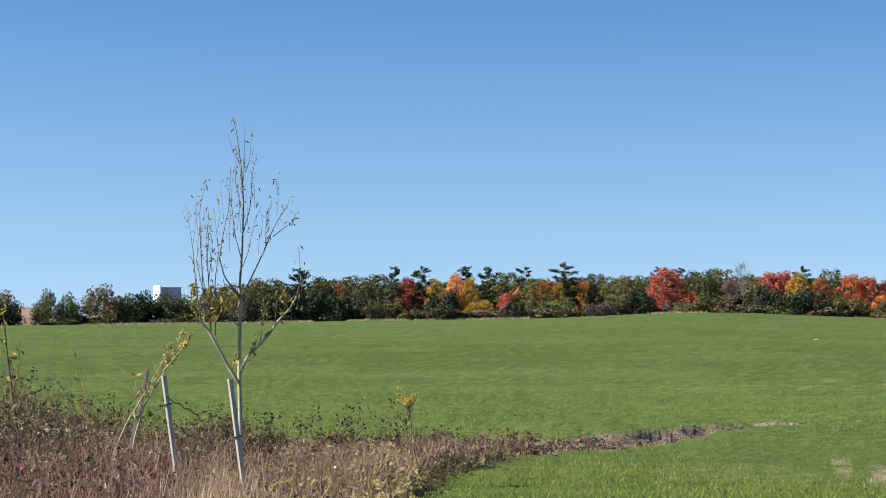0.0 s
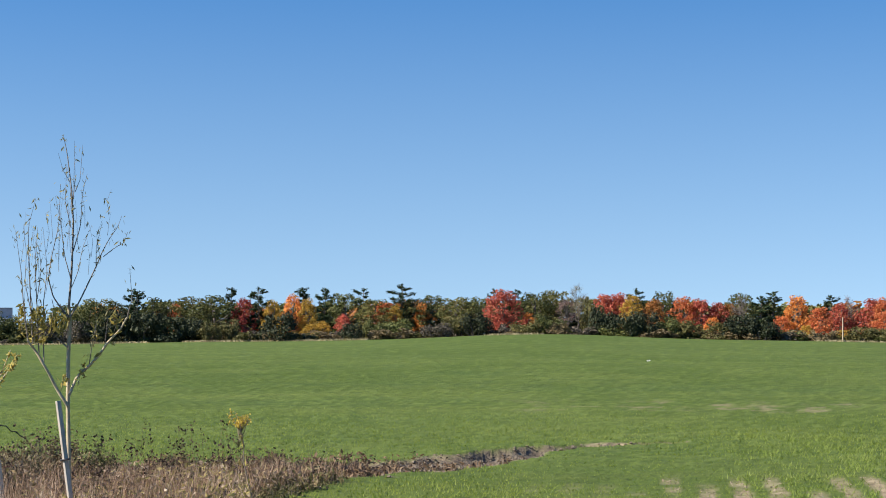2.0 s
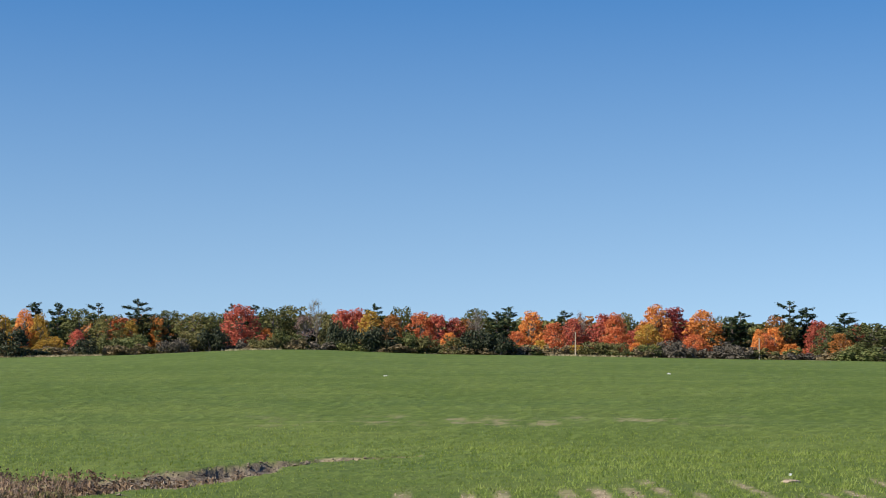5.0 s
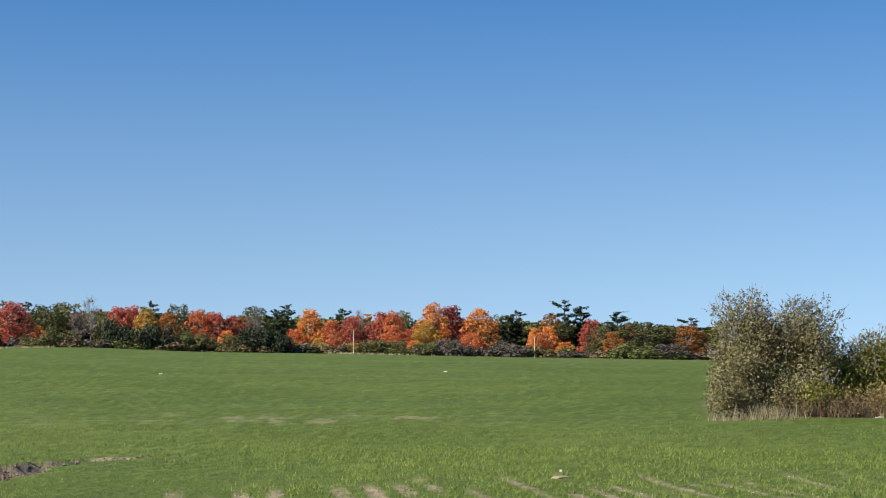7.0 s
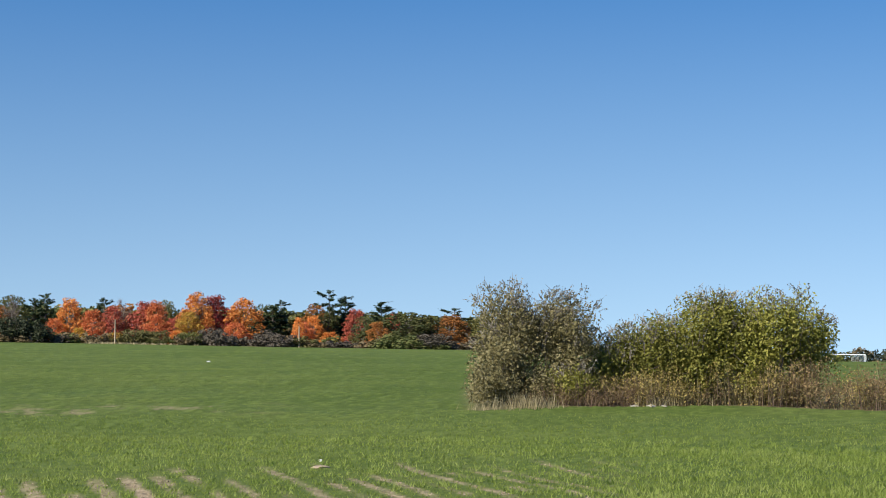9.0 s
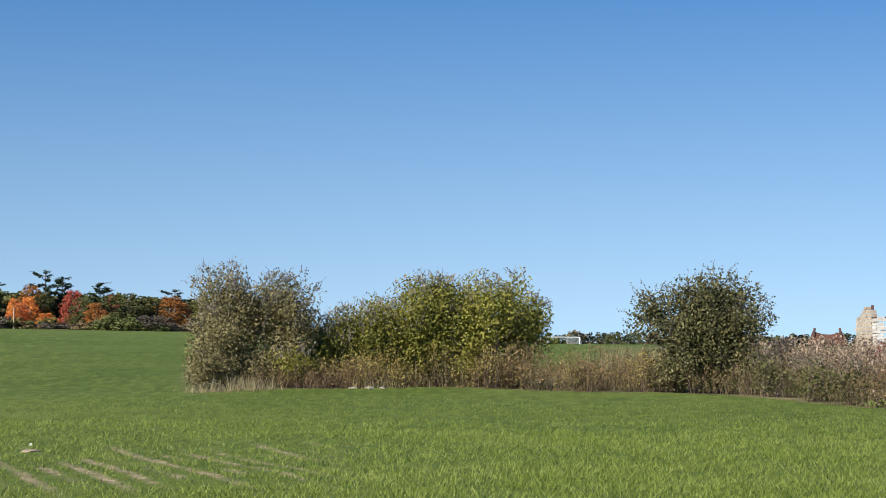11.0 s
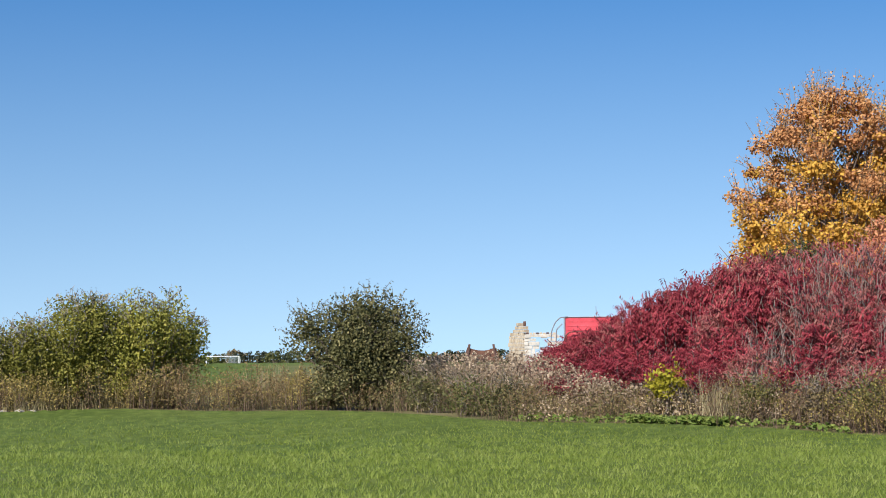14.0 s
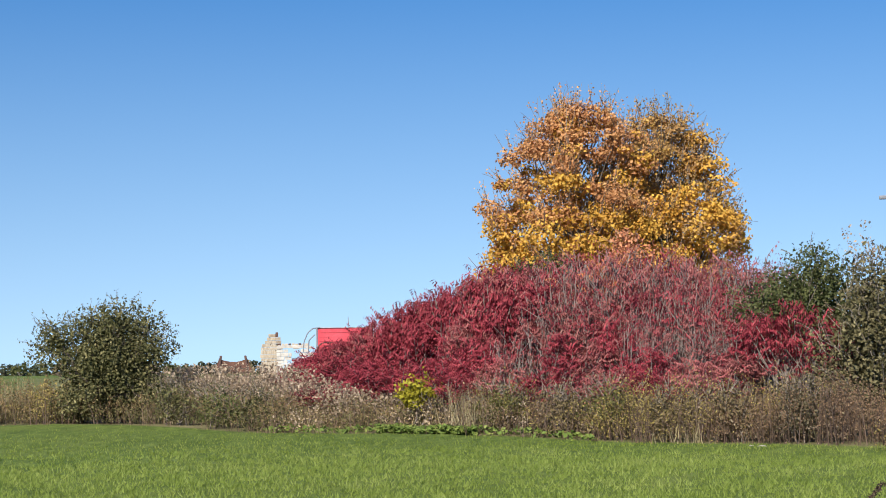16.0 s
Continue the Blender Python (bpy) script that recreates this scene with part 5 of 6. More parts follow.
def build_field_weeds():
    rng = np.random.default_rng(120)
    x, y = scatter(rng, 13500, (-17, 4), (13.2, 22.4))
    keep = pasture(x, y) > 0.2 + 0.6 * rng.random(len(x))
    x, y = x[keep], y[keep]
    phi, d = np.degrees(np.arctan2(x, y)), np.hypot(x, y)
    tall = np.interp(phi, [-16, -12.5, -9, -5, 0, 3], [0.72, 0.66, 0.52, 0.46, 0.36, 0.22]) * (1 + 0.28 * mottle(x, y, 1.2)) * np.interp(d, [13, 15.5, 18, 21, 22.4], [0.62, 0.8, 1.0, 1.0, 0.75])
    pick = rng.random(len(x))
    warm = smooth(-0.3, 0.4, mottle(x, y, 0.8) + np.interp(phi, [-12, -4, 2], [-0.5, 0.3, 0.5]))
    kind = np.where(pick < 0.09, 0, np.where(pick < 0.2, 1, np.where(pick < 0.25 + 0.5 * warm, 2, 3)))
    sets = (("asters", (STEM_BROWN, LEAF_DULL, HEAD_DARK), "tall dry asters with dark round seed heads", dict(leaf_n=5, head_n=6, head=0.026, plume=0.045), 1.35),
            ("dock_weeds", (STEM_BROWN, LEAF_FLECK, HEAD_DARK), "dock stalks with red and whitish leaves", dict(leaf_n=7, head_n=0, leaf=0.06, hang=3.0), 0.85),
            ("tan_weeds", (STEM_PALE, LEAF_TAN, HEAD_TAN), "tan dried weeds and pale seed heads", dict(leaf_n=8, head_n=5, leaf=0.07), 0.85),
            ("brown_weeds", (STEM_BROWN, LEAF_BROWN, HEAD_BROWN), "brown and maroon dead goldenrod stalks", dict(leaf_n=6, head_n=6, leaf=0.045, head=0.02), 1.1))
    for i, (name, mats, label, more, k) in enumerate(sets):
        sel = kind == i
        cx, cy, ct, push = clumped(rng, x[sel][::7], y[sel][::7], 6, 0.11)
        ch = np.interp(np.degrees(np.arctan2(cx, cy)), [-16, -12.5, -9, -5, 0, 3], [0.86, 0.74, 0.52, 0.46, 0.36, 0.22]) * (1 + 0.35 * mottle(cx, cy, 1.2)) * np.interp(np.hypot(cx, cy), [13, 15.5, 18, 21, 22.4], [0.62, 0.8, 1.0, 1.0, 0.75])
        weeds(name, cx, cy, ch * k * ct * 1.1, mats, label, 130 + i, push=push, **more)
    x, y = scatter(rng, 420, (-17, -8.5), (13.4, 16.2))
    weeds("dock_weeds", x, y, 0.5, (STEM_BROWN, LEAF_FLECK, HEAD_DARK), "dock with curled red and whitish leaves", 139, leaf_n=8, head_n=0, leaf=0.075, spread=0.04, hang=3.0)
    x, y = scatter(rng, 1100, (-7.5, -1.0), (14.5, 20.5))
    weeds("yellowing_weeds", x, y, 0.34, (STEM_PALE, LEAF_YELLOW, HEAD_TAN), "yellowing low weeds in the brown growth", 138, leaf_n=9, head_n=2, leaf=0.06, spread=0.07)
    # seed heads standing above the far rim of the patch
    x, y = scatter(rng, 240, (-10.5, -0.9), (19.0, 22.0))
    weeds("asters", x, y, 0.62 + 0.16 * rng.random(len(x)), (STEM_BROWN, LEAF_DULL, HEAD_DARK), "dark-headed aster stalks at the edge of the wheat", 140, leaf_n=4, head_n=6, head=0.03, plume=0.09, spread=0.05, stem=0.004)
    # withered growth in the gully
    x, y = scatter(rng, 9000, (-4, 9), (20, 27))
    g, along = gully(x, y)
    keep = (g > 0.1) & (rng.random(len(x)) > 0.35 + 0.65 * smooth(0.15, 0.6, along))
    weeds("gully_weeds", x[keep], y[keep], 0.09 + 0.1 * rng.random(int(keep.sum())), (STEM_BROWN, LEAF_BROWN, HEAD_DARK), "withered brown weeds in the washed gully", 141, leaf_n=7, head_n=3, leaf=0.07)
    x, y = scatter(rng, 900, (-2.5, 2.6), (16.4, 20.6))
    keep = np.abs(np.degrees(np.arctan2(x, y)) - np.interp(np.hypot(x, y), [16, 16.8, 20, 21], [-1.9, -1.4, 1.1, 1.7])) < 0.5
    weeds("edge_weeds", x[keep], y[keep], 0.16, (STEM_PALE, LEAF_DULL, HEAD_TAN), "short mixed weeds along the field's edge", 142, leaf_n=6, head_n=0)


build_field_weeds()


def build_dry_sward():
    """Pale grass among the near weeds."""
    rng = np.random.default_rng(145)
    x, y = scatter(rng, 34000, (-17, 4), (13.0, 21.8))
    keep = (pasture(x, y) > 0.2 + 0.6 * rng.random(len(x))) & (mottle(x, y, 1.6) + 1.2 * rng.random(len(x)) > 0.25)
    x, y = x[keep], y[keep]
    h = np.interp(np.hypot(x, y), [13, 16, 19, 22], [0.46, 0.5, 0.36, 0.24]) * (1 + 0.3 * mottle(x, y, 1.2))
    g = Geo().add(*blades(rng, x, y, h, 0.008, 0.5))
    tagged(part("dry_sward", g, DRY_PINK), "pale pinkish-tan dry grass among the weeds", "dry grass", kind="stuff")


build_dry_sward()


def clods(name, x, y, size, mat, label, seed):
    """Loose lumps of earth, each an uneven eight-sided block."""
    rng = np.random.default_rng(seed)
    n = len(x)
    s = size * (0.4 + 0.9 * rng.random(n) ** 2)
    c = np.stack([x, y, ground_z(x, y) + s * 0.2], 1)
    axes = np.array([(1, 0, 0), (0, 1, 0), (-1, 0, 0), (0, -1, 0), (0, 0, 0.7), (0, 0, -0.7)])
    v = c[:, None] + axes[None] * s[:, None, None] * (0.7 + 0.6 * rng.random((n, 6, 1))) + rng.normal(size=(n, 6, 3)) * s[:, None, None] * 0.2
    f = np.array([(0, 1, 4), (1, 2, 4), (2, 3, 4), (3, 0, 4), (1, 0, 5), (2, 1, 5), (3, 2, 5), (0, 3, 5)])
    g = Geo().add(v.reshape(-1, 3), (np.arange(n)[:, None, None] * 6 + f).reshape(-1, 3))
    return tagged(part(name, g, mat), label, "soil", kind="stuff")


SOIL = solid_mat("crumbling_field_soil", (0.085, 0.064, 0.044), (0.23, 0.18, 0.125), 1.3, 0.95, 0.6)
SOIL_DRY = solid_mat("dry_row_soil", (0.2, 0.15, 0.095), (0.37, 0.295, 0.195), 1.3, 0.95, 0.6)
rng = np.random.default_rng(146)
x, y = scatter(rng, 9000, (-6, 14), (20, 29))
keep = gully(x, y)[0] > 0.05
clods("gully_clods", x[keep], y[keep], 0.03, SOIL, "crumbled brown soil along the washed gully", 147)
x, y = scatter(rng, 16000, (9, 37), (17.5, 26.5))
keep = bare(x, y) > 0.3
clods("row_clods", x[keep], y[keep], 0.013, SOIL_DRY, "loose dry crumbs of soil between drill rows", 148)


def build_strip_weeds():
    rng = np.random.default_rng(150)
    zones = (
        # phi span, depth behind the field's edge, per m2, height, mats, patch sign, label, options
        ((31.0, 34.2), (-0.1, 2.2), 70, 0.72, (STEM_BROWN, LEAF_BROWN, HEAD_RUST), 0, "dark brown dead weeds below the thorn bush", dict(leaf_n=9, head_n=26, head=0.026, leaf=0.04, plume=0.3, spread=0.08, lean=0.5)),
        ((33.0, 44.0), (0.1, 2.5), 60, 0.93, (STEM_DARK, LEAF_DULL, HEAD_OLIVE), 1, "dense goldenrod with dark stems and olive-rust plumes", dict(leaf_n=14, head_n=28, head=0.042, leaf=0.055, plume=0.42, spread=0.07, lean=0.3, low=0.12, stem=0.013)),
        ((33.0, 44.0), (0.1, 2.5), 56, 0.86, (STEM_DARK, LEAF_DULL, HEAD_RUST), -1, "dense goldenrod gone to rusty seed", dict(leaf_n=14, head_n=26, head=0.042, leaf=0.055, plume=0.4, spread=0.07, lean=0.4, low=0.12, stem=0.013)),
        ((43.5, 50.5), (0.1, 2.6), 44, 0.85, (STEM_BROWN, LEAF_DULL, HEAD_RUST), 0, "dull brown and green weeds below the apple bush", dict(leaf_n=16, head_n=12, leaf=0.055, head=0.03, spread=0.13, lean=0.6)),
        ((45.8, 54.0), (2.4, 8.0), 34, 1.38, (STEM_BROWN, LEAF_MAROON, HEAD_TAN), 0, "tall pale pinkish dry weeds", dict(leaf_n=9, head_n=14, head=0.06, plume=0.35, lean=0.5, spread=0.14)),
        ((49.5, 57.5), (0.3, 3.6), 17, 0.7, (STEM_BROWN, LEAF_TAN, HEAD_TAN), 1, "grey-tan dry weeds before the sumac", dict(leaf_n=10, head_n=9, head=0.045, plume=0.24, lean=0.6, spread=0.14)),
        ((49.5, 57.5), (0.3, 3.6), 40, 0.74, (STEM_BROWN, LEAF_DULL, HEAD_RUST), -1, "dull green and brown weeds before the sumac", dict(leaf_n=12, head_n=8, head=0.045, plume=0.24, lean=0.6, spread=0.14)),
        ((56.0, 71.0), (0.1, 3.4), 44, 1.0, (STEM_DARK, LEAF_BROWN, HEAD_OLIVE), 1, "olive goldenrod standing in clumps", dict(leaf_n=8, head_n=30, head=0.03, leaf=0.04, plume=0.4, spread=0.09, lean=0.4, low=0.3, stem=0.015)),
        ((56.0, 71.0), (0.1, 3.4), 56, 0.92, (STEM_DARK, LEAF_BROWN, HEAD_BROWN), -1, "brown goldenrod gone to seed in a dense belt", dict(leaf_n=8, head_n=28, head=0.03, leaf=0.04, plume=0.4, spread=0.09, lean=0.5, low=0.3, stem=0.015)),
        ((56.0, 71.0), (0.0, 2.2), 20, 0.6, (STEM_BROWN, LEAF_MAROON, HEAD_TAN), 0, "brown dead stalks between the goldenrod", dict(leaf_n=10, head_n=6, spread=0.14, lean=0.7)),
    )
    for i, (phi, deep, per, h, mats, sign, label, more) in enumerate(zones):
        d = float(front(0.5 * (phi[0] + phi[1]))) + deep[1] / 2
        n = int(per * d * radians(phi[1] - phi[0]) * (deep[1] - deep[0]))
        p = rng.uniform(*phi, n)
        r = front(p) + rng.uniform(*deep, n) + 0.35 * mottle(p * 2.1, p * 0.3, 1.0)
        x, y = r * np.sin(np.radians(p)), r * np.cos(np.radians(p))
        if sign:
            some = mottle(x, y, 0.9) * sign + 0.7 * (rng.random(n) - 0.5) > -0.05
            x, y = x[some], y[some]
        x, y, tall, push = clumped(rng, x[::8], y[::8], 7, 0.2)
        if "tall pale" in label:
            tall = np.minimum(tall, 0.8) * np.interp(np.degrees(np.arctan2(x, y)), [45, 49.5, 51.0, 52.3, 54], [1.05, 1.06, 1.02, 0.68, 0.6])
        weeds("goldenrod" if "goldenrod" in label else "dry_weeds", x, y, h * 1.12 * tall * (1 + (0.1 if "tall pale" in label else 0.28) * mottle(x, y, 0.8)), mats, label, 160 + i, push=push, **{"stem": 0.011, **more})
    # tan grass tufts
    g = Geo()
    for phi, off, n, h in ((29.6, 0.0, 160, 0.2), (30.6, -0.2, 260, 0.34), (34.6, 0.0, 160, 0.3), (36.2, 1.4, 260, 0.98), (37.0, 1.5, 260, 1.0), (37.6, 1.5, 120, 0.95), (42.2, 3.6, 320, 0.95), (46.6, 2.6, 300, 1.0), (56.2, 1.0, 260, 0.8), (63.0, 0.3, 60, 0.35)):
        x0, y0 = at(phi, float(front(phi)) + off)
        x, y = x0 + rng.normal(size=n) * 0.38, y0 + rng.normal(size=n) * 0.3
        g.add(*blades(rng, x, y, h, 0.016, 0.4))
    tagged(part("dry_grass", g, DRY), "bleached tan grass tufts along the rough strip", "dry grass", kind="stuff")
    # lush low leaves at the foot of the strip
    n = 2400
    p = np.where(rng.random(n) < 0.75, rng.uniform(53.2, 56.3, n), rng.uniform(49.6, 60, n))
    r = front(p) + rng.uniform(-0.25, 0.55, n)
    x, y = r * np.sin(np.radians(p)), r * np.cos(np.radians(p))
    c = np.stack([x, y, ground_z(x, y) + 0.03 + 0.2 * rng.random(n) * np.clip(0.6 + 0.6 * mottle(x, y, 2.5), 0, 1)], 1)
    g = Geo().add(*leaves(rng, c, rng.normal(size=(n, 3)) * 0.5 + np.array([0, -0.4, 1]), 0.105 * (0.6 + 0.7 * rng.random(n)), 0.08 * (0.6 + 0.6 * rng.random(n))))
    tagged(part("burdock_leaves", g, FOLIAGE["burdock"]), "low broad green leaves at the field's rim", "weeds", kind="stuff")


build_strip_weeds()
hedge_bush("yellow_shrub", 54.5, 37.3, [(-0.13, 0, 0.72, 0.25, 0.22, 0.27), (0.26, 0, 0.86, 0.2, 0.2, 0.16)], 950, 0.085, "yellow_shrub", "small bright yellow shrub among grey weeds", stems=5, bare_top=0.0, twigs=8, sprigs=2, tip="yellow_shrub", seed=12)

for i, (p, off, rx, h, colour, word) in enumerate(((46.9, 0.9, 0.55, 0.95, "hedge_dark", "dark green"), (48.3, 0.8, 0.6, 0.9, "oak", "dull green"), (49.6, 0.9, 0.5, 0.75, "hedge_dark", "dark green"), (57.2, 0.9, 0.5, 0.9, "oak_olive", "olive"),
                                                   (59.0, 0.7, 0.5, 0.95, "brown", "brown"), (60.6, 1.0, 0.55, 1.05, "oak_olive", "olive"), (62.4, 0.5, 0.45, 0.85, "brown", "brown"), (64.2, 0.8, 0.5, 1.0, "brown", "brown"), (66.3, 0.7, 0.5, 1.05, "dry_brush", "grey-brown"))):
    hedge_bush("weed_bush", p, float(front(p)) + off, [(0, 0, h * 0.5, rx, 0.4, h * 0.5)], 1500, 0.06, colour, "low %s weedy bush in the dry belt" % word, stems=6, bare_top=0.3, twigs=40, sprigs=30, tip="dry_brush", seed=180 + i)
for i, (p, d, rx, h, colour) in enumerate(((-13.6, 17.2, 0.3, 0.95, "brown"), (-12.3, 17.8, 0.35, 0.8, "dry_brush"), (-11.0, 18.2, 0.35, 0.66, "brown"), (-9.9, 17.6, 0.25, 0.5, "brown"), (-8.9, 18.5, 0.3, 0.55, "brown"),
                                            (-7.6, 17.8, 0.3, 0.6, "dry_brush"), (-6.8, 18.4, 0.25, 0.66, "brown"), (-5.6, 18.8, 0.2, 0.5, "hedge_dark"), (-8.3, 17.2, 0.2, 0.4, "dry_brush"))):
    hedge_bush("dead_weed_bush", p, d, [(0, 0, h * 0.5, rx, 0.25, h * 0.5)], 2200, 0.034, colour, "bushy brown dead weed in the rough corner", stems=3, bare_top=0.2, twigs=6, sprigs=0, seed=200 + i)

rng = np.random.default_rng(170)
x, y = scatter(rng, 11000, (-14, 30), (456.0, 461.5))
keep = mottle(x, y, 0.07) + np.interp(np.degrees(np.arctan2(x, y)), [-14, -3, 0, 6, 9, 30], [-0.6, 0.3, 0.6, 0.4, -0.2, -0.5]) > 0
verge = Geo().add(*blades(rng, x[keep], y[keep], 0.5, 0.3, 0.9))
tagged(part("dry_verge", verge, DRY), "pale dry grass verge along the foot of the wood", "dry grass", kind="stuff")

# ---- young trees, stakes and single plants at the near edge of the field ----
GREY_POST = solid_mat("weathered_grey_post", (0.36, 0.315, 0.25), (0.52, 0.46, 0.375), 12.0, 0.6, 0.25, stretch=(1, 1, 0.15), depth=0.003)
DARK_POST = solid_mat("dark_weathered_wood", (0.17, 0.14, 0.115), (0.28, 0.24, 0.19), 10.0, 0.9, 0.4, stretch=(1, 1, 0.15), depth=0.004)
STRAP = solid_mat("black_rubber_strap", (0.02, 0.02, 0.02), (0.04, 0.04, 0.04), 20.0, 0.6, 0.1)
HEAD_YELLOW = leaf_mat("yellow_goldenrod_plumes", [(0.5, 0.34, 0.05), (0.7, 0.52, 0.09), (0.75, 0.62, 0.18)], 0.3, 3.0)


def shoots(thing, runs, name, mat, scale, seed, leaf_mat_name="willow", leaf_len=0.07, sides=6, slim=0.34, rise=0.5):
    """Branches as lines (across, up) in a plane that wanders in depth, and leaves along the thin ones."""
    rng = np.random.default_rng(seed)
    c, ways = [], []
    for i, (run, r0, r1, n) in enumerate(runs):
        p = np.array(run, float) * scale
        t = np.linspace(0, 1, len(p))
        tt = np.linspace(0, 1, 3 * len(p))
        deep = np.cumsum(rng.normal(size=len(tt))) * 0.012
        line = np.stack([np.interp(tt, t, p[:, 0]), deep - deep[0], np.interp(tt, t, p[:, 1])], 1)
        part(name if i == 0 or name != "trunk" else "limb", Geo().add(*tube(line, np.linspace(r0, r1, len(tt)), sides)), mat, thing, smooth=True)
        for _ in range(n):
            k = rng.integers(len(tt) // 3, len(tt))
            c.append(line[k] + rng.normal(size=3) * 0.022)
            ways.append(np.array([rng.normal() * 0.6, rng.normal() * 0.6, rise + rng.normal() * 0.6]))
    if c:
        c, ways = np.array(c), np.array(ways)
        ln = leaf_len * (0.6 + 0.7 * rng.random(len(c)))
        part("foliage", Geo().add(*leaves(rng, c, rng.normal(size=(len(c), 3)) + np.array([-0.5, -0.5, 0.3]), ln, ln * slim, 0.2, ways)), FOLIAGE[leaf_mat_name], thing, "sparse yellowing narrow leaves")


# the staked sapling: lines of (across, up) in hundredths of a metre
sapling = new("willow_sapling")
sapling.matrix_world = stand(-6.2, 15.8, lift=-0.06)
shoots(sapling, [
    ([(1, -5), (0, 45), (-2, 111), (-2, 155), (-1, 182), (-2, 194)], 0.021, 0.015, 0),
    ([(-2, 111), (-11, 125), (-18, 139), (-28, 156), (-35, 165)], 0.016, 0.011, 0),
    ([(-1, 120), (5, 135), (15, 144), (23, 153), (31, 165), (40, 174), (46, 185)], 0.014, 0.008, 10),
], "trunk", BARK_PALE, 0.01, 31)
# hair-thin upright shoots round the main stems
slip = random.Random(36)
fine_shoots = []
for px, pz, tall in [(-40, 205, 40), (-34, 215, 45), (-27, 210, 50), (-20, 215, 48), (-14, 225, 55), (-8, 240, 60), (-3, 255, 62), (3, 250, 58), (8, 235, 50), (14, 215, 40), (24, 235, 30), (32, 250, 22)]:
    for _ in range(2):
        bx, bz, ln = px + slip.uniform(-4, 4), pz + slip.uniform(-20, 25), tall * slip.uniform(0.6, 1.1)
        fine_shoots.append(([(bx, bz), (bx + slip.uniform(-3, 3), bz + ln * 0.5), (bx + slip.uniform(-5, 5), bz + ln)], 0.0019, 0.0007, 4))
shoots(sapling, [
    ([(-2, 194), (0, 224), (1, 264), (-1, 294), (-5, 324), (-8, 337)], 0.011, 0.002, 26),
    ([(-2, 185), (-8, 192), (-15, 202), (-19, 217), (-17, 234), (-11, 262), (-10, 297)], 0.008, 0.0016, 26),
    ([(-1, 185), (6, 197), (13, 212), (21, 230), (25, 240), (30, 250), (38, 262), (41, 271)], 0.008, 0.0016, 22),
    ([(26, 236), (36, 244), (43, 248), (46, 257)], 0.004, 0.0015, 14),
    ([(46, 185), (50, 200), (48, 227)], 0.005, 0.0015, 8),
    ([(15, 143), (17, 160), (21, 180)], 0.005, 0.002, 10), ([(28, 162), (30, 186)], 0.004, 0.002, 8),
    ([(-35, 165), (-39, 195), (-41, 220), (-43, 235), (-46, 257)], 0.006, 0.0012, 18),
    ([(-31, 160), (-33, 195), (-35, 230), (-36, 260), (-30, 284)], 0.007, 0.0012, 22),
    ([(-26, 155), (-28, 195), (-30, 230), (-28, 260)], 0.006, 0.0012, 20),
    ([(-22, 147), (-23, 195), (-20, 225), (-24, 260)], 0.006, 0.0012, 18),
    ([(-3, 160), (-12, 168), (-17, 173), (-15, 190)], 0.006, 0.002, 8),
    ([(0, 279), (2, 300), (1, 333)], 0.004, 0.001, 6), ([(2, 290), (6, 300), (8, 330)], 0.004, 0.001, 6), ([(-2, 298), (-8, 308), (-12, 322)], 0.003, 0.001, 5),
    ([(0, 215), (-6, 236), (-9, 262), (-14, 286)], 0.005, 0.001, 14), ([(1, 240), (7, 262), (8, 288), (12, 306)], 0.005, 0.001, 12),
    ([(-2, 205), (5, 222), (9, 244), (16, 262)], 0.004, 0.001, 12), ([(-33, 190), (-38, 214), (-37, 238), (-40, 262)], 0.004, 0.001, 8),
    ([(-1, 260), (-6, 282), (-5, 312)], 0.004, 0.001, 8), ([(20, 226), (20, 244), (24, 262)], 0.004, 0.001, 10), ([(-28, 200), (-25, 224), (-27, 246)], 0.004, 0.001, 8),
] + fine_shoots, "branch", TWIG, 0.01, 32, leaf_mat_name="willow_pale", leaf_len=0.052, slim=0.24, rise=1.1)
shoots(sapling, [
    ([(-38, 200), (-41, 190), (-40, 172)], 0.003, 0.0015, 60), ([(-33, 202), (-30, 186), (-31, 168)], 0.003, 0.0015, 70), ([(-26, 200), (-22, 188), (-24, 166)], 0.003, 0.0015, 60),
    ([(-16, 200), (-13, 188), (-15, 174)], 0.003, 0.0015, 40), ([(-9, 196), (-6, 186), (-7, 172)], 0.003, 0.0015, 24), ([(18, 160), (21, 168), (20, 178)], 0.003, 0.0015, 16),
    ([(34, 168), (37, 178), (36, 188)], 0.003, 0.0015, 18), ([(6, 128), (8, 138), (14, 150)], 0.003, 0.0015, 14), ([(-8, 122), (-6, 132), (-2, 138)], 0.003, 0.0015, 10),
], "twig", TWIG, 0.01, 35, leaf_len=0.075, slim=0.3, rise=-0.8)
tagged(sapling, "slender young willow sapling, nearly leafless, tied to a stake", "sapling")

second = new("bent_sapling")
second.matrix_world = stand(-9.6, 17.2)
shoots(second, [
    ([(0, -5), (3, 45), (12, 78), (28, 105), (40, 128), (48, 150)], 0.011, 0.004, 46),
    ([(-16, 30), (-4, 62), (14, 92), (30, 120), (38, 138)], 0.009, 0.003, 40),
    ([(20, 100), (36, 118), (50, 136), (54, 146)], 0.006, 0.002, 40), ([(10, 76), (4, 92), (6, 108)], 0.005, 0.002, 8),
], "trunk", BARK_PALE, 0.01, 33, leaf_len=0.075)
tagged(second, "bent young tree leaning over, with sparse yellow leaves", "sapling")

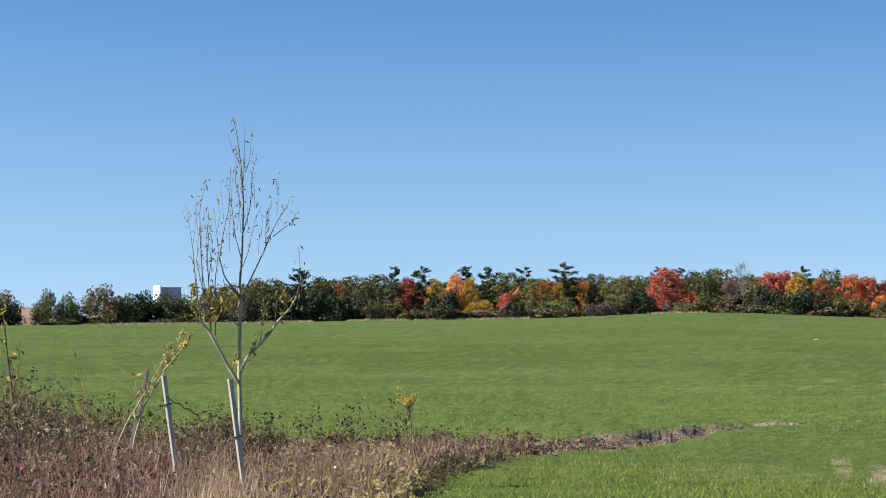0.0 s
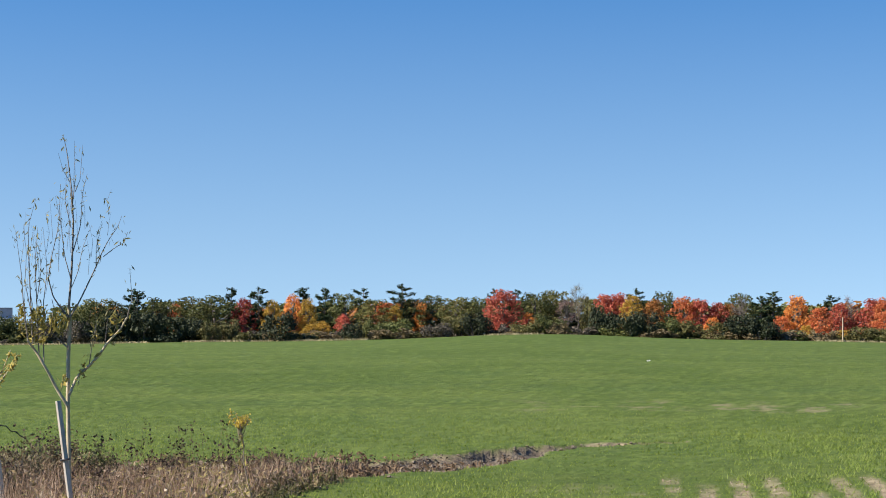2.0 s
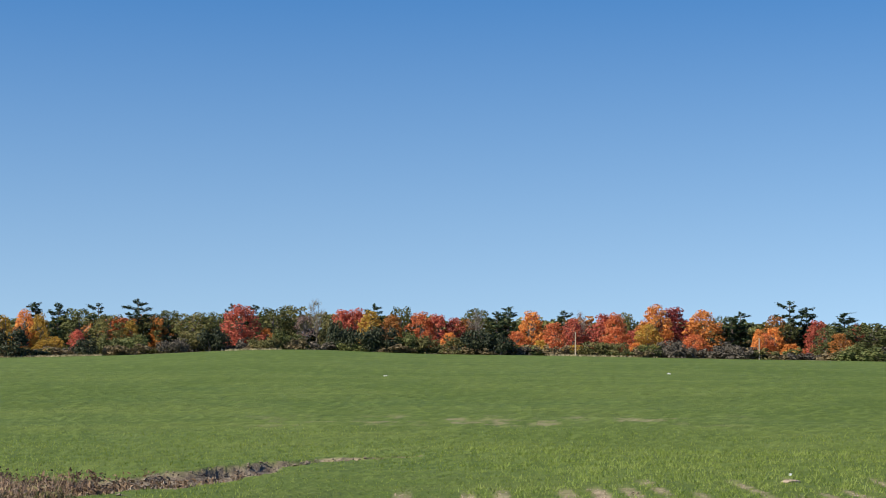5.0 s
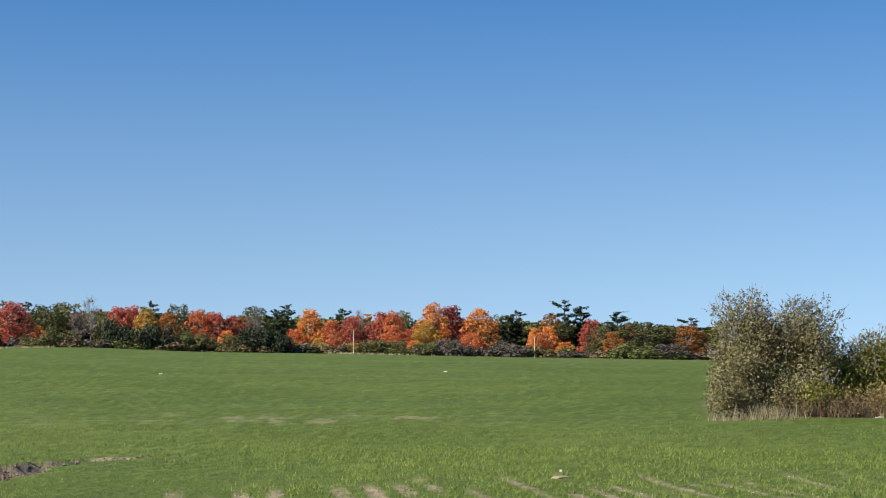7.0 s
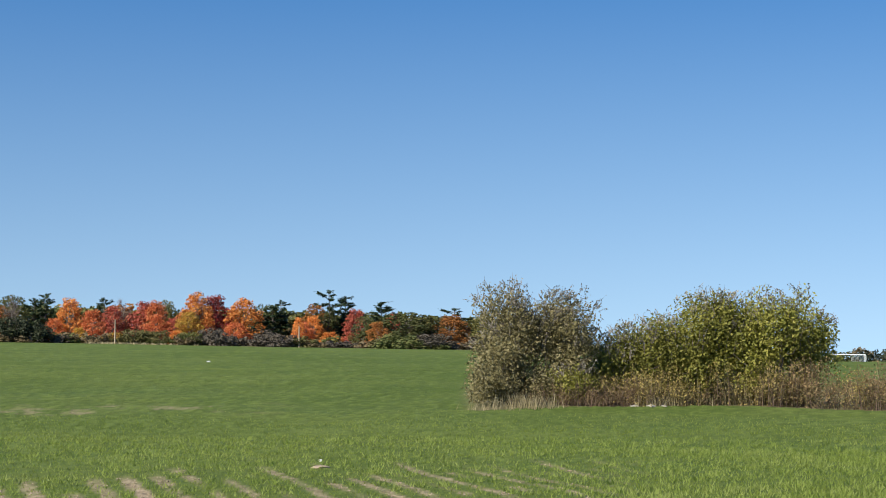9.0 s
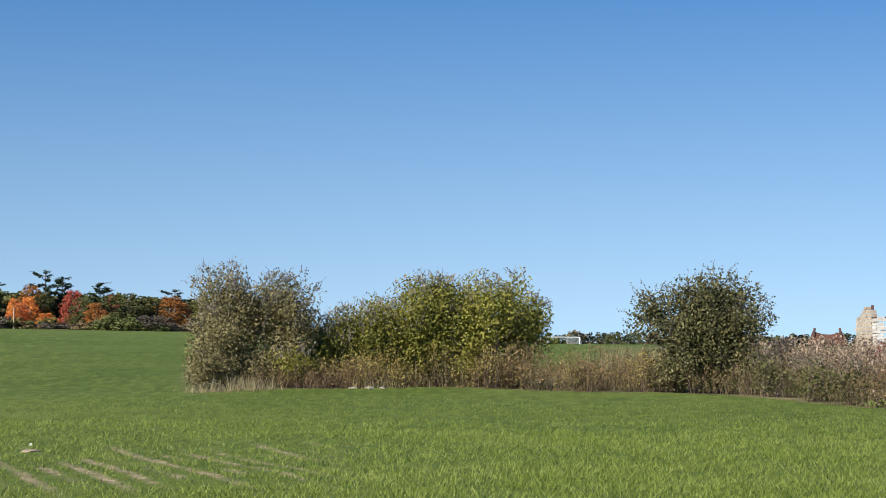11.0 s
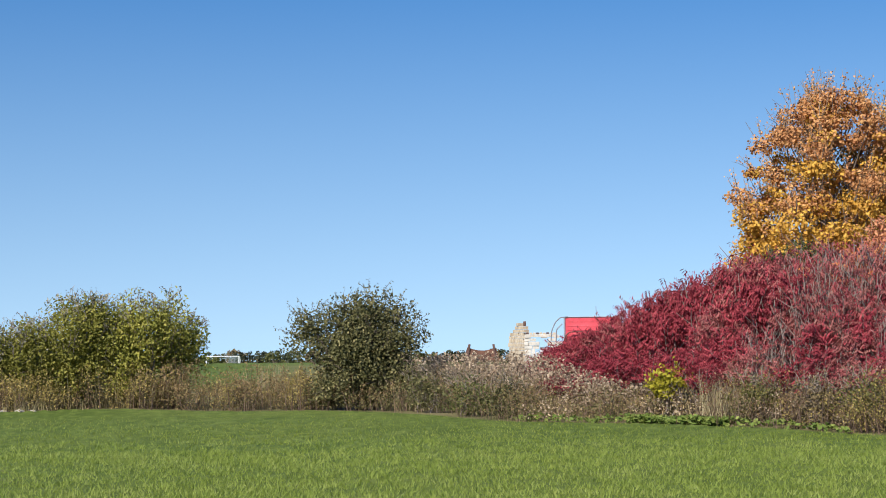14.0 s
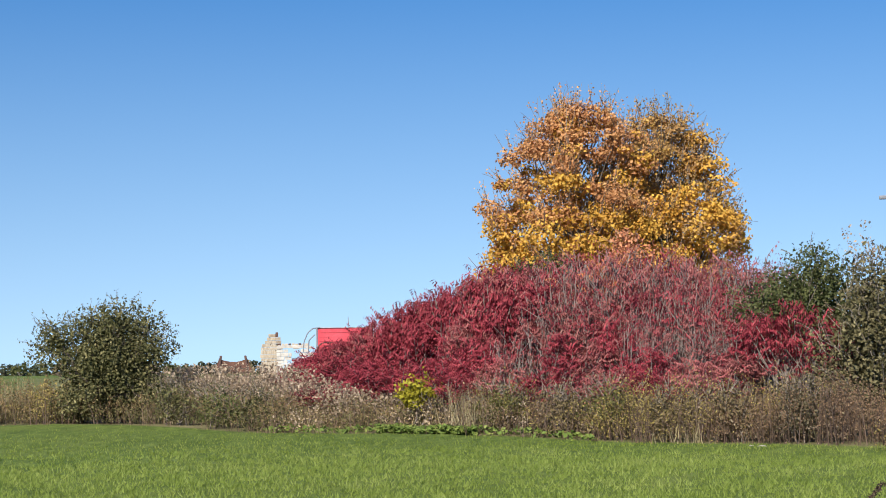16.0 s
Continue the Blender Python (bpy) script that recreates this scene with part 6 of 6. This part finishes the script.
third = new("wild_shoot")
third.matrix_world = stand(-12.75, 15.6)
shoots(third, [
    ([(0, -5), (-3, 60), (-9, 100), (-14, 138), (-17, 176)], 0.011, 0.004, 52), ([(-9, 98), (-4, 116), (-3, 134)], 0.004, 0.002, 8),
    ([(-22, 0), (-24, 60), (-34, 100), (-36, 124)], 0.01, 0.004, 36), ([(-4, 60), (8, 84), (10, 98)], 0.004, 0.002, 8),
], "stalk", TWIG_DARK, 0.01, 34, leaf_mat_name="willow", leaf_len=0.075)
tagged(third, "tall thin weed shoot with small pale leaves", "shoot")


def stake(phi, d, low, high, wide, mat, label, strap_at=None, tee=True):
    """A leaning stake: low and high are (across, up) in metres from its place."""
    thing = new("tree_stake")
    thing.matrix_world = stand(phi, d)
    a, b = Vector((low[0], 0, low[1])), Vector((high[0], 0.05, high[1]))
    turn = Matrix.Translation((a + b) / 2) @ (b - a).to_track_quat("Z", "Y").to_matrix().to_4x4() @ Matrix.Rotation(radians(-22), 4, "Z")
    ln = (b - a).length
    g = Geo()
    if tee:
        add_box(g, 0, 0, 0, wide, 0.022, ln, turn=turn, bevel=0.003)
    else:
        add_box(g, 0, 0, 0, wide, wide * 0.9, ln, turn=turn, bevel=0.004)
    part("post", g, mat, thing)
    if strap_at is not None:
        g = Geo()
        ring = [turn @ Vector((math.cos(t) * wide * 0.75, math.sin(t) * wide * 0.75, ln * strap_at)) for t in np.linspace(0, 2 * math.pi, 13)]
        g.add(*tube([tuple(v) for v in ring], [0.007] * 13, 5))
        part("strap", g, STRAP, thing, "black rubber tie")
    return tagged(thing, label, "stake", "stakes of the saplings")


stake(-8.3, 15.8, (0.09, -0.1), (-0.075, 1.11), 0.05, GREY_POST, "flat grey wooden tree stake leaning in the weeds", 0.3)
stake(-6.3, 15.55, (0.09, -0.1), (-0.07, 1.1), 0.05, GREY_POST, "pale grey stake beside the sapling's trunk", 0.1)
stake(-9.4, 17.4, (-0.14, -0.05), (0.1, 1.12), 0.034, DARK_POST, "dark wooden stake with a black tie", 0.22, tee=False)
# the ties from stake to stem
tie = Geo()
eye_a, eye_b = Vector((*at(-8.5, 15.78), 0.96)), Vector((*at(-7.55, 15.9), 0.8))
tie.add(*tube(bent(np.random.default_rng(4), eye_a, eye_b, 8, 0.02), [0.005] * 8, 5))
tagged(part("tie_cord", tie, STRAP), "black cord trailing from the grey stake", "cord")


def goldenrod_plant(phi, d, h, seed):
    rng = np.random.default_rng(seed)
    thing = new("goldenrod_plant")
    thing.matrix_world = stand(phi, d)
    g = Geo()
    top = np.array([-0.07, 0, h * 0.8])
    g.add(*tube(bent(rng, (0.06, 0, -0.05), top, 6, 0.02), np.linspace(0.009, 0.005, 6), 5))
    plume = []
    for k in range(16):
        tip = top + np.array([rng.normal() * 0.062 + 0.03, rng.normal() * 0.05, 0.05 + 0.11 * rng.random()])
        g.add(*tube(bent(rng, top - np.array([0, 0, 0.14 * rng.random()]), tip, 4, 0.05), (0.004, 0.003, 0.0025, 0.002), 4))
        plume.append(top + (tip - top) * rng.random((22, 1)) + rng.normal(size=(22, 3)) * np.array([0.014, 0.014, 0.012]))
    part("stalk", g, STEM_PALE, thing)
    c = np.concatenate(plume)
    tagged(part("plume", Geo().add(*leaves(rng, c, rng.normal(size=c.shape), 0.022, 0.016)), HEAD_YELLOW, thing), "yellow flower plume", kind="stuff")
    k = np.stack([0.06 - 0.13 * (t := rng.random(26)), rng.normal(size=26) * 0.02, h * 0.75 * t], 1)
    part("foliage", Geo().add(*leaves(rng, k, rng.normal(size=k.shape), 0.07, 0.016)), FOLIAGE["willow"], thing)
    return tagged(thing, "single yellow goldenrod above the brown weeds", "goldenrod")


goldenrod_plant(-0.86, 17.6, 0.98, 41)


# dock stalk near the camera, and small litter in the field
def dock(phi, d, h):
    rng = np.random.default_rng(44)
    thing = new("dock_stalk")
    thing.matrix_world = stand(phi, d)
    line = bent(rng, (-0.55, 0, -0.05), (0.0, 0, h), 9, 0.01)
    part("stalk", Geo().add(*tube(line, np.linspace(0.011, 0.005, 9), 5)), STEM_BROWN, thing)
    t = 0.55 + 0.45 * rng.random(420)
    c = np.stack([np.interp(t, np.linspace(0, 1, 9), line[:, i]) for i in range(3)], 1) + rng.normal(size=(420, 3)) * 0.014
    part("seed_spike", Geo().add(*leaves(rng, c, rng.normal(size=c.shape), 0.02, 0.016)), HEAD_DARK, thing, "dark brown seed spike")
    return tagged(thing, "dark brown dried dock stalk in the wheat", "dock")


dock(68.55, 14.6, 0.64)
WHITE = solid_mat("weathered_white_plastic", (0.62, 0.62, 0.6), (0.8, 0.8, 0.78), 8.0, 0.5, 0.1)
STONE_TAN = solid_mat("dusty_field_stone", (0.26, 0.19, 0.125), (0.38, 0.29, 0.2), 7.0, 0.95, 0.5)
STONE_PALE = solid_mat("pale_limestone", (0.26, 0.24, 0.19), (0.4, 0.37, 0.31), 6.0, 0.9, 0.5)


def rock(name, phi, d, size, mat, label, category, seed, lift=0.25):
    bm = bmesh.new()
    bmesh.ops.create_icosphere(bm, subdivisions=2, radius=1.0)
    for v in bm.verts:
        k = 1 + 0.3 * noise.noise(v.co * 1.4 + Vector((seed, 0, 0)))
        v.co = Vector((v.co.x * size[0] * k, v.co.y * size[1] * k, v.co.z * size[2] * k))
    me = bpy.data.meshes.new(name)
    bm.to_mesh(me)
    bm.free()
    me.materials.append(mat)
    ob = new(name, me)
    ob.matrix_world = stand(phi, d, turn=seed * 37.0, lift=size[2] * lift)
    return tagged(ob, label, category)


rock("soil_clod", 24.1, 23.4, (0.1, 0.14, 0.03), STONE_TAN, "pale dry clod of earth in the wheat", "clod", 3)
for i, (p, d, s) in enumerate(((33.9, 43.3, 0.16), (34.4, 43.25, 0.2), (34.8, 43.3, 0.14), (65.1, 30.2, 0.09), (64.8, 30.4, 0.07))):
    rock("field_stone", p, d, (s * 0.8, s * 0.6, s * 0.3), STONE_PALE, "pale stone picked off the field, at its rim", "stone", 10 + i)
marker = Geo()
add_box(marker, 0, 0, 0.0, 0.045, 0.012, 0.08, bevel=0.004)
add_box(marker, 0, 0, 0.045, 0.055, 0.018, 0.018, bevel=0.004)
ob = part("plot_marker", marker, WHITE)
ob.matrix_world = stand(24.1, 24.4) @ Matrix.Diagonal((0.75, 0.75, 0.75, 1))
tagged(ob, "small white plastic marker standing in the wheat", "marker")
for i, (p, d) in enumerate(((11.62, 101.0), (20.54, 131.0))):
    g = Geo()
    rng = np.random.default_rng(50 + i)
    q = rng.normal(size=(3, 6, 3)) * np.array([0.07, 0.05, 0.02]) + np.array([0, 0, 0.05])
    for strip in q:
        g.add(*tube(strip[np.argsort(strip[:, 0])], [0.015, 0.025, 0.02, 0.025, 0.02, 0.01], 4))
    ob = part("plastic_litter", g, WHITE)
    ob.matrix_world = stand(p, d)
    tagged(ob, "crumpled white plastic scrap lying in the wheat", "litter")

# ---- farm remains behind the hedgerow ----
STONE = solid_mat("tan_rubble_stone", (0.30, 0.24, 0.17), (0.48, 0.41, 0.31), 2.2, 0.9, 0.6)
LIMEWASH = solid_mat("flaking_white_limewash", (0.32, 0.3, 0.26), (0.56, 0.53, 0.48), 1.6, 0.9, 0.4)
RED_PAINT = solid_mat("sun_bleached_red_paint", (0.42, 0.03, 0.045), (0.55, 0.07, 0.09), 0.8, 0.45, 0.1)
RED_DARK = solid_mat("dark_red_paint", (0.22, 0.02, 0.025), (0.30, 0.035, 0.04), 1.0, 0.5, 0.1)
STEEL = solid_mat("grey_steel", (0.22, 0.22, 0.23), (0.36, 0.36, 0.37), 3.0, 0.45, 0.1, metal=0.6)
STEEL_DARK = solid_mat("dull_dark_steel", (0.10, 0.11, 0.13), (0.18, 0.19, 0.21), 3.0, 0.6, 0.1)
BLACK = solid_mat("black_rubber", (0.02, 0.02, 0.02), (0.045, 0.045, 0.045), 4.0, 0.85, 0.2)
RUST = solid_mat("rusted_steel", (0.07, 0.032, 0.022), (0.14, 0.06, 0.036), 2.5, 0.9, 0.4)
RUST_DARK = solid_mat("dark_rusted_steel", (0.06, 0.035, 0.03), (0.12, 0.06, 0.045), 3.0, 0.9, 0.3)
WALL_WHITE = solid_mat("white_cladding", (0.72, 0.73, 0.74), (0.82, 0.82, 0.82), 0.3, 0.6, 0.05)
# the same white cladding on the elevator's shaded faces, the shade put into its colour
WALL_SHADED = solid_mat("shaded_white_cladding", (0.25, 0.27, 0.3), (0.32, 0.34, 0.38), 0.3, 0.6, 0.05)
WOOD_POLE = solid_mat("sunlit_pole_wood", (0.40, 0.31, 0.2), (0.55, 0.44, 0.3), 1.2, 0.85, 0.2, stretch=(1, 1, 0.1))


def masonry(g, rng, length, height, thick, outline, opening=None, turn=None):
    """Courses of uneven stones up to outline(x); opening: (x0, x1, z0, z1)."""
    z = 0.0
    while z < height:
        ch, x = 0.2 + 0.1 * rng.random(), -0.15 * rng.random()
        while x < length:
            w = 0.25 + 0.35 * rng.random()
            cx, cz = x + w / 2, z + ch / 2
            if cz < outline(cx) and not (opening and opening[0] < cx < opening[1] and opening[2] < cz < opening[3]):
                add_box(g, cx, rng.normal() * 0.02, cz, w - 0.025, thick + 0.05 * rng.random(), ch - 0.02, bevel=0.02, turn=turn)
            x += w
        z += ch


def ruin():
    rng = np.random.default_rng(61)
    thing = new("ruined_stone_house")
    thing.matrix_world = stand(50.07, 130.0)
    g = Geo()
    side = Matrix.Rotation(radians(113), 4, "Z")
    masonry(g, rng, 2.3, 3.6, 0.45, lambda x: 3.4 - 0.12 * x - 0.1 * math.sin(x * 5.0) - (0.35 if x > 1.8 else 0), turn=side)
    part("gable_wall", g, STONE, thing, "broken tan rubble gable wall")
    g = Geo()
    masonry(g, rng, 2.2, 2.9, 0.45, lambda x: 2.5 + 0.08 * math.sin(x * 6), opening=(0.95, 1.8, 1.5, 2.3))
    part("front_wall", g, LIMEWASH, thing, "flaking whitewashed wall with an empty window")
    g = Geo()
    add_box(g, 1.15, -0.03, 2.58, 2.3, 0.5, 0.2, bevel=0.02)
    part("lintel", g, LIMEWASH, thing)
    for i in range(9):
        g = Geo()
        add_box(g, 0.15 + i * 0.24, 0, 2.73 + 0.03 * rng.random(), 0.2, 0.4, 0.12, bevel=0.02)
        part("coping_stone", g, RUST_DARK if i % 3 == 0 else STONE, thing)
    g = Geo()
    add_box(g, -0.05, 0.15, 3.45, 0.2, 0.3, 0.34, bevel=0.04)
    part("chimney_stub", g, RUST_DARK, thing, "dark stub of masonry")
    return tagged(thing, "roofless ruin of a stone house among weeds", "ruin")


ruin()


def wheel(thing, x, y, r, wide):
    holder = thing
    for name, mat, r0, r1, w in (("tyre", BLACK, r, r * 0.62, wide), ("rim", STEEL, r * 0.6, 0.1, wide * 0.6)):
        g, n = Geo(), 28
        a = np.linspace(0, 2 * np.pi, n, endpoint=False)
        prof = [(r1, -w / 2), (r0 * 0.94, -w / 2), (r0, -w * 0.3), (r0, w * 0.3), (r0 * 0.94, w / 2), (r1, w / 2)]
        v = [(x + math.cos(t) * q, y + p, r + math.sin(t) * q) for q, p in prof for t in a]
        f = [(k * n + j, k * n + (j + 1) % n, ((k + 1) % 6) * n + (j + 1) % n, ((k + 1) % 6) * n + j) for k in range(6) for j in range(n)]
        g.add(v, f)
        holder = part(name, g, mat, holder)


def combine():
    thing = new("combine_harvester")
    thing.matrix_world = stand(51.28, 128.0)
    g = Geo()
    add_box(g, 2.2, 1.2, 1.75, 4.4, 2.2, 1.5, bevel=0.06)
    part("body", g, RED_DARK, thing)
    g = Geo()
    add_box(g, 2.05, 1.2, 3.1, 3.9, 2.3, 1.5, bevel=0.05)
    for k in range(4):
        add_box(g, 2.05, 0.035, 2.65 + 0.3 * k, 3.7, 0.03, 0.05, bevel=0.01)
    part("grain_tank", g, RED_PAINT, thing, "sun-bleached red grain tank")
    g = Geo()
    add_box(g, 2.05, 1.2, 3.87, 4.0, 2.4, 0.06, bevel=0.015)
    part("tank_cover", g, STEEL, thing, "grey cover")
    g = Geo()
    add_box(g, 0.04, 0.0, 3.1, 0.09, 0.08, 1.5, bevel=0.02)
    part("corner_post", g, STEEL, thing)
    for k, pts in enumerate(([(-0.9, 0, 2.2), (-0.85, 0, 2.9), (-0.6, 0, 3.5), (-0.25, 0, 3.83), (0.3, 0, 3.88)], [(0.15, -0.25, 2.0), (0.17, -0.25, 2.6), (0.45, -0.25, 2.82), (1.5, -0.25, 2.84), (2.6, -0.25, 2.84)], [(-0.55, 0, 2.1), (-0.5, 0, 3.0), (-0.1, 0, 3.4)])):
        t = np.linspace(0, 1, 14)
        line = np.stack([np.interp(t, np.linspace(0, 1, len(pts)), [q[i] for q in pts]) for i in range(3)], 1)
        part("handrail", Geo().add(*tube(line, [0.045] * 14, 6)), RUST_DARK if k == 1 else STEEL_DARK, thing)
    part("antenna", Geo().add(*tube([(2.3, 0.6, 3.88), (2.3, 0.6, 4.3), (2.28, 0.6, 4.65)], [0.03, 0.025, 0.02], 5)), STEEL, thing)
    for x, r in ((0.9, 0.8), (3.7, 0.6)):
        for y in (0.0, 2.4):
            wheel(thing, x, y, r, 0.5)
    return tagged(thing, "old red combine harvester parked behind the sumac", "combine harvester")


combine()


def hopper():
    """A trough that widens downwards, between two raised end plates, with a sagging rim."""
    thing = new("rusty_hopper")
    thing.matrix_world = stand(48.68, 125.0) @ Matrix.Diagonal((1.12, 1.1, 0.84, 1))
    rim = [(-0.85, 2.15), (-0.6, 1.98), (-0.2, 1.86), (0.2, 1.84), (0.6, 1.95), (0.85, 2.12)]
    g = Geo()
    for y in (-0.7, 0.7):
        v = [(x * 1.35, y, 1.05) for x, _ in rim] + [(x, y * 0.9, z) for x, z in rim]
        g.add(v, [(i, i + 1, i + 7, i + 6) for i in range(5)])
    g.add([(-1.15, -0.7, 1.05), (1.15, -0.7, 1.05), (1.15, 0.7, 1.05), (-1.15, 0.7, 1.05)], [(0, 1, 2, 3)])
    part("trough", g, RUST, thing)
    for sgn in (-1, 1):
        g = Geo()
        add_box(g, sgn * 0.98, 0, 1.7, 0.14, 1.5, 1.15, bevel=0.04, turn=Matrix.Rotation(radians(-6 * sgn), 4, "Y"))
        part("end_plate", g, RUST_DARK, thing)
    for x in (-0.9, 0.9):
        for y in (-0.6, 0.6):
            part("leg", add_box(Geo(), x, y, 0.5, 0.1, 0.1, 1.2, bevel=0.01), RUST_DARK, thing)
    return tagged(thing, "rusty brown feed hopper standing in dry weeds", "hopper")


hopper()
tank = new("grey_drum")
tank.matrix_world = stand(50.75, 122.0)
part("shell", Geo().add(*tube([(-0.5, 0, 1.35), (-0.48, 0, 1.35), (0.48, 0, 1.35), (0.5, 0, 1.35)], [0.05, 0.36, 0.36, 0.05], 18)), STEEL, tank, smooth=False)
for x in (-0.35, 0.35):
    part("leg", add_box(Geo(), x, 0, 0.5, 0.08, 0.5, 1.05, bevel=0.01), RUST_DARK, tank)
tagged(tank, "grey metal drum on a stand in the weeds", "drum")


# ---- soccer goal and the trees beyond ----
goal = new("soccer_goal")
goal.matrix_world = stand(40.52, 439.0, turn=-52.0) @ Matrix.Diagonal((1, 1, 0.82, 1))
for x in (-4.0, 4.0):
    part("goal_post", add_box(Geo(), x, 0, 1.1, 0.2, 0.2, 2.25, bevel=0.03), WALL_WHITE, goal)
    part("back_stay", Geo().add(*tube([(x, 0, 2.2), (x, 1.2, 1.9), (x, 2.4, 0.05)], [0.07] * 3, 6)), WALL_WHITE, goal)
part("crossbar", add_box(Geo(), 0, 0, 2.2, 8.0, 0.18, 0.18, bevel=0.03), WALL_WHITE, goal)
net = Geo()
for i in range(13):
    net.add(*tube([(0.4 + i * 0.3, 0.05, 2.15), (0.4 + i * 0.3, 1.2, 1.85), (0.4 + i * 0.3, 2.4, 0.05)], [0.05] * 3, 3))
for j in range(7):
    net.add(*tube([(0.4, 0.2 + j * 0.33, 2.05 - j * 0.3), (4.0, 0.2 + j * 0.33, 2.05 - j * 0.3)], [0.05] * 2, 3))
part("net", net, WALL_WHITE, goal, "pale sagging net")
tagged(goal, "white soccer goal with a pale net, far across the fields", "soccer goal")
rest = random.Random(77)
for i in range(30):
    p = 37.5 + i * 0.42 + rest.uniform(-0.1, 0.1)
    far_tree("oak" if i % 3 else "bush", p, rest.uniform(690, 760), -4.6 + rest.uniform(-0.9, 0.9), rest.uniform(9, 15), rest.choice(["oak", "green", "dark", "dark", "brown"]), deep=True)


# ---- far left: white works building, ploughed bank; poles at the wood ----
works = new("grain_elevator")
works.matrix_world = stand(-8.66, 700.0, turn=30.0)
base = gz(-8.66, 700.0)
# tower, roof and annex walls carry painted shade; side wall stays plain white
part("tower", add_box(Geo(), 0, 0, (9.7 - base) / 2, 8.2, 7, 9.7 - base, bevel=0.1), WALL_SHADED, works)
part("side_wall", add_box(Geo(), -4.3, 0, (10.6 - base) / 2, 0.5, 7.3, 10.6 - base, bevel=0.05), WALL_WHITE, works)
part("roof", add_box(Geo(), 0.1, 0, 9.85 - base, 8.1, 7.2, 0.25, bevel=0.05), WALL_SHADED, works)
part("annex", add_box(Geo(), 1.6, -5.2, (5.2 - base) / 2, 5.6, 3.2, 5.2 - base, bevel=0.08), WALL_SHADED, works)
part("annex_roof", add_box(Geo(), 1.6, -5.2, 5.75 - base, 6.0, 3.8, 0.3, bevel=0.05, turn=None), WALL_WHITE, works)
tagged(works, "white grain elevator with a sunlit side wall, beyond the shrubs", "building")
bank = Geo()
k, m = 25, 9
u, w = np.meshgrid(np.linspace(-1, 1, k), np.linspace(-1, 1, m))
hgt = np.clip(1 - u ** 2, 0, 1) * np.clip(1 - w ** 2, 0, 1)
q = (np.arange(m - 1)[:, None] * k + np.arange(k - 1)[None]).ravel()
bank.add(np.stack([u.ravel() * 17, w.ravel() * 40, hgt.ravel() * 5.4 - 0.4], 1), np.stack([q, q + 1, q + k + 1, q + k], 1))
ob = part("ploughed_bank", bank, solid_mat("ploughed_brown_soil", (0.20, 0.12, 0.075), (0.30, 0.19, 0.12), 0.15, 0.95, 0.5, depth=0.2), smooth=True)
ob.matrix_world = stand(-13.3, 570.0)
tagged(ob, "bare brown ploughed bank beyond the shrubs", "bank")


def utility_pole(phi, d, top, arm):
    thing = new("utility_pole")
    thing.matrix_world = stand(phi, d)
    h = top - gz(phi, d)
    part("post", Geo().add(*tube([(0, 0, -0.3), (0.02, 0, h * 0.5), (0.03, 0, h)], [0.15, 0.14, 0.12], 10)), WOOD_POLE, thing)
    if arm:
        part("crossarm", add_box(Geo(), 0.03, -0.2, h - 0.5, 1.6, 0.12, 0.12, bevel=0.02), WOOD_POLE, thing)
    return tagged(thing, "sunlit wooden utility pole at the wood's edge", "pole")


utility_pole(17.62, 460.0, 5.2, False)
far_tree("maple", 23.33, 481, 5.9, 4.0, "orange")
utility_pole(23.35, 462.0, 3.6, False)
# light on a pole at the far end of the thicket
lamp = new("yard_light_pole")
lamp.matrix_world = stand(69.35, 60.0)
part("pole", Geo().add(*tube([(0, 0, -0.2), (0, 0, 3.2), (0, 0, 6.4)], [0.07, 0.06, 0.05], 8)), STEEL, lamp)
part("lamp_arm", Geo().add(*tube([(0, 0, 6.3), (-0.15, 0, 6.38), (-0.3, 0, 6.36)], [0.03, 0.03, 0.03], 6)), STEEL, lamp)
part("lamp_head", add_box(Geo(), -0.36, 0, 6.3, 0.3, 0.2, 0.12, bevel=0.03), STEEL_DARK, lamp)
tagged(lamp, "grey yard light on a slim steel pole", "light pole")
x, y = scatter(np.random.default_rng(88), 12, (67.9, 68.9), (38.5, 39.5))
weeds("reed_plumes", x, y, 4.0 + 0.0 * x, (STEM_PALE, LEAF_DULL, HEAD_TAN), "tall grey reed plumes above the bushes", 89, leaf_n=10, head_n=26, leaf=0.2, head=0.06, plume=0.4, stem=0.016, lean=0.05)
